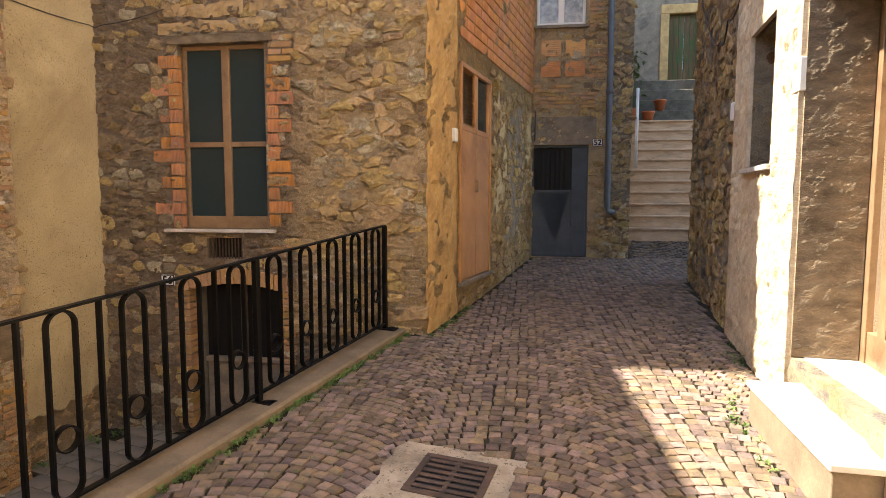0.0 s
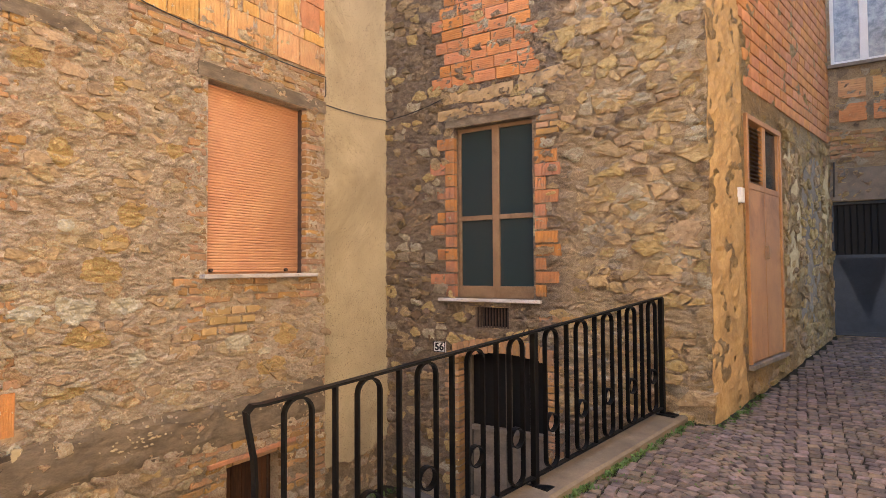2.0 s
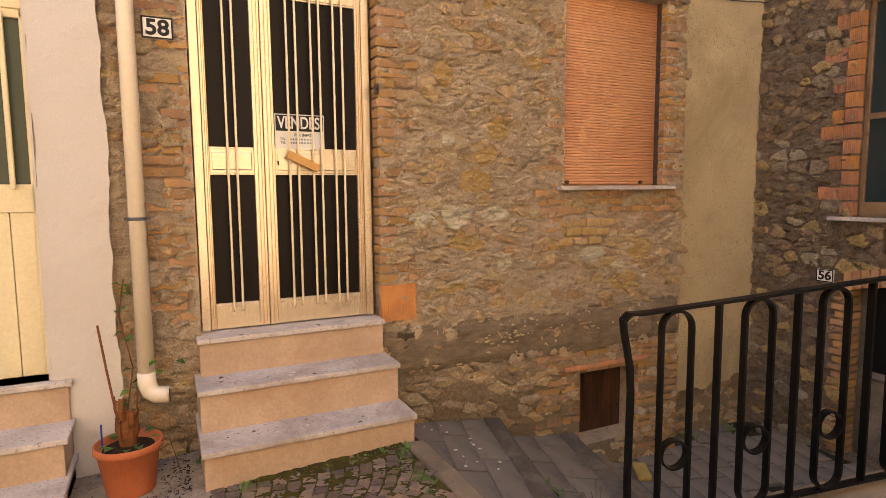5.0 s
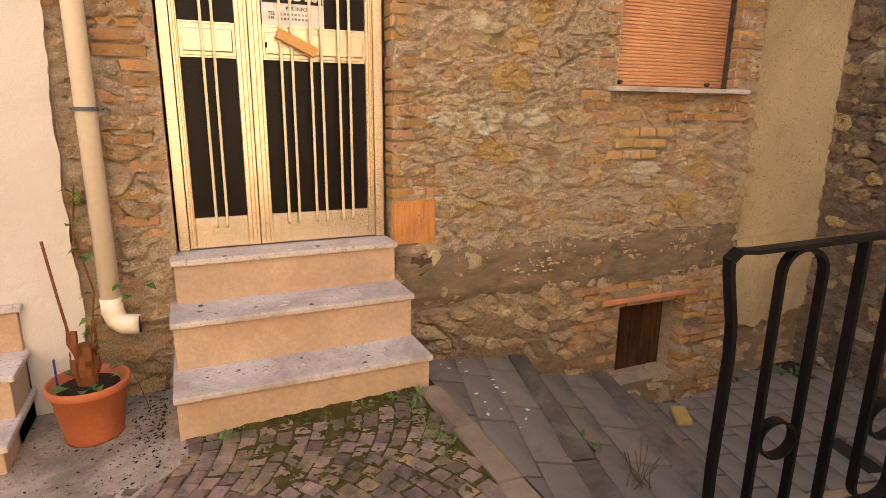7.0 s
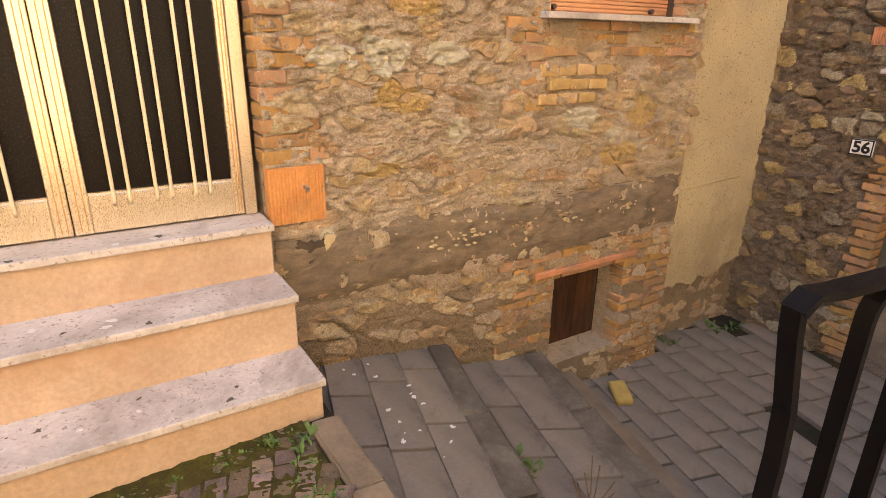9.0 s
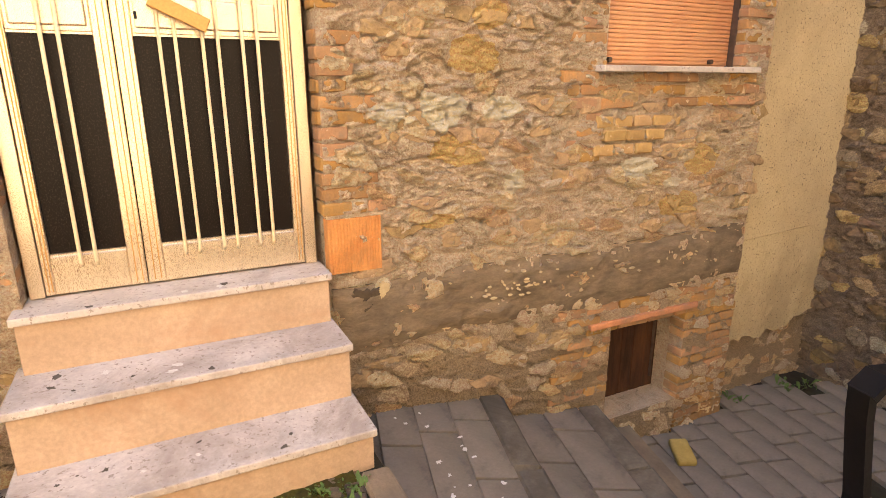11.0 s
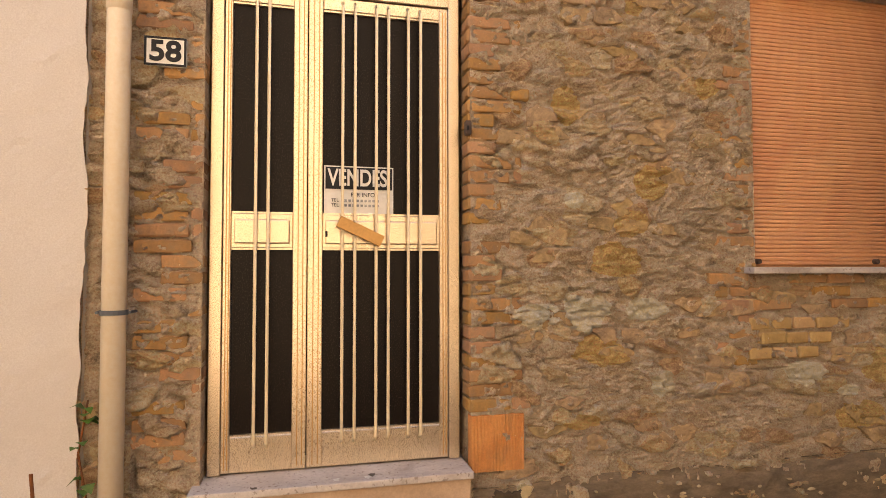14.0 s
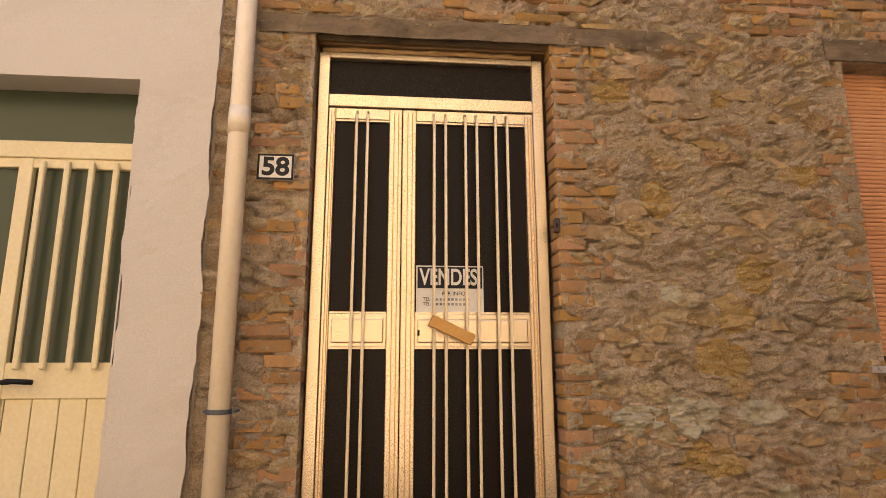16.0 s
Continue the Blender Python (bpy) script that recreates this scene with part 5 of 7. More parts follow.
# ---- sunlit house: window, door recess, steps ----
rw = group_at("dusty_window", R_FRAME, "dusty single window in a plastered recess with marble sill", "window")
x0, x1, z0, z1 = RWIN
for a in (box(x0, x0 + 0.05, 0.20, 0.26, z0, z1, 0.003), box(x1 - 0.05, x1, 0.20, 0.26, z0, z1, 0.003), box(x0, x1, 0.2, 0.26, z1 - 0.05, z1, 0.003), box(x0, x1, 0.2, 0.26, z0, z0 + 0.05, 0.003)):
    part("frame", a, MAT["zinc"], rw)
part("pane", box(x0 + 0.04, x1 - 0.04, 0.23, 0.236, z0, z1, 0), MAT["glass_blue"], rw)
part("sill", box(x0 - 0.06, x1 + 0.04, -0.07, 0.2, z0 - 0.04, z0 - 0.002, 0.004), MAT["marble"], rw, "marble sill slab")
rd = group_at("brown_grille_door", R_FRAME, "brown metal house door with a woven brass grille", "door")
x0, x1, z0, z1 = RDOOR
# bronze instead of brown: the darker colour stands for shade on the recessed door
for a in (box(x0, x0 + 0.07, 0.36, 0.44, z0, z1, 0.004), box(x1 - 0.07, x1, 0.36, 0.44, z0, z1, 0.004), box(x0 + 0.2, x0 + 0.29, 0.37, 0.43, z0, z1, 0.004), box(x0 + 0.07, x1 - 0.07, 0.37, 0.43, z0, z0 + 0.2, 0.004)):
    part("stile", a, MAT["bronze"], rd)
part("grille", box(x0 + 0.07, x0 + 0.2, 0.40, 0.41, z0 + 0.2, z1, 0), MAT["gold"], rd)
part("pane", box(x0 + 0.29, x1 - 0.07, 0.40, 0.41, z0 + 0.2, z1, 0), MAT["glass_dark"], rd)
st = group_at("white_marble_step", R_FRAME, "sunlit white marble doorstep on a cement block", "steps")
for nm, lab, mat, u0, u1, v0, v1, za, zb, turn in (("lower_slab", "", "white", 0.0, 1.14, 0.0, 0.42, 0.358, 0.390, 3.5), ("lower_block", "cement step block", "kerb", 0.012, 1.115, 0.02, 0.40, -0.1, 0.358, 3.5), ("upper_slab", "", "white", -0.25, 1.05, 0.38, 0.80, 0.466, 0.496, 3.5), ("upper_block", "cement riser", "kerb", -0.24, 1.04, 0.395, 0.78, 0.1, 0.466, 3.5)):
    bm = box(u0, u1, v0, v1, za, zb, 0.004)
    bmesh.ops.transform(bm, matrix=pose(1.683, -0.30, 0, 0, 0, turn), verts=bm.verts)
    part(nm, bm, MAT[mat], st, lab)

# ---- cream door of the white house ----
cd = group_at("cream_door", frame_at(-4.345, 0, 90), "cream metal door with reeded glass and four guard bars", "door")
x0, x1, z0, z1 = WDOOR
CR = MAT["cream"]
part("transom_pane", box(x0, x1, 0.16, 0.17, 2.46, z1, 0), MAT["glass_green"], cd, "grey-green transom glass")
part("transom_bar", box(x0, x1, 0.12, 0.18, 2.38, 2.46, 0.004), CR, cd)
part("stile", box(x1 - 0.035, x1, 0.13, 0.18, z0, 2.38, 0.003), CR, cd)
part("mullion", box(1.07, 1.13, 0.125, 0.18, z0, 2.38, 0.003), CR, cd)
part("stile", box(x0, x0 + 0.05, 0.13, 0.18, z0, 2.38, 0.003), CR, cd)
part("top_rail", box(x0, x1, 0.13, 0.18, 2.335, 2.38, 0.003), CR, cd)
part("lock_rail", box(x0, x1, 0.13, 0.18, 1.32, 1.47, 0.004), CR, cd)
for k in range(9):
    u = x0 + 0.04 + k * (x1 - x0 - 0.07) / 9
    part("board", box(u, u + (x1 - x0 - 0.07) / 9 - 0.004, 0.14, 0.17, z0, 1.32, 0.003), CR, cd)
for a, b in ((x0 + 0.04, 1.08), (1.12, x1 - 0.03)):
    part("pane", box(a, b, 0.155, 0.165, 1.46, 2.34, 0), MAT["glass_green"], cd, "reeded grey-green glass")
for u in (1.185, 1.29, 1.395, 1.5):
    part("guard_bar", box(u - 0.013, u + 0.013, 0.095, 0.12, 1.44, 2.36, 0.008, 2), CR, cd)
part("door_handle", tube_points(bmesh.new(), [(1.15, 0.13, 1.39), (1.15, 0.09, 1.39), (1.17, 0.085, 1.395), (1.27, 0.085, 1.39)], 0.011, 10), MAT["black"], cd, "black lever handle", True)
ws = group_at("marble_steps", Matrix.Identity(4), "cream marble steps of the white house", "steps")
for xf, zt in ((-4.28, 0.42), (-4.02, 0.20), (-3.80, 0.0)):
    part("tread", box(-4.5, xf, 0.4, 1.72, zt - 0.03, zt, 0.004), MAT["marble"], ws)
    part("riser", box(-4.34, xf - 0.02, 0.41, 1.70, -0.4, zt - 0.03, 0.003), MAT["riser"], ws)

# black sheets added behind the openings: they stop light leaks and stand for dark rooms
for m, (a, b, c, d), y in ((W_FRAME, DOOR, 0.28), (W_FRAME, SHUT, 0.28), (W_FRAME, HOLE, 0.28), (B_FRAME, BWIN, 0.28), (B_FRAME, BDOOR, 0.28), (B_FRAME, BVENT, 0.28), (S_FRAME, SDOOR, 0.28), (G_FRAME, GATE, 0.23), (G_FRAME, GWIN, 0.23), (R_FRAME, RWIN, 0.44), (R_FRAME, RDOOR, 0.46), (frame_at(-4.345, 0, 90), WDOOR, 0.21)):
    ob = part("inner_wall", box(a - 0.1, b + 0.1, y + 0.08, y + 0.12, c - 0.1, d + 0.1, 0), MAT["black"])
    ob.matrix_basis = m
    tagged(ob, "added black sheet behind the opening, blocking light and standing for the dark inside", "wall", "", "structure")


# ---- masonry of the west wall ----
def ribbed(parent, name, mat, u0, u1, z0, z1, proud=0.01, depth=0.06, upright=True, pitch=0.014, seed=0):
    """Hollow brick with a combed face."""
    w, h = round(u1 - u0, 2), round(z1 - z0, 2)
    key = ("rib", w, h, upright, mat.name)
    if key not in CACHE:
        span, other = (w, h) if upright else (h, w)
        n = max(3, int(span / pitch))
        prof = [(-span / 2, depth / 2)]
        for k in range(n):
            a = -span / 2 + k * span / n
            prof += [(a + 0.001, -depth / 2 + 0.004), (a + span / n * 0.28, -depth / 2), (a + span / n * 0.78, -depth / 2), (a + span / n - 0.001, -depth / 2 + 0.004)]
        prof.append((span / 2, depth / 2))
        verts, faces, m = [], [], len(prof)
        for s in (-other / 2, other / 2):
            verts += [(p, y, s) if upright else (s, y, p) for p, y in prof]
        for k in range(m):
            f = (k, (k + 1) % m, m + (k + 1) % m, m + k)
            faces.append(f if upright else f[::-1])
        faces += [tuple(range(m))[::-1], tuple(range(m, 2 * m))]
        mesh = bpy.data.meshes.new("ribbed")
        mesh.from_pydata(verts, [], faces)
        CACHE[key] = mesh
    return part_mesh(name, CACHE[key], mat, parent, "", False, pose((u0 + u1) / 2, depth / 2 - proud, (z0 + z1) / 2))


def strip(parent, name, mat, u0, u1, z0, z1, proud, label="", seed=2, res=0.05, amp=0.008, holes=(), ragged=0.0, scale=6.0, feather=0.0):
    """A skin of render or a lintel face on a wall, with broken edges where ragged."""
    mesh = wall_mesh(name, u0, u1, z0, z1, holes, res, amp, seed, 0.06, 0.06, scale)
    if ragged:
        for v in mesh.vertices:
            u, y, z = v.co
            reach = ragged * 3
            a, b = max(0, 1 - (u - u0) / reach), max(0, 1 - (u1 - u) / reach)
            c, d = max(0, 1 - (z - z0) / reach), max(0, 1 - (z1 - z) / reach)
            f = 1.3 * fbm(z, u0, seed, 2.6)
            g = 1.3 * fbm(u, z0, seed + 5, 2.6)
            v.co = (u + ragged * f * (a + b), y + proud * max(a, b, c, d) * feather, z + ragged * g * (c + d))
    return part_mesh(name, mesh, mat, parent, label, False, pose(0, -proud, 0))


rnd = random.Random(21)
BK, BH, BJ = MAT["brick"], 0.055, 0.012
courses(wall_w, "brick", BK, 0, 0, 0.60, 2.98, 0.21, BH, 0.010, -0.001, 0.11, 31, tooth=lambda r, z: (2.115 if (r // 2) % 3 else 2.22, 2.376), skip=0.22, avoid=lambda u, z: u < 2.26 and (1.75 < z < 1.98 or 2.06 < z < 2.25))
courses(wall_w, "brick", BK, 0, 0, 0.80, 2.98, 0.21, BH, 0.010, 0.0, 0.11, 32, tooth=lambda r, z: (3.499, (3.63, 3.76, 3.76, 3.63, 3.66)[r % 5] if r % 11 else 3.80), skip=0.03)
courses(wall_w, "brick", BK, 0, 0, 0.95, 2.96, 0.24, BH, BJ, 0.001, 0.10, 33, tooth=lambda r, z: ((4.90, 4.78, 4.86, 4.92)[r % 4], 5.031), skip=0.12)
courses(wall_w, "brick", BK, 0, 0, 1.46, 2.96, 0.24, BH, BJ, 0.003, 0.10, 34, tooth=lambda r, z: (6.064, (6.20, 6.30, 6.30)[r % 3]), skip=0.05)
courses(wall_w, "brick", MAT["yellow_lime"], 4.98, 5.60, 0.98, 1.22, 0.13, 0.06, 0.014, 0.012, 0.06, 35, skip=0.1)
courses(wall_w, "brick", BK, 4.75, 6.25, 1.23, 1.40, 0.24, BH, BJ, 0.006, 0.06, 36, skip=0.3)
courses(wall_w, "brick", BK, 4.4, 6.3, 3.11, 3.33, 0.25, 0.045, BJ, 0.008, 0.06, 37, skip=0.05)
courses(wall_w, "brick", BK, 2.05, 3.7, 3.11, 3.42, 0.25, 0.045, BJ, 0.008, 0.06, 38, skip=0.25)
courses(wall_w, "brick", BK, 0, 0, -1.0, -0.05, 0.24, BH, BJ, 0.004, 0.12, 39, tooth=lambda r, z: (5.842, 6.318), skip=0.02)
courses(wall_w, "brick", BK, 0, 0, -0.62, 0.14, 0.24, BH, BJ, 0.001, 0.10, 40, tooth=lambda r, z: (4.78 + 0.11 * (r % 2), 5.216 if z < -0.1 else 6.3), skip=0.15)
part("terracotta_lintel", box(5.04, 5.93, -0.022, 0.2, -0.045, -0.008, 0.004), MAT["hollow_old"], wall_w, "thin terracotta slab over the cellar door")
ribbed(wall_w, "hollow_brick", MAT["hollow"], 3.512, 3.757, 0.535, 0.782, 0.014)
strip(wall_w, "door_lintel", MAT["band"], 2.12, 4.30, 2.988, 3.085, 0.014, "rough cement lintel band", 4, 0.03, 0.010)
strip(wall_w, "window_lintel", MAT["band"], 4.93, 6.308, 2.975, 3.09, 0.018, "rough cement window lintel", 5)
strip(wall_w, "cement_band", MAT["band"], 3.53, 6.308, 0.13, 0.47, 0.022, "stained smooth cement band along the foot", 6, 0.035, 0.010, ragged=0.025, feather=0.9)
z = 3.36
for row in range(6):
    h = (0.245, 0.10)[row % 2]
    u = 4.42 + (0.06 if row % 2 else 0)
    while u < 6.28:
        w = min(0.25, 6.305 - u)
        ribbed(wall_w, "hollow_brick", MAT["hollow_y"] if u < 5.75 or row < 2 else MAT["hollow"], u, u + w, z, z + h, 0.012 + rnd.uniform(-0.003, 0.003), pitch=0.03)
        u += w + 0.010
    z += h + 0.012


def w_keep(u, z, rnd):
    if u < 2.04:
        return 0
    for a, b, c, d in ((2.1, 2.40, 0.4, 3.5), (3.45, 3.72, 0.45, 3.0), (4.82, 6.22, 1.36, 3.12), (5.03, 6.4, -1.2, 0.16), (3.45, 6.4, 0.08, 0.52), (4.35, 6.4, 3.08, 6), (2.3, 3.55, -1, 3.1), (2.3, 3.5, -1, 0.6)):
        if a < u < b and c < z < d:
            return 0
    if z < 0.12:
        return rnd.uniform(0.5, 1.0) if rnd.random() < 0.16 else 0
    return rnd.uniform(0.5, 1.0) if rnd.random() < 0.26 else 0


stones(wall_w, MAT["stone"], (1.95, 6.28, -0.9, 4.4), 0.17, 0.085, 51, 0.010, 0.009, w_keep, 290, (4.2, 1.4))


def blob(u, z, w, h, mat, seed, proud=0.003, n=36, off=0.009):
    r2 = random.Random(seed)
    p1, p2, p3 = (r2.uniform(0, math.tau) for _ in range(3))
    poly = []
    for a in np.linspace(0, math.tau, n + 1)[:-1]:
        k = 0.9 + 0.15 * math.sin(2 * a + p1) + 0.13 * math.sin(3 * a + p2) + 0.08 * math.sin(7 * a + p3) + r2.uniform(-0.07, 0.07)
        poly.append((u + w / 2 * math.cos(a) * k, z + h / 2 * math.sin(a) * k))
    v, f = [], []
    stone_shape(v, f, poly, r2, 0.002, proud, lean=0.1)
    mesh = bpy.data.meshes.new("patch")
    mesh.from_pydata(v, [], f)
    part_mesh("patch", mesh, mat, wall_w, "pale lime patch", False, pose(0, -off, 0))


blob(3.68, 0.39, 0.17, 0.15, MAT["tar"], 90, off=0.020)
blob(3.76, 0.43, 0.06, 0.09, MAT["lime"], 91, off=0.024)
# flaking limewash on the cement band
for k in range(46):
    u, z = rnd.gauss(4.45, 0.14) if k < 28 else rnd.uniform(4.6, 5.9), rnd.gauss(0.33, 0.035)
    w = rnd.uniform(0.012, 0.05)
    blob(u, z, w, 0.02, MAT["lime"], 200 + k, 0.003, 7, 0.027)

# ---- masonry of the stone house ----
HL = MAT["hollow_old"]
z, r = 1.18, 0
while z < 2.86:
    h = 0.115
    a = (-3.60 - 0.105, -3.60 - 0.215, -3.60 - 0.30)[(0, 2, 0, 1, 0, 2, 1, 0, 1, 0, 2, 0, 1, 0)[r % 14]]
    if a < -3.72:
        ribbed(wall_b, "hollow_brick", HL, a, -3.712, z, z + h, 0.004 + rnd.uniform(0, 0.008))
    ribbed(wall_b, "hollow_brick", HL, -3.708, -3.597, z, z + h, 0.010 + rnd.uniform(0, 0.006))
    b = (-2.57, -2.44, -2.57, -2.42, -2.45, -2.56)[r % 6]
    if r < 12:
        ribbed(wall_b, "hollow_brick", HL, -2.683, b, z + 0.02, z + h + 0.02, 0.008 + rnd.uniform(0, 0.008))
    z += h + 0.016
    r += 1
for row in range(20):
    z0 = 3.42 + row * 0.128
    a = -3.87 + (0.0, 0.10, 0.16, 0.06, 0.13)[row % 5]
    u = a - 0.12 * (row % 2)
    while u < -2.66:
        s, e = max(u, a), min(u + 0.25, -2.62 - 0.05 * (row % 3))
        if e - s > 0.05:
            ribbed(wall_b, "hollow_brick", MAT["hollow"], s, e, z0, z0 + 0.115, 0.008 + rnd.uniform(-0.004, 0.006), upright=False, pitch=0.02)
        u += 0.262
strip(wall_b, "window_lintel", MAT["band"], -3.70, -2.62, 2.978, 3.055, 0.02, "cement window lintel", 7)
for k, (a, b, c, d) in enumerate(((-3.80, -2.70, 3.09, 3.20), (-3.74, -2.90, 3.23, 3.36), (-2.84, -2.35, 3.26, 3.42))):
    strip(wall_b, "lintel_stone", MAT["tan_plaster"], a, b, c, d, 0.014, "long tan lintel stone", 20 + k, 0.03, 0.012, ragged=0.02, feather=0.8)
courses(wall_b, "brick", BK, 0, 0, -0.92, 0.60, 0.24, BH, BJ, 0.012, 0.14, 41, tooth=lambda r, z: (-3.70 - 0.03 * (r % 2), -3.562))
courses(wall_b, "brick", BK, 0, 0, -0.92, 0.60, 0.24, BH, BJ, 0.012, 0.14, 42, tooth=lambda r, z: (-2.588, -2.46 + 0.03 * (r % 2)))
for k in range(16):
    f = -1 + 2 * (k + 0.5) / 16
    lay(wall_b, "brick", BK, rnd, -3.075 + f * 0.56, 0.04, 0.695 - 0.09 * f * f, 0.055, 0.12, 0.15, 0.005).rotation_euler.rotate_axis("Y", radians(8) * f)
courses(wall_b, "brick", BK, -2.66, -1.9, 0.96, 1.10, 0.24, BH, BJ, 0.008, 0.06, 43, skip=0.4)
courses(wall_b, "brick", BK, -2.66, -2.40, 2.78, 3.02, 0.24, BH, BJ, 0.012, 0.06, 44, skip=0.1)


def b_keep(u, z, rnd):
    for a, b, c, d in ((-3.95, -2.38, 1.10, 3.42), (-3.95, -2.55, 3.40, 6.2), (-3.75, -2.42, -1.2, 0.80), (-3.42, -2.9, 0.8, 1.15), (-3.90, -3.70, 0.57, 0.74)):
        if a < u < b and c < z < d:
            return 0
    if u > -2.32 - 0.12 * math.sin(z * 2.3) and z > 0.15:
        return rnd.uniform(0.7, 1.5) if rnd.random() < 0.93 else 0
    if u < -3.75:
        return rnd.uniform(0.5, 0.9) if rnd.random() < 0.6 else 0
    return rnd.uniform(0.4, 0.7) if rnd.random() < 0.25 else 0


stones(wall_b, MAT["stone_b"], (-2.5, -1.16, 0.1, 4.6), 0.15, 0.10, 52, 0.008, 0.016, lambda u, z, r: b_keep(u, z, r) * (r.random() < 0.45), 160, (-1.8, 2.0), jitter=0.49)
stones(wall_b, MAT["stone_dark"], (-4.48, -2.5, -0.9, 4.6), 0.14, 0.09, 58, 0.008, 0.014, lambda u, z, r: b_keep(u, z, r) * (r.random() < 0.5), 120, (-4.1, 2.0), jitter=0.49)
stones(wall_b, MAT["stone_b"], (-2.3, -1.2, 0.2, 4.6), 0.30, 0.20, 57, 0.020, 0.020, lambda u, z, r: b_keep(u, z, r) * (r.random() < 0.30), 90, (-1.8, 2.0), jitter=0.49)

# side wall of the stone house
strip(wall_s, "plaster_corner", MAT["ochre"], 0.0, 0.86, 0.02, 8.7, 0.008, "ochre plaster at the house corner", 8, 0.04, 0.016, ragged=0.05, feather=1.0)
strip(wall_s, "plaster_patch", MAT["lime"], 2.35, 3.05, 1.3, 3.0, 0.006, "pale lime plaster patch", 9, 0.05, 0.016, ragged=0.10, feather=1.5)
strip(wall_s, "plaster_patch", MAT["mortar"], 3.1, 4.2, 0.7, 2.9, 0.006, "grey cement plaster patch", 10, 0.05, 0.016, ragged=0.12, feather=1.5)
strip(wall_s, "plaster_patch", MAT["lime"], 4.2, 4.8, 1.7, 2.9, 0.006, "pale lime plaster patch", 11, 0.05, 0.016, ragged=0.08, feather=1.5)
for row in range(20):
    z0 = 3.22 + row * 0.128
    a = 0.80 if row > 4 else 0.95 + 0.1 * (row % 2)
    u = a - 0.13 * (row % 2)
    while u < 4.8:
        s, e = max(u, a), min(u + 0.25, 4.84)
        if e - s > 0.05:
            lay(wall_s, "hollow_brick", MAT["hollow"], rnd, (s + e) / 2, 0.02, z0 + 0.058, e - s, 0.06, 0.116, 0.005)
        u += 0.262


def s_keep(u, z, rnd):
    if SDOOR[0] - 0.1 < u < SDOOR[1] + 0.1 and z > 0.4 or u < 0.95 or z > 3.1:
        return 0
    return rnd.uniform(0.6, 1.2) if rnd.random() < 0.55 else 0


stones(wall_s, MAT["stone_b"], (0.9, 4.8, 0.1, 3.1), 0.20, 0.12, 53, 0.012, 0.020, s_keep, 200, (1.5, 1.5))

# alley's end wall
for row in range(2):
    for col in range(2):
        ribbed(wall_g, "hollow_brick", MAT["hollow"] if row == 0 else MAT["hollow_y"], 0.02 + col * 0.40, 0.34 + col * 0.40, 3.52 + row * 0.34, 3.78 + row * 0.34, 0.012, upright=False, pitch=0.03)
courses(wall_g, "brick", BK, -0.1, 0.95, 3.0, 3.42, 0.25, BH, BJ, 0.008, 0.06, 45, skip=0.2)
courses(wall_g, "brick", BK, 0.80, 1.1, 3.5, 6.0, 0.25, BH, BJ, 0.008, 0.06, 46, skip=0.2)
strip(wall_g, "gate_lintel", MAT["mortar"], -0.12, 0.95, 2.40, 2.86, 0.012, "dark cement lintel over the gate", 12)


def g_keep(u, z, rnd):
    if u < 0.95 and z > 0.3 or 0.86 < u < 1.08 and 2.3 < z < 2.55:
        return 0
    return rnd.uniform(0.7, 1.4) if rnd.random() < 0.75 else 0


stones(wall_g, MAT["stone_b"], (0.0, 1.5, 0.4, 6.0), 0.19, 0.13, 54, 0.012, 0.030, g_keep, 100, (1.2, 2.0))


# sunlit wall
def r_keep(u, z, rnd):
    if u > -0.45 and not (u > 1.2 and z < 0.2):
        return 0
    return rnd.uniform(0.7, 1.4) if rnd.random() < 0.75 else 0


stones(wall_r, MAT["stone_b"], (-3.2, 0.0, 0.1, 5.2), 0.19, 0.12, 55, 0.010, 0.014, r_keep, 295, (-1.5, 2.0))
strip(wall_r, "rough_plaster", MAT["plain"], -0.40, 1.446, 0.0, 6.5, 0.034, "rough sunlit plaster", 14, 0.045, 0.022, [RWIN])
# darker material on the reveal, its shade included in the colour
jamb = strip(wall_r, "jamb_plaster", MAT["band"], 0.0, 0.36, 0.50, 2.74, 0.0, "rough brown plaster of the door reveal, shade put into its dark tone", 29, 0.015, 0.004, scale=9.0)
jamb.matrix_basis = pose(1.468, -0.006, 0, 0, 0, 90)
strip(wall_r, "rough_plaster", MAT["plain"], 2.755, 11.9, 0.0, 7.4, 0.018, "rough plaster", 15, 0.2, 0.02)

strip(wall_white, "render_edge", MAT["white"], 1.62, 1.945, -0.3, 5.6, 0.016, "broken edge of the white render", 23, 0.03, 0.004, ragged=0.02)
strip(wall_stucco, "fallen_edge", MAT["stucco"], 6.22, 7.5, -0.45, 0.3, 0.008, "broken lower edge of the stucco", 19, 0.03, 0.006, ragged=0.10)

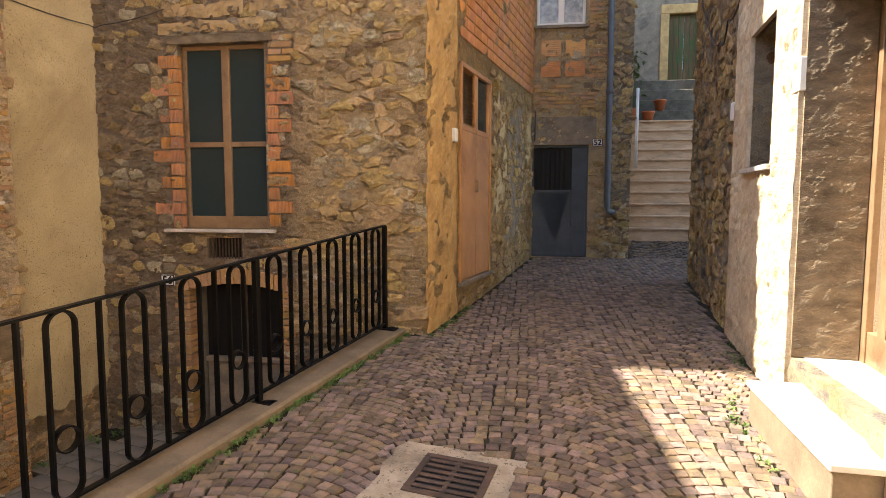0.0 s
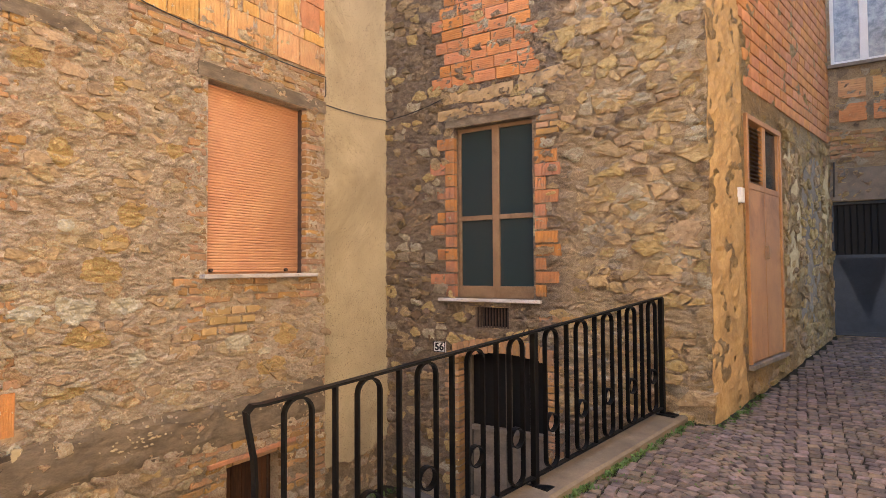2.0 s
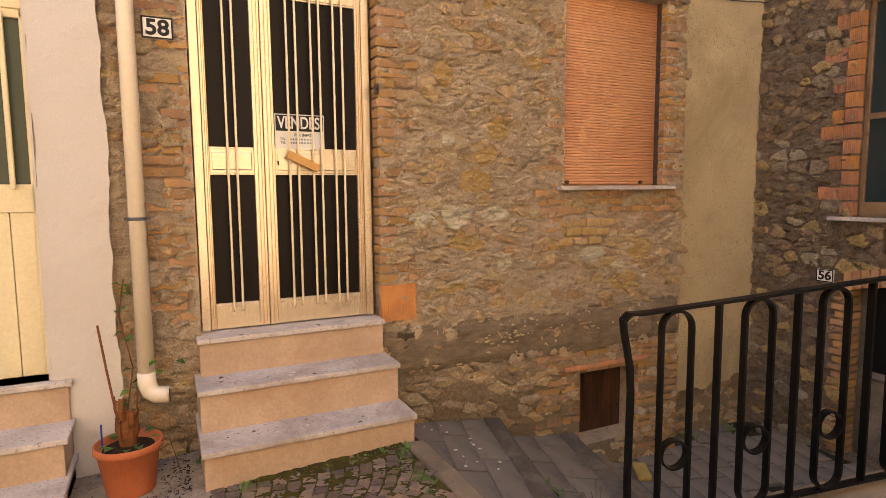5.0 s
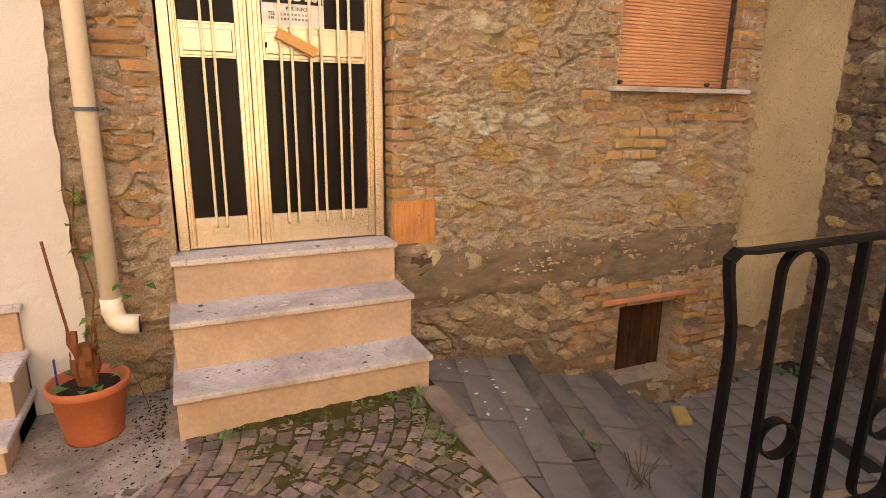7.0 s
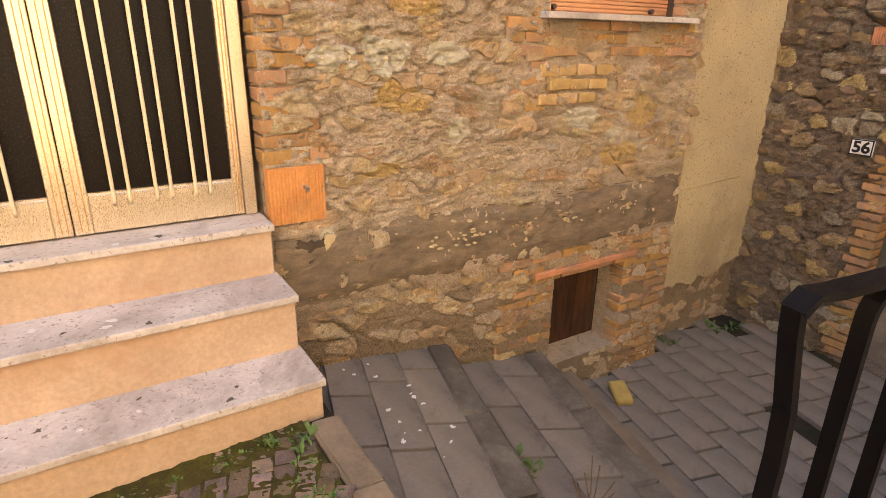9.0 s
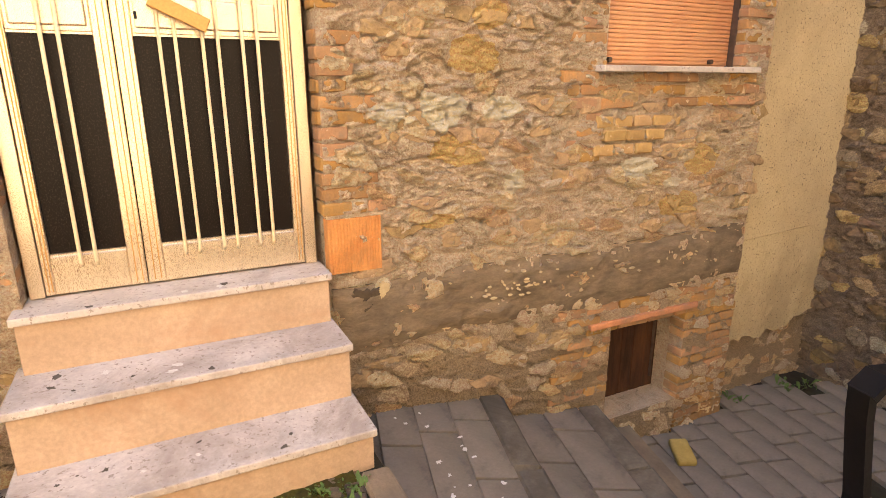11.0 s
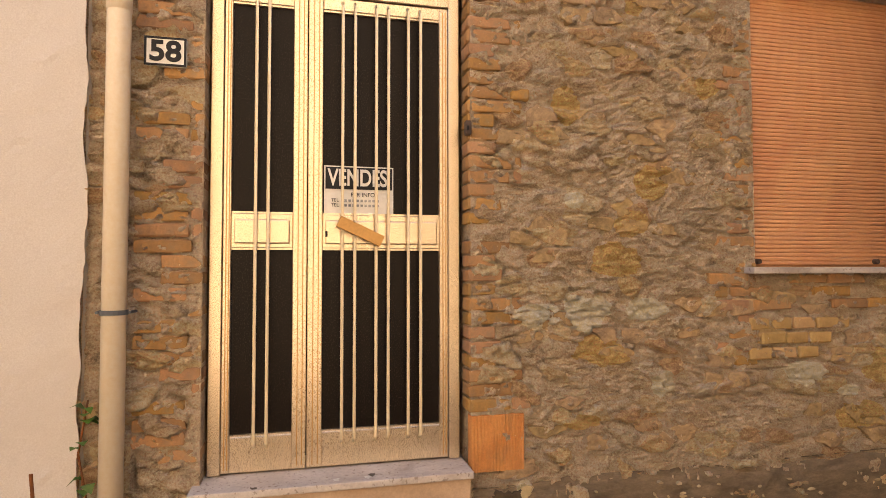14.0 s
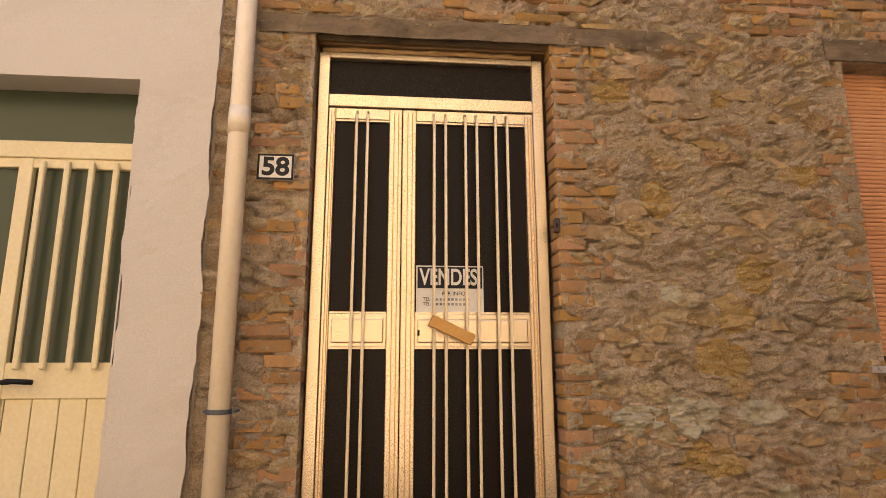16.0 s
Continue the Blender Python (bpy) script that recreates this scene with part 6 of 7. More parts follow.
# ---- slabs of the yard and landings ----
def slab_rows(parent, y0, y1, z_at, long, wide, seed, gap=0.005, keep=0.99, fall=0.0):
    rnd, y = random.Random(seed), y0
    row = 0
    while y + wide * 0.5 < y1:
        x = -4.45 - rnd.uniform(0, long)
        while True:
            w = round(long * rnd.uniform(0.75, 1.25), 2)
            cx = x + w / 2
            cy = slanted(y + wide / 2, cx)
            if cx + w * 0.4 > rail_x(cy) - 0.12:
                break
            if cx - w * 0.45 > -4.70 and cy > 3.55 and cy + wide / 2 < 7.5 and rnd.random() < keep:
                mesh = piece(w, 0.05, round(wide - gap, 3), 0.0025, rnd.randrange(3))
                part_mesh("slab", mesh, MAT["slab"], parent, "", False, pose(cx, cy, z_at(cx, cy) - 0.025 + rnd.uniform(-0.0012, 0.0012), 90 - fall + rnd.uniform(-0.25, 0.25), rnd.uniform(-0.25, 0.25), -15.1) @ Matrix.Diagonal(((w - gap) / w, 1, 0.963, 1)))
            x += w
        y += wide
        row += 1


slab_rows(ramp1, 3.10, 4.29, lambda x, y: land_z(x, y, 0), 0.42, 0.20, 61, 0.001, fall=8.5)
slab_rows(ramp2, 4.46, 5.02, lambda x, y: land_z(x, y, 1), 0.46, 0.27, 62, 0.001, fall=10.2)
slab_rows(yard, 5.46, 8.2, lambda x, y: YARD + 0.018, 0.36, 0.19, 63, 0.006, 0.97)

# ---- cobbles, laid in fans ----
COBBLE = []
for v in range(6):
    r2 = random.Random(v + 80)
    bm = box(-0.0365, 0.0365, -0.0355, 0.0355, -0.035, 0.004, 0.005, 1)
    for vert in bm.verts:
        vert.co += Vector((r2.uniform(-0.005, 0.005), r2.uniform(-0.005, 0.005), r2.uniform(-0.0015, 0.0015)))
    mesh = bpy.data.meshes.new("cobble")
    bm.to_mesh(mesh)
    bm.free()
    COBBLE.append(mesh)


def on_street(x, y):
    if x < -3.77 and y > 3.3:
        return False
    if y < 3.43 and x < -3.77 + (0.0 if y > 2.3 else 0.25 + (2.3 - y) * 0.12):
        return False
    if y > 3.41 - (x + 3.7) * 0.03 and x < rail_x(y) + 0.22 and y < 7.4:
        return False
    if y >= 7.4 and x < side_x(y) + 0.07:
        return False
    if x > (right_x(y) - 0.07 if y < 10.5 else 3.0) or y > 13.0:
        return False
    if y > 12.1 and x < 1.55:
        return False
    if 4.70 < y < 5.70 and x > right_x(y) - 0.16:
        return False
    lx, ly = (x + 0.53) * 0.985 - (y - 4.80) * 0.17, (x + 0.53) * 0.17 + (y - 4.80) * 0.985
    if abs(lx) < 0.29 and -0.43 < ly < 0.25:
        return False
    return True


FAN, RAD, PITCH = 1.16, 0.92, 0.077
rnd = random.Random(77)
laid = []
for col in range(-5, 5):
    cx = col * FAN - 0.35
    for j in range(-10, 218):
        y0 = -3.0 + j * PITCH
        count = int(2 * math.asin(FAN / 2 / RAD) * RAD / 0.077)
        for i in range(count + 1):
            th = (i - count / 2 + rnd.uniform(-0.12, 0.12)) * 0.077 / RAD
            x, y = cx + RAD * math.sin(th), y0 + RAD * math.cos(th) - RAD
            x += rnd.uniform(-0.006, 0.006)
            if abs(x - cx) <= FAN / 2 + rnd.uniform(-0.005, 0.04) and on_street(x, y):
                laid.append((x, y, -th))
laid.sort(key=lambda p: math.hypot(p[0] + 1.0, p[1] - 4.6) if p[1] > 2.6 else 99)
far_v, far_f = [], []
base = [(np.array([tuple(v.co) for v in m.vertices]), [tuple(p.vertices) for p in m.polygons]) for m in COBBLE]
for k, (x, y, a) in enumerate(laid):
    m = pose(x, y, street(x, y) + rnd.uniform(-0.002, 0.002), rnd.uniform(-1.3, 1.3) + 2.2, rnd.uniform(-1.3, 1.3), math.degrees(a) + rnd.uniform(-3, 3)) @ Matrix.Diagonal((rnd.uniform(0.92, 1.03), rnd.uniform(0.97, 1.04) * math.cos(a), 1, 1))
    if k < 290:
        part_mesh("cobble", COBBLE[k % 6], MAT["cobble"], floor, "", False, m)
    else:
        vs, fs = base[k % 6]
        off = len(far_v)
        mm = np.array(m)
        far_v.extend(map(tuple, vs @ mm[:3, :3].T + mm[:3, 3]))
        far_f.extend(tuple(i + off for i in f) for f in fs)
mesh = bpy.data.meshes.new("cobbles")
mesh.from_pydata(far_v, [], far_f)
tagged(part_mesh("cobbles", mesh, MAT["cobble_far"], floor, "small grey-brown cobbles laid in fans"), kind="stuff")

# concrete apron before the white house
bm = bmesh.new()
pts = [(-4.34, 0.3), (-3.1, 0.3), (-3.42, 2.2), (-3.6, 2.36), (-4.34, 2.36)]
top = [bm.verts.new((x, y, street(x, y) + 0.004)) for x, y in pts]
bot = [bm.verts.new((x, y, street(x, y) - 0.1)) for x, y in pts]
bm.faces.new(top)
for k in range(5):
    bm.faces.new((bot[k], bot[(k + 1) % 5], top[(k + 1) % 5], top[k]))
tagged(part("apron", bm, MAT["concrete"]), "stained concrete apron at the foot of the white house", "pavement", "", "structure")

# ---- drain ----
DR = pose(-0.53, 4.80, street(-0.53, 4.80), 2.0, 2.0, -9.8)
drain = group_at("drain_grate", DR, "rusty iron drain grate set in worn concrete", "drain")
bm = bmesh.new()
r2 = random.Random(9)
n = 30
outer = [bm.verts.new(((0.36 + r2.uniform(-0.025, 0.02)) * max(-1, min(1, 1.35 * math.cos(a))), -0.09 + (0.40 + r2.uniform(-0.03, 0.02)) * max(-1, min(1, 1.35 * math.sin(a))), 0.012 + r2.uniform(-0.003, 0.003))) for a in np.linspace(0, math.tau, n + 1)[:-1]]
bm.faces.new(outer)
r = bmesh.ops.extrude_face_region(bm, geom=bm.faces[:])
bmesh.ops.translate(bm, vec=(0, 0, -0.1), verts=[v for v in r["geom"] if isinstance(v, bmesh.types.BMVert)])
bmesh.ops.recalc_face_normals(bm, faces=bm.faces)
part("surround", bm, MAT["concrete"], drain, "worn concrete surround")
# the pit's shade is a thin black sheet under the bars
part("pit", box(-0.155, 0.155, -0.155, 0.155, 0.0125, 0.0145, 0), MAT["black"], drain)
for a in (box(-0.19, 0.19, 0.155, 0.19, 0.0, 0.022, 0.003), box(-0.19, 0.19, -0.19, -0.155, 0.0, 0.022, 0.003), box(-0.19, -0.155, -0.155, 0.155, 0.0, 0.022, 0.003), box(0.155, 0.19, -0.155, 0.155, 0.0, 0.022, 0.003), box(-0.012, 0.012, -0.155, 0.155, 0.013, 0.021, 0.002)):
    part("frame", a, MAT["rust"], drain)
for k in range(6):
    y = -0.128 + k * 0.051
    part("bar", box(-0.155, 0.155, y - 0.013, y + 0.013, 0.013, 0.0235, 0.004), MAT["rust"], drain)

# ---- pipes and cables ----
pipe = group_at("downpipe", Matrix.Identity(4), "ivory plastic downpipe with an elbow foot", "pipe")
part("pipe", tube_points(bmesh.new(), [(-4.265, 2.077, 5.25), (-4.265, 2.077, 0.36)], 0.043, 20), MAT["pvc"], pipe, "", True)
part("socket", tube_points(bmesh.new(), [(-4.265, 2.077, 2.56), (-4.265, 2.077, 2.44)], 0.046, 20), MAT["pvc"], pipe, "", True)
part("elbow", tube_points(bmesh.new(), [(-4.265, 2.077, 0.42), (-4.265, 2.077, 0.355), (-4.262, 2.092, 0.31), (-4.25, 2.122, 0.287), (-4.24, 2.187, 0.283)], 0.048, 20), MAT["pvc"], pipe, "", True)
# black disc paints the shade in the pipe's mouth
part("mouth", tube_points(bmesh.new(), [(-4.24, 2.186, 0.283), (-4.24, 2.190, 0.283)], 0.042, 20), MAT["black"], pipe)
pipe_clip = part("clip", tube_points(bmesh.new(), [(-4.265, 2.077, 1.27), (-4.265, 2.077, 1.288)], 0.050, 20), MAT["zinc"], pipe)
part("clip_screw", tube_points(bmesh.new(), [(-4.33, 2.017, 1.279), (-4.255, 2.020, 1.279)], 0.006, 8), MAT["zinc"], pipe_clip)
part("clip_screw", tube_points(bmesh.new(), [(-4.33, 2.137, 1.279), (-4.255, 2.134, 1.279)], 0.006, 8), MAT["zinc"], pipe_clip)
gp = group_at("downpipe", Matrix.Identity(4), "grey metal downpipe on the end wall", "pipe")
part("pipe", tube_points(bmesh.new(), [(1.13, 12.07, 7.5), (1.14, 12.07, 1.35), (1.16, 12.05, 1.28), (1.24, 12.02, 1.24)], 0.05, 14), MAT["zinc"], gp, "", True)
part("collar", tube_points(bmesh.new(), [(1.137, 12.07, 3.2), (1.137, 12.07, 3.28)], 0.058, 14), MAT["zinc"], gp, "", True)
wp = group_at("white_pipe", Matrix.Identity(4), "thin white painted pipe at the corner by the steps", "pipe")
part("pipe", tube_points(bmesh.new(), [(1.60, 12.16, 2.0), (1.60, 12.16, 3.3)], 0.025, 10), MAT["paper"], wp, "", True)


def cable(pts, r, label, sag=0.0):
    out = []
    for (a, b) in zip(pts, pts[1:]):
        for f in np.linspace(0, 1, 9)[:-1]:
            p = Vector(a).lerp(Vector(b), f)
            p.z -= sag * 4 * f * (1 - f)
            out.append(p)
    out.append(Vector(pts[-1]))
    ob = part("cable", tube_points(bmesh.new(), out, r, 6), MAT["rope"], None, "", True)
    return tagged(ob, label, "cable")


cable([(-4.33, 4.05, 3.42), (-4.33, 4.4, 3.37), (-4.33, 5.2, 3.34), (-4.33, 6.30, 3.33), (-4.335, 6.305, 3.16), (-4.49, 6.36, 3.13), (-4.49, 7.42, 3.18), (-4.40, 7.44, 3.18), (-3.7, 7.43, 3.30)], 0.005, "thin grey cable sagging along the wall", 0.02)
cable([(-0.72, 9.55, 8.0), (-0.55, 10.32, 3.35), (-0.30, 11.3, 3.2), (-0.14, 12.06, 3.05)], 0.009, "dark cable down the brick side wall", 0.0)
cable([(-0.06, 12.10, 2.95), (-0.07, 12.09, 2.45)], 0.012, "short conduit beside the gate")
cable([(1.98, 10.2, 4.4), (1.88, 9.4, 3.5), (1.78, 8.6, 3.1), (1.72, 8.2, 3.2), (1.64, 7.5, 3.4)], 0.008, "loose cable on the sunlit wall", 0.12)
bell = group_at("door_bell", W_FRAME, "small grey bell push in the brick jamb", "bell")
part("body", box(3.484, 3.512, -0.022, 0.01, 2.05, 2.115, 0.004), MAT["rust"], bell)
part("button", box(3.490, 3.500, -0.027, -0.02, 2.07, 2.09, 0.002), MAT["black"], bell)
for m, u, z, w, h, lab in ((S_FRAME, 0.74, 2.14, 0.10, 0.14, "white enamel number plate on the plaster corner"), (R_FRAME, -0.50, 2.28, 0.10, 0.16, "small white plate on the stone wall"), (R_FRAME, 1.40, 2.22, 0.13, 0.20, "sun-bleached number plate beside the door")):
    ob = part("number_plate", box(-w / 2, w / 2, -0.04, 0.0, -h / 2, h / 2, 0.004), MAT["paper"])
    ob.matrix_basis = m @ pose(u, 0, z)
    tagged(ob, lab, "plate")

# ---- flower pot with a cut palm ----
PX, PY = -4.0, 1.985
PZ = street(PX, PY) + 0.006
pot = group_at("flower_pot", pose(PX, PY, PZ), "terracotta plastic pot with a dried palm stump and weeds", "flower pot")
pot_shell = part("pot", lathe(bmesh.new(), [(0.098, 0.012), (0.102, 0.0), (0.112, 0.002), (0.116, 0.02), (0.146, 0.222), (0.158, 0.228), (0.163, 0.236), (0.163, 0.262), (0.158, 0.268), (0.150, 0.264), (0.146, 0.235)], 40), MAT["terracotta"], pot, "", True)
part("soil", lathe(bmesh.new(), [(0.146, 0.225), (0.10, 0.244), (0.03, 0.25)], 24), MAT["soil"], pot_shell)
r2 = random.Random(4)
part("stump", tube_points(bmesh.new(), [(0.0, 0.0, 0.23), (0.005, 0.0, 0.33), (0.0, 0.008, 0.43)], 0.03, 12, radii=[0.040, 0.046, 0.022]), MAT["dry"], pot)
for k in range(18):
    a, z = r2.uniform(0, math.tau), r2.uniform(0.25, 0.42)
    d = Vector((math.cos(a), math.sin(a), 0))
    part("husk", strap(bmesh.new(), [tuple(d * 0.035 + Vector((0, 0, z))), tuple(d * 0.055 + Vector((0, 0, z + 0.05))), tuple(d * 0.05 + Vector((0, 0, z + 0.11)))], (-d.y, d.x, 0), 0.022, 0.004), MAT["dry"], pot)
part("cane", tube_points(bmesh.new(), [(-0.06, -0.03, 0.24), (-0.10, -0.085, 0.62), (-0.12, -0.115, 0.86)], 0.006, 8), MAT["dry"], pot, "thin dry cane")
part("blue_label", box(-0.045, -0.033, -0.125, -0.117, 0.22, 0.36, 0.002), grainy("blue_plastic", lin(40, 60, 140), lin(34, 52, 124), 5, 0.4, 0.02), pot, "blue plastic plant stick")


def leaf_at(bm, p, d, size, wide, droop=0.3):
    d = Vector(d).normalized()
    s = d.cross(Vector((0, 0, 1))).normalized() * size * wide
    p = Vector(p)
    a, b, c = p, p + d * size * 0.5 + Vector((0, 0, size * 0.12)), p + d * size - Vector((0, 0, size * droop))
    v = [bm.verts.new(q) for q in (a, b - s, b + Vector((0, 0, -size * 0.06)), b + s, c)]
    for f in ((0, 1, 2), (0, 2, 3), (1, 4, 2), (2, 4, 3)):
        bm.faces.new([v[i] for i in f])


for k in range(12):
    a = r2.uniform(0, math.tau)
    bm = bmesh.new()
    leaf_at(bm, (0.09 * math.cos(a), 0.09 * math.sin(a), 0.245 + r2.uniform(0, 0.04)), (math.cos(a), math.sin(a), 0.3), r2.uniform(0.05, 0.10), 0.3, 0.1)
    part("leaf", bm, MAT["leaf"], pot)
part("dry_leaf", strap(bmesh.new(), [(0.05, 0.13, 0.25), (0.07, 0.19, 0.27), (0.08, 0.215, 0.18), (0.07, 0.23, 0.10)], (1, 0, 0), 0.012, 0.002), MAT["dry"], pot)

# creeper behind the pipe
vine = group_at("creeper", Matrix.Identity(4), "thin green creeper climbing behind the downpipe", "plant")
stem = [(-4.30, 1.99, -0.1), (-4.29, 1.97, 0.2), (-4.29, 2.01, 0.45), (-4.28, 1.96, 0.75), (-4.28, 1.99, 0.95)]
part("stem", tube_points(bmesh.new(), stem, 0.004, 6), MAT["dry"], vine)
for k in range(26):
    f = r2.uniform(0, 3.99)
    p = Vector(stem[int(f)]).lerp(Vector(stem[int(f) + 1]), f % 1)
    a = r2.uniform(-1.9, 1.9)
    bm = bmesh.new()
    leaf_at(bm, p, (math.cos(a), math.sin(a), r2.uniform(-0.2, 0.5)), r2.uniform(0.035, 0.07), 0.4)
    part("leaf", bm, MAT["leaf"], vine)
for p in ((-4.25, 2.14, 0.48), (-4.25, 2.18, 0.42), (-4.24, 2.22, 0.47), (-4.25, 2.0, 0.33)):
    bm = bmesh.new()
    leaf_at(bm, p, (0.6, r2.uniform(-1, 1), 0.1), 0.07, 0.4)
    part("leaf", bm, MAT["leaf"], vine)


# ---- weeds and moss ----
def tuft(bm, p, n, size, rnd, wide=0.16):
    for _ in range(n):
        a = rnd.uniform(0, math.tau)
        d = Vector((math.cos(a), math.sin(a), rnd.uniform(0.4, 2.0)))
        leaf_at(bm, Vector(p) + Vector((rnd.uniform(-1, 1) * size * 0.6, rnd.uniform(-1, 1) * size * 0.6, 0)), d, size * rnd.uniform(0.5, 1.2), wide, 0.15)


def weeds(name, spots, label, mat="leaf", wide=0.16):
    bm = bmesh.new()
    r3 = random.Random(len(spots) + 3)
    for x, y, z, n, s in spots:
        tuft(bm, (x, y, z), n, s, r3, wide)
    tagged(part(name, bm, MAT[mat]), label, "weeds", "", "stuff")


r2 = random.Random(12)
spots = []
for k in range(170):
    y = r2.uniform(3.9, 7.4)
    x = rail_x(y) + 0.19 + abs(r2.gauss(0, 0.03))
    spots.append((x, y, street(x, y) - 0.005, r2.randint(6, 14), r2.uniform(0.02, 0.055)))
for k in range(46):
    y = r2.uniform(7.35, 8.6)
    x = (side_x(y) if y > 7.48 else r2.uniform(-1.4, -1.1)) + 0.05 + abs(r2.gauss(0, 0.04))
    spots.append((x, y, street(x, y) - 0.005, r2.randint(6, 12), r2.uniform(0.02, 0.05)))
for k in range(260):
    x, y = r2.gauss(-1.35, 0.34), r2.uniform(4.2, 7.2)
    x = max(x, rail_x(y) + 0.2)
    spots.append((x, y, street(x, y) - 0.006, r2.randint(5, 10), r2.uniform(0.012, 0.028)))
for k in range(40):
    y = r2.uniform(5.0, 7.4)
    x = right_x(y) - (0.30 if y < 6.1 else 0.08) - abs(r2.gauss(0, 0.05))
    spots.append((x, y, street(x, y) - 0.005, r2.randint(6, 14), r2.uniform(0.02, 0.055)))
weeds("street_weeds", spots, "small green weeds in the cobble joints and along the kerb")
spots = [(x, y, z, 14, s) for x, y, z, s in ((-4.42, 6.55, YARD, 0.10), (-4.35, 7.1, YARD, 0.13), (-4.3, 7.25, YARD, 0.10), (-3.5, 4.24, -0.46, 0.09), (-3.45, 4.28, -0.46, 0.08), (-4.15, 2.33, -0.12, 0.05), (-3.66, 3.40, -0.06, 0.05), (-3.70, 3.25, -0.07, 0.05), (-3.71, 2.5, -0.1, 0.05), (-3.60, 3.36, -0.06, 0.05))]
weeds("yard_weeds", spots, "green weeds at the damp foot of the walls")
nx, ny, verts, faces = 96, 100, [], []
for j in range(ny + 1):
    for i in range(nx + 1):
        x, y = -3.80 + i * 0.0115, 2.25 + j * 0.0115
        fade = max(0.0, min(1.0, (x + 3.05) / 0.4)) + max(0.0, (2.65 - y) / 0.5)
        lump = 0.006 * fbm(x, y, 41, 9.0) + 0.005 * fbm(x, y, 42, 45.0) + r2.uniform(-0.0012, 0.0012)
        verts.append((x, y, street(x, y) + 0.0015 + lump + 0.006 * max(0.0, (-3.62 - x) / 0.1) - 0.014 * fade))
for j in range(ny):
    for i in range(nx):
        k = j * (nx + 1) + i
        faces.append((k, k + 1, k + nx + 2, k + nx + 1))
mesh = bpy.data.meshes.new("moss")
mesh.from_pydata(verts, [], faces)
tagged(part_mesh("moss", mesh, MAT["moss"], None, "", True), "olive moss cushions between the cobbles before the steps", "moss", "", "stuff")
spots = [(r2.uniform(-3.74, -3.66), r2.uniform(2.4, 3.36), r2.randint(5, 10), r2.uniform(0.012, 0.03)) for _ in range(50)] + [(r2.uniform(-3.6, -3.0), r2.gauss(3.33, 0.03), r2.randint(5, 12), r2.uniform(0.012, 0.035)) for _ in range(34)]
weeds("step_weeds", [(x, y, street(x, y) - 0.004, n, s) for x, y, n, s in spots], "thin weeds in the mossy joint at the foot of the steps")
bm = bmesh.new()
for k in range(420):
    x, y = r2.uniform(-4.3, -3.45), r2.gauss(2.1, 0.28)
    if y > 2.30 and x < -3.72 or y > 2.6 or y < 0.5:
        continue
    if k % 3:
        x, y = -3.98 + r2.gauss(0, 0.22), 2.27 - abs(r2.gauss(0, 0.07))
    a, w, q = r2.uniform(0, math.tau), r2.uniform(0.003, 0.012), r2.uniform(0.002, 0.006)
    c, d = Vector((math.cos(a) * w, math.sin(a) * w, 0.001)), Vector((-math.sin(a) * q, math.cos(a) * q, r2.uniform(0, 0.003)))
    p = Vector((max(x, -4.33), y, street(x, y) + 0.006))
    bm.faces.new([bm.verts.new(p + o) for o in (c, d, -c, -d)])
tagged(part("leaf_litter", bm, MAT["soil"]), "dark crumbled leaf litter on the apron by the steps", "litter", "", "stuff")
dryw = group_at("dry_stalks", pose(-3.15, 4.35, land_z(-3.15, 4.35, 1) - 0.004), "dry weed stalks growing on the landing", "weeds")
for k in range(9):
    a = r2.uniform(0, math.tau)
    part("stalk", tube_points(bmesh.new(), [(0.02 * math.cos(a), 0.1 * r2.uniform(-1, 1), 0), (0.04 * math.cos(a), 0.05 * math.sin(a), 0.10), (0.08 * math.cos(a), 0.09 * math.sin(a), r2.uniform(0.16, 0.25))], 0.0025, 5), MAT["straw"], dryw)
fm = part("foam_slab", box(-0.11, 0.11, -0.06, 0.06, 0, 0.05, 0.02, 3), MAT["foam"])
fm.matrix_basis = pose(-4.10, 5.66, YARD + 0.02, 4, 6, -30)
tagged(fm, "discarded yellow foam slab in the yard", "debris")

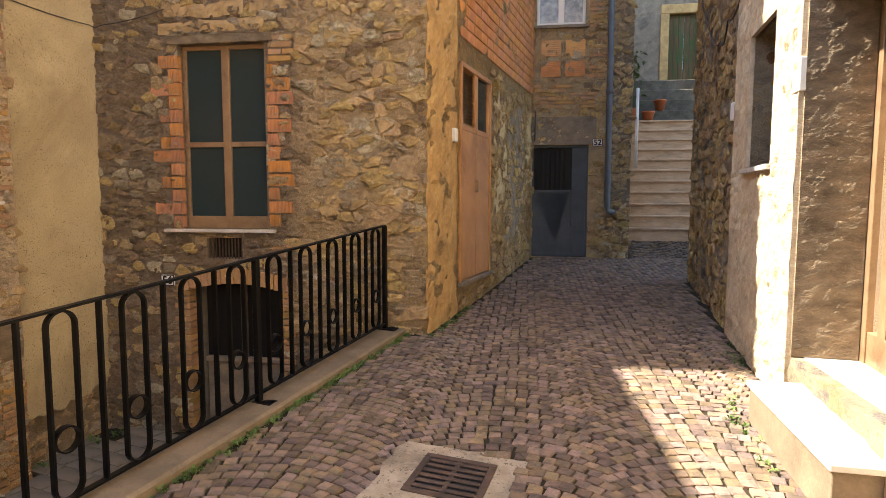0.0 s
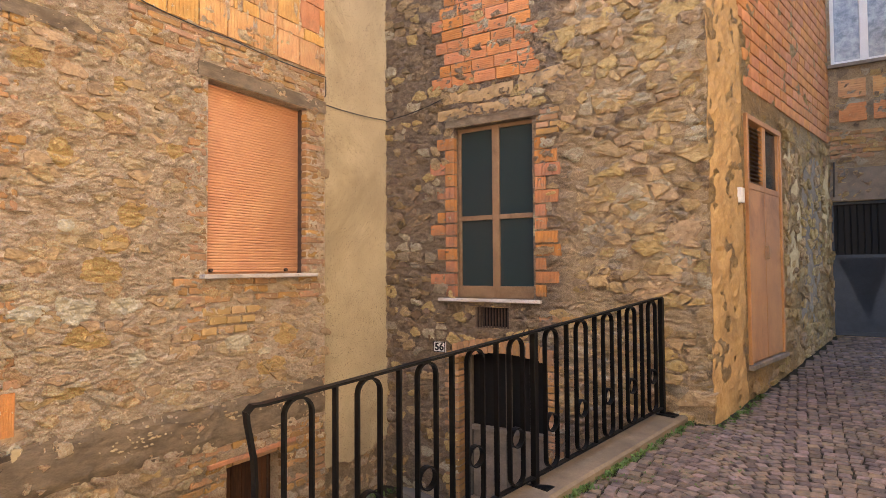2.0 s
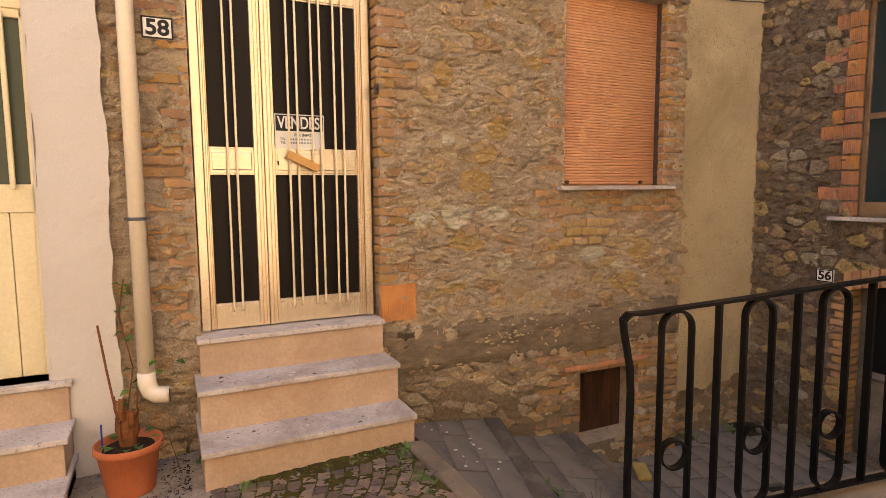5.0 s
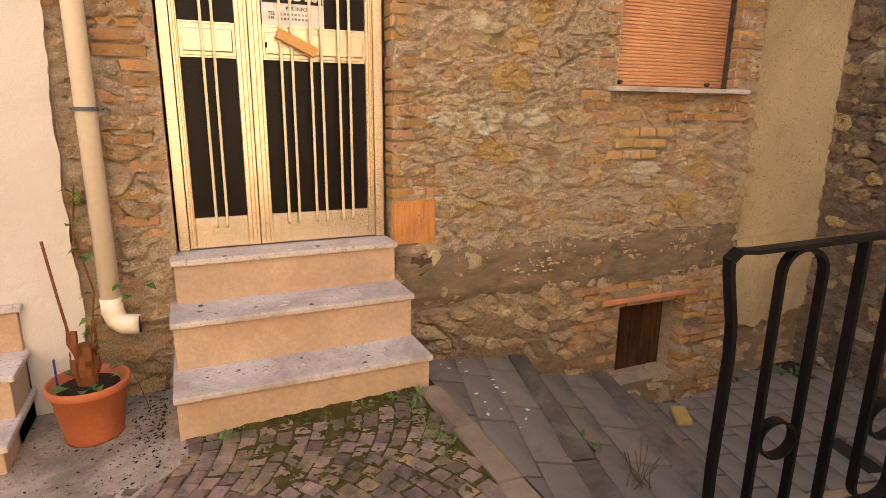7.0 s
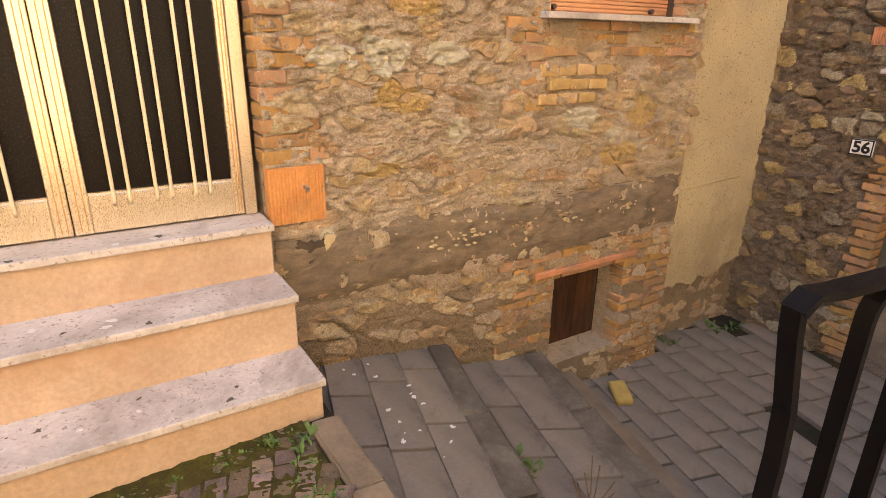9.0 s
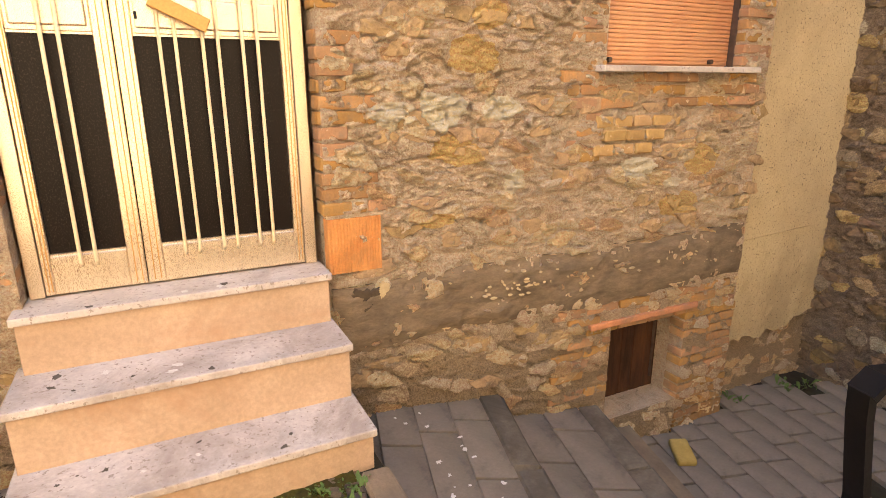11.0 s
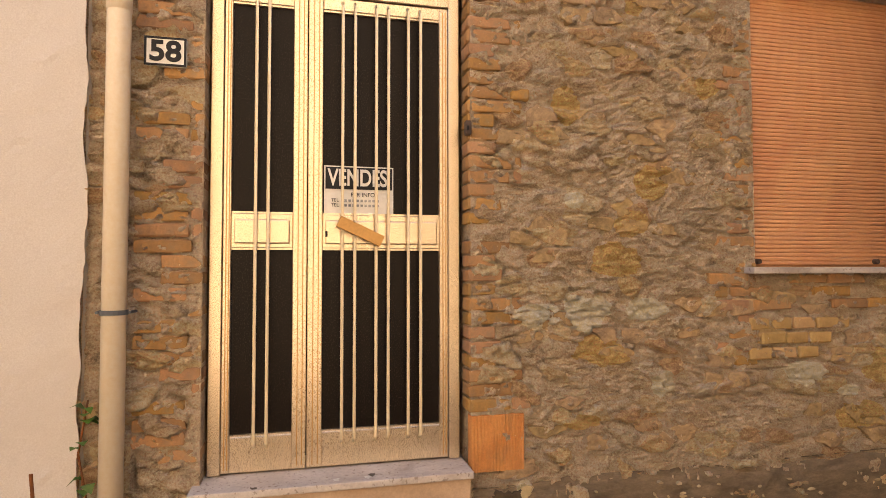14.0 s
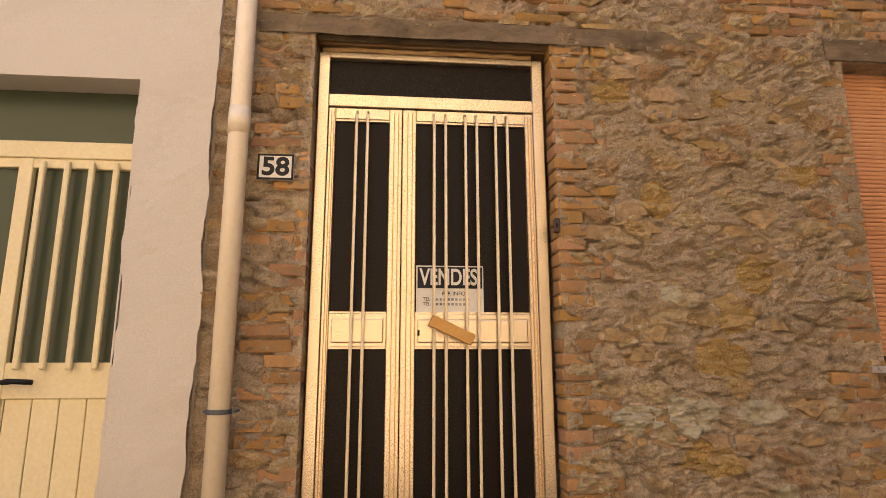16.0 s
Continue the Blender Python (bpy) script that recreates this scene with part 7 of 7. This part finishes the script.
# ---- pots on the far steps ----
fp = group_at("flower_pot", pose(2.05, 15.6, LZ + 0.002), "terracotta pot with a leafy shrub on the landing", "flower pot")
part("pot", lathe(bmesh.new(), [(0.11, 0), (0.16, 0.24), (0.175, 0.245), (0.175, 0.29), (0.15, 0.29)], 20), MAT["terracotta"], fp, "", True)
bm = bmesh.new()
for k in range(240):
    h = r2.uniform(0.3, 1.5)
    a = r2.uniform(0, math.tau)
    leaf_at(bm, (r2.gauss(0, 0.14), r2.gauss(0, 0.14), h), (math.cos(a), math.sin(a), r2.uniform(0, 1)), r2.uniform(0.08, 0.2), 0.2)
tagged(part("foliage", bm, MAT["leaf"], fp), kind="stuff")
for x, y, z, s in ((2.45, 15.62, LZ, 0.8), (2.75, 15.9, LZ + 0.29, 0.8), (2.2, 15.2, LZ - 0.444, 0.7)):
    o = group_at("flower_pot", pose(x, y, z + 0.006) @ Matrix.Scale(s, 4), "small terracotta pot on the steps", "flower pot", "pots on the far steps")
    part("pot", lathe(bmesh.new(), [(0.11, 0), (0.16, 0.24), (0.175, 0.245), (0.175, 0.29), (0.15, 0.29)], 20), MAT["terracotta"], o, "", True)
    part("soil", lathe(bmesh.new(), [(0.15, 0.25), (0.02, 0.27)], 16), MAT["soil"], o)


# ---- droppings and dirt on treads and slabs ----
def splat(x, y, z, r, mat, seed, label):
    r4 = random.Random(seed)
    bm = bmesh.new()
    n = 13
    ring = [bm.verts.new((r * r4.uniform(0.4, 1.25) * math.cos(a), r * r4.uniform(0.3, 0.9) * math.sin(a), 0.0)) for a in np.linspace(0, math.tau, n + 1)[:-1]]
    mid = bm.verts.new((0, 0, 0.0025))
    for k in range(n):
        bm.faces.new((ring[k], ring[(k + 1) % n], mid))
    ob = part("splat", bm, MAT[mat])
    ob.matrix_basis = pose(x, y, z, 0, 0, r4.uniform(0, 360))
    tagged(ob, label, "dirt", "droppings on the steps and landing")


r4 = random.Random(33)
for xa, xb, z in ((-4.34, -4.27, 0.5705), (-4.24, -4.02, 0.3455), (-3.97, -3.76, 0.1055)):
    for k in range(4 if z > 0.5 else 9):
        splat(r4.uniform(xa, xb), r4.uniform(2.40, 3.42), z, r4.uniform(0.006, 0.024), "dropping" if k % 3 == 0 else "rib", 300 + int(z * 1000) + k, "dried white bird dropping on the tread" if k % 3 == 0 else "dark dirt speck on the marble tread")
def land_spot(r):
    x, y = r.uniform(-4.3, -3.5), r.uniform(3.75, 4.05)
    return x, y, land_z(x, y, 0) + 0.002


for k in range(16):
    splat(*land_spot(r4), r4.uniform(0.005, 0.019), "dropping", 400 + k, "dried white bird dropping on the slabs")
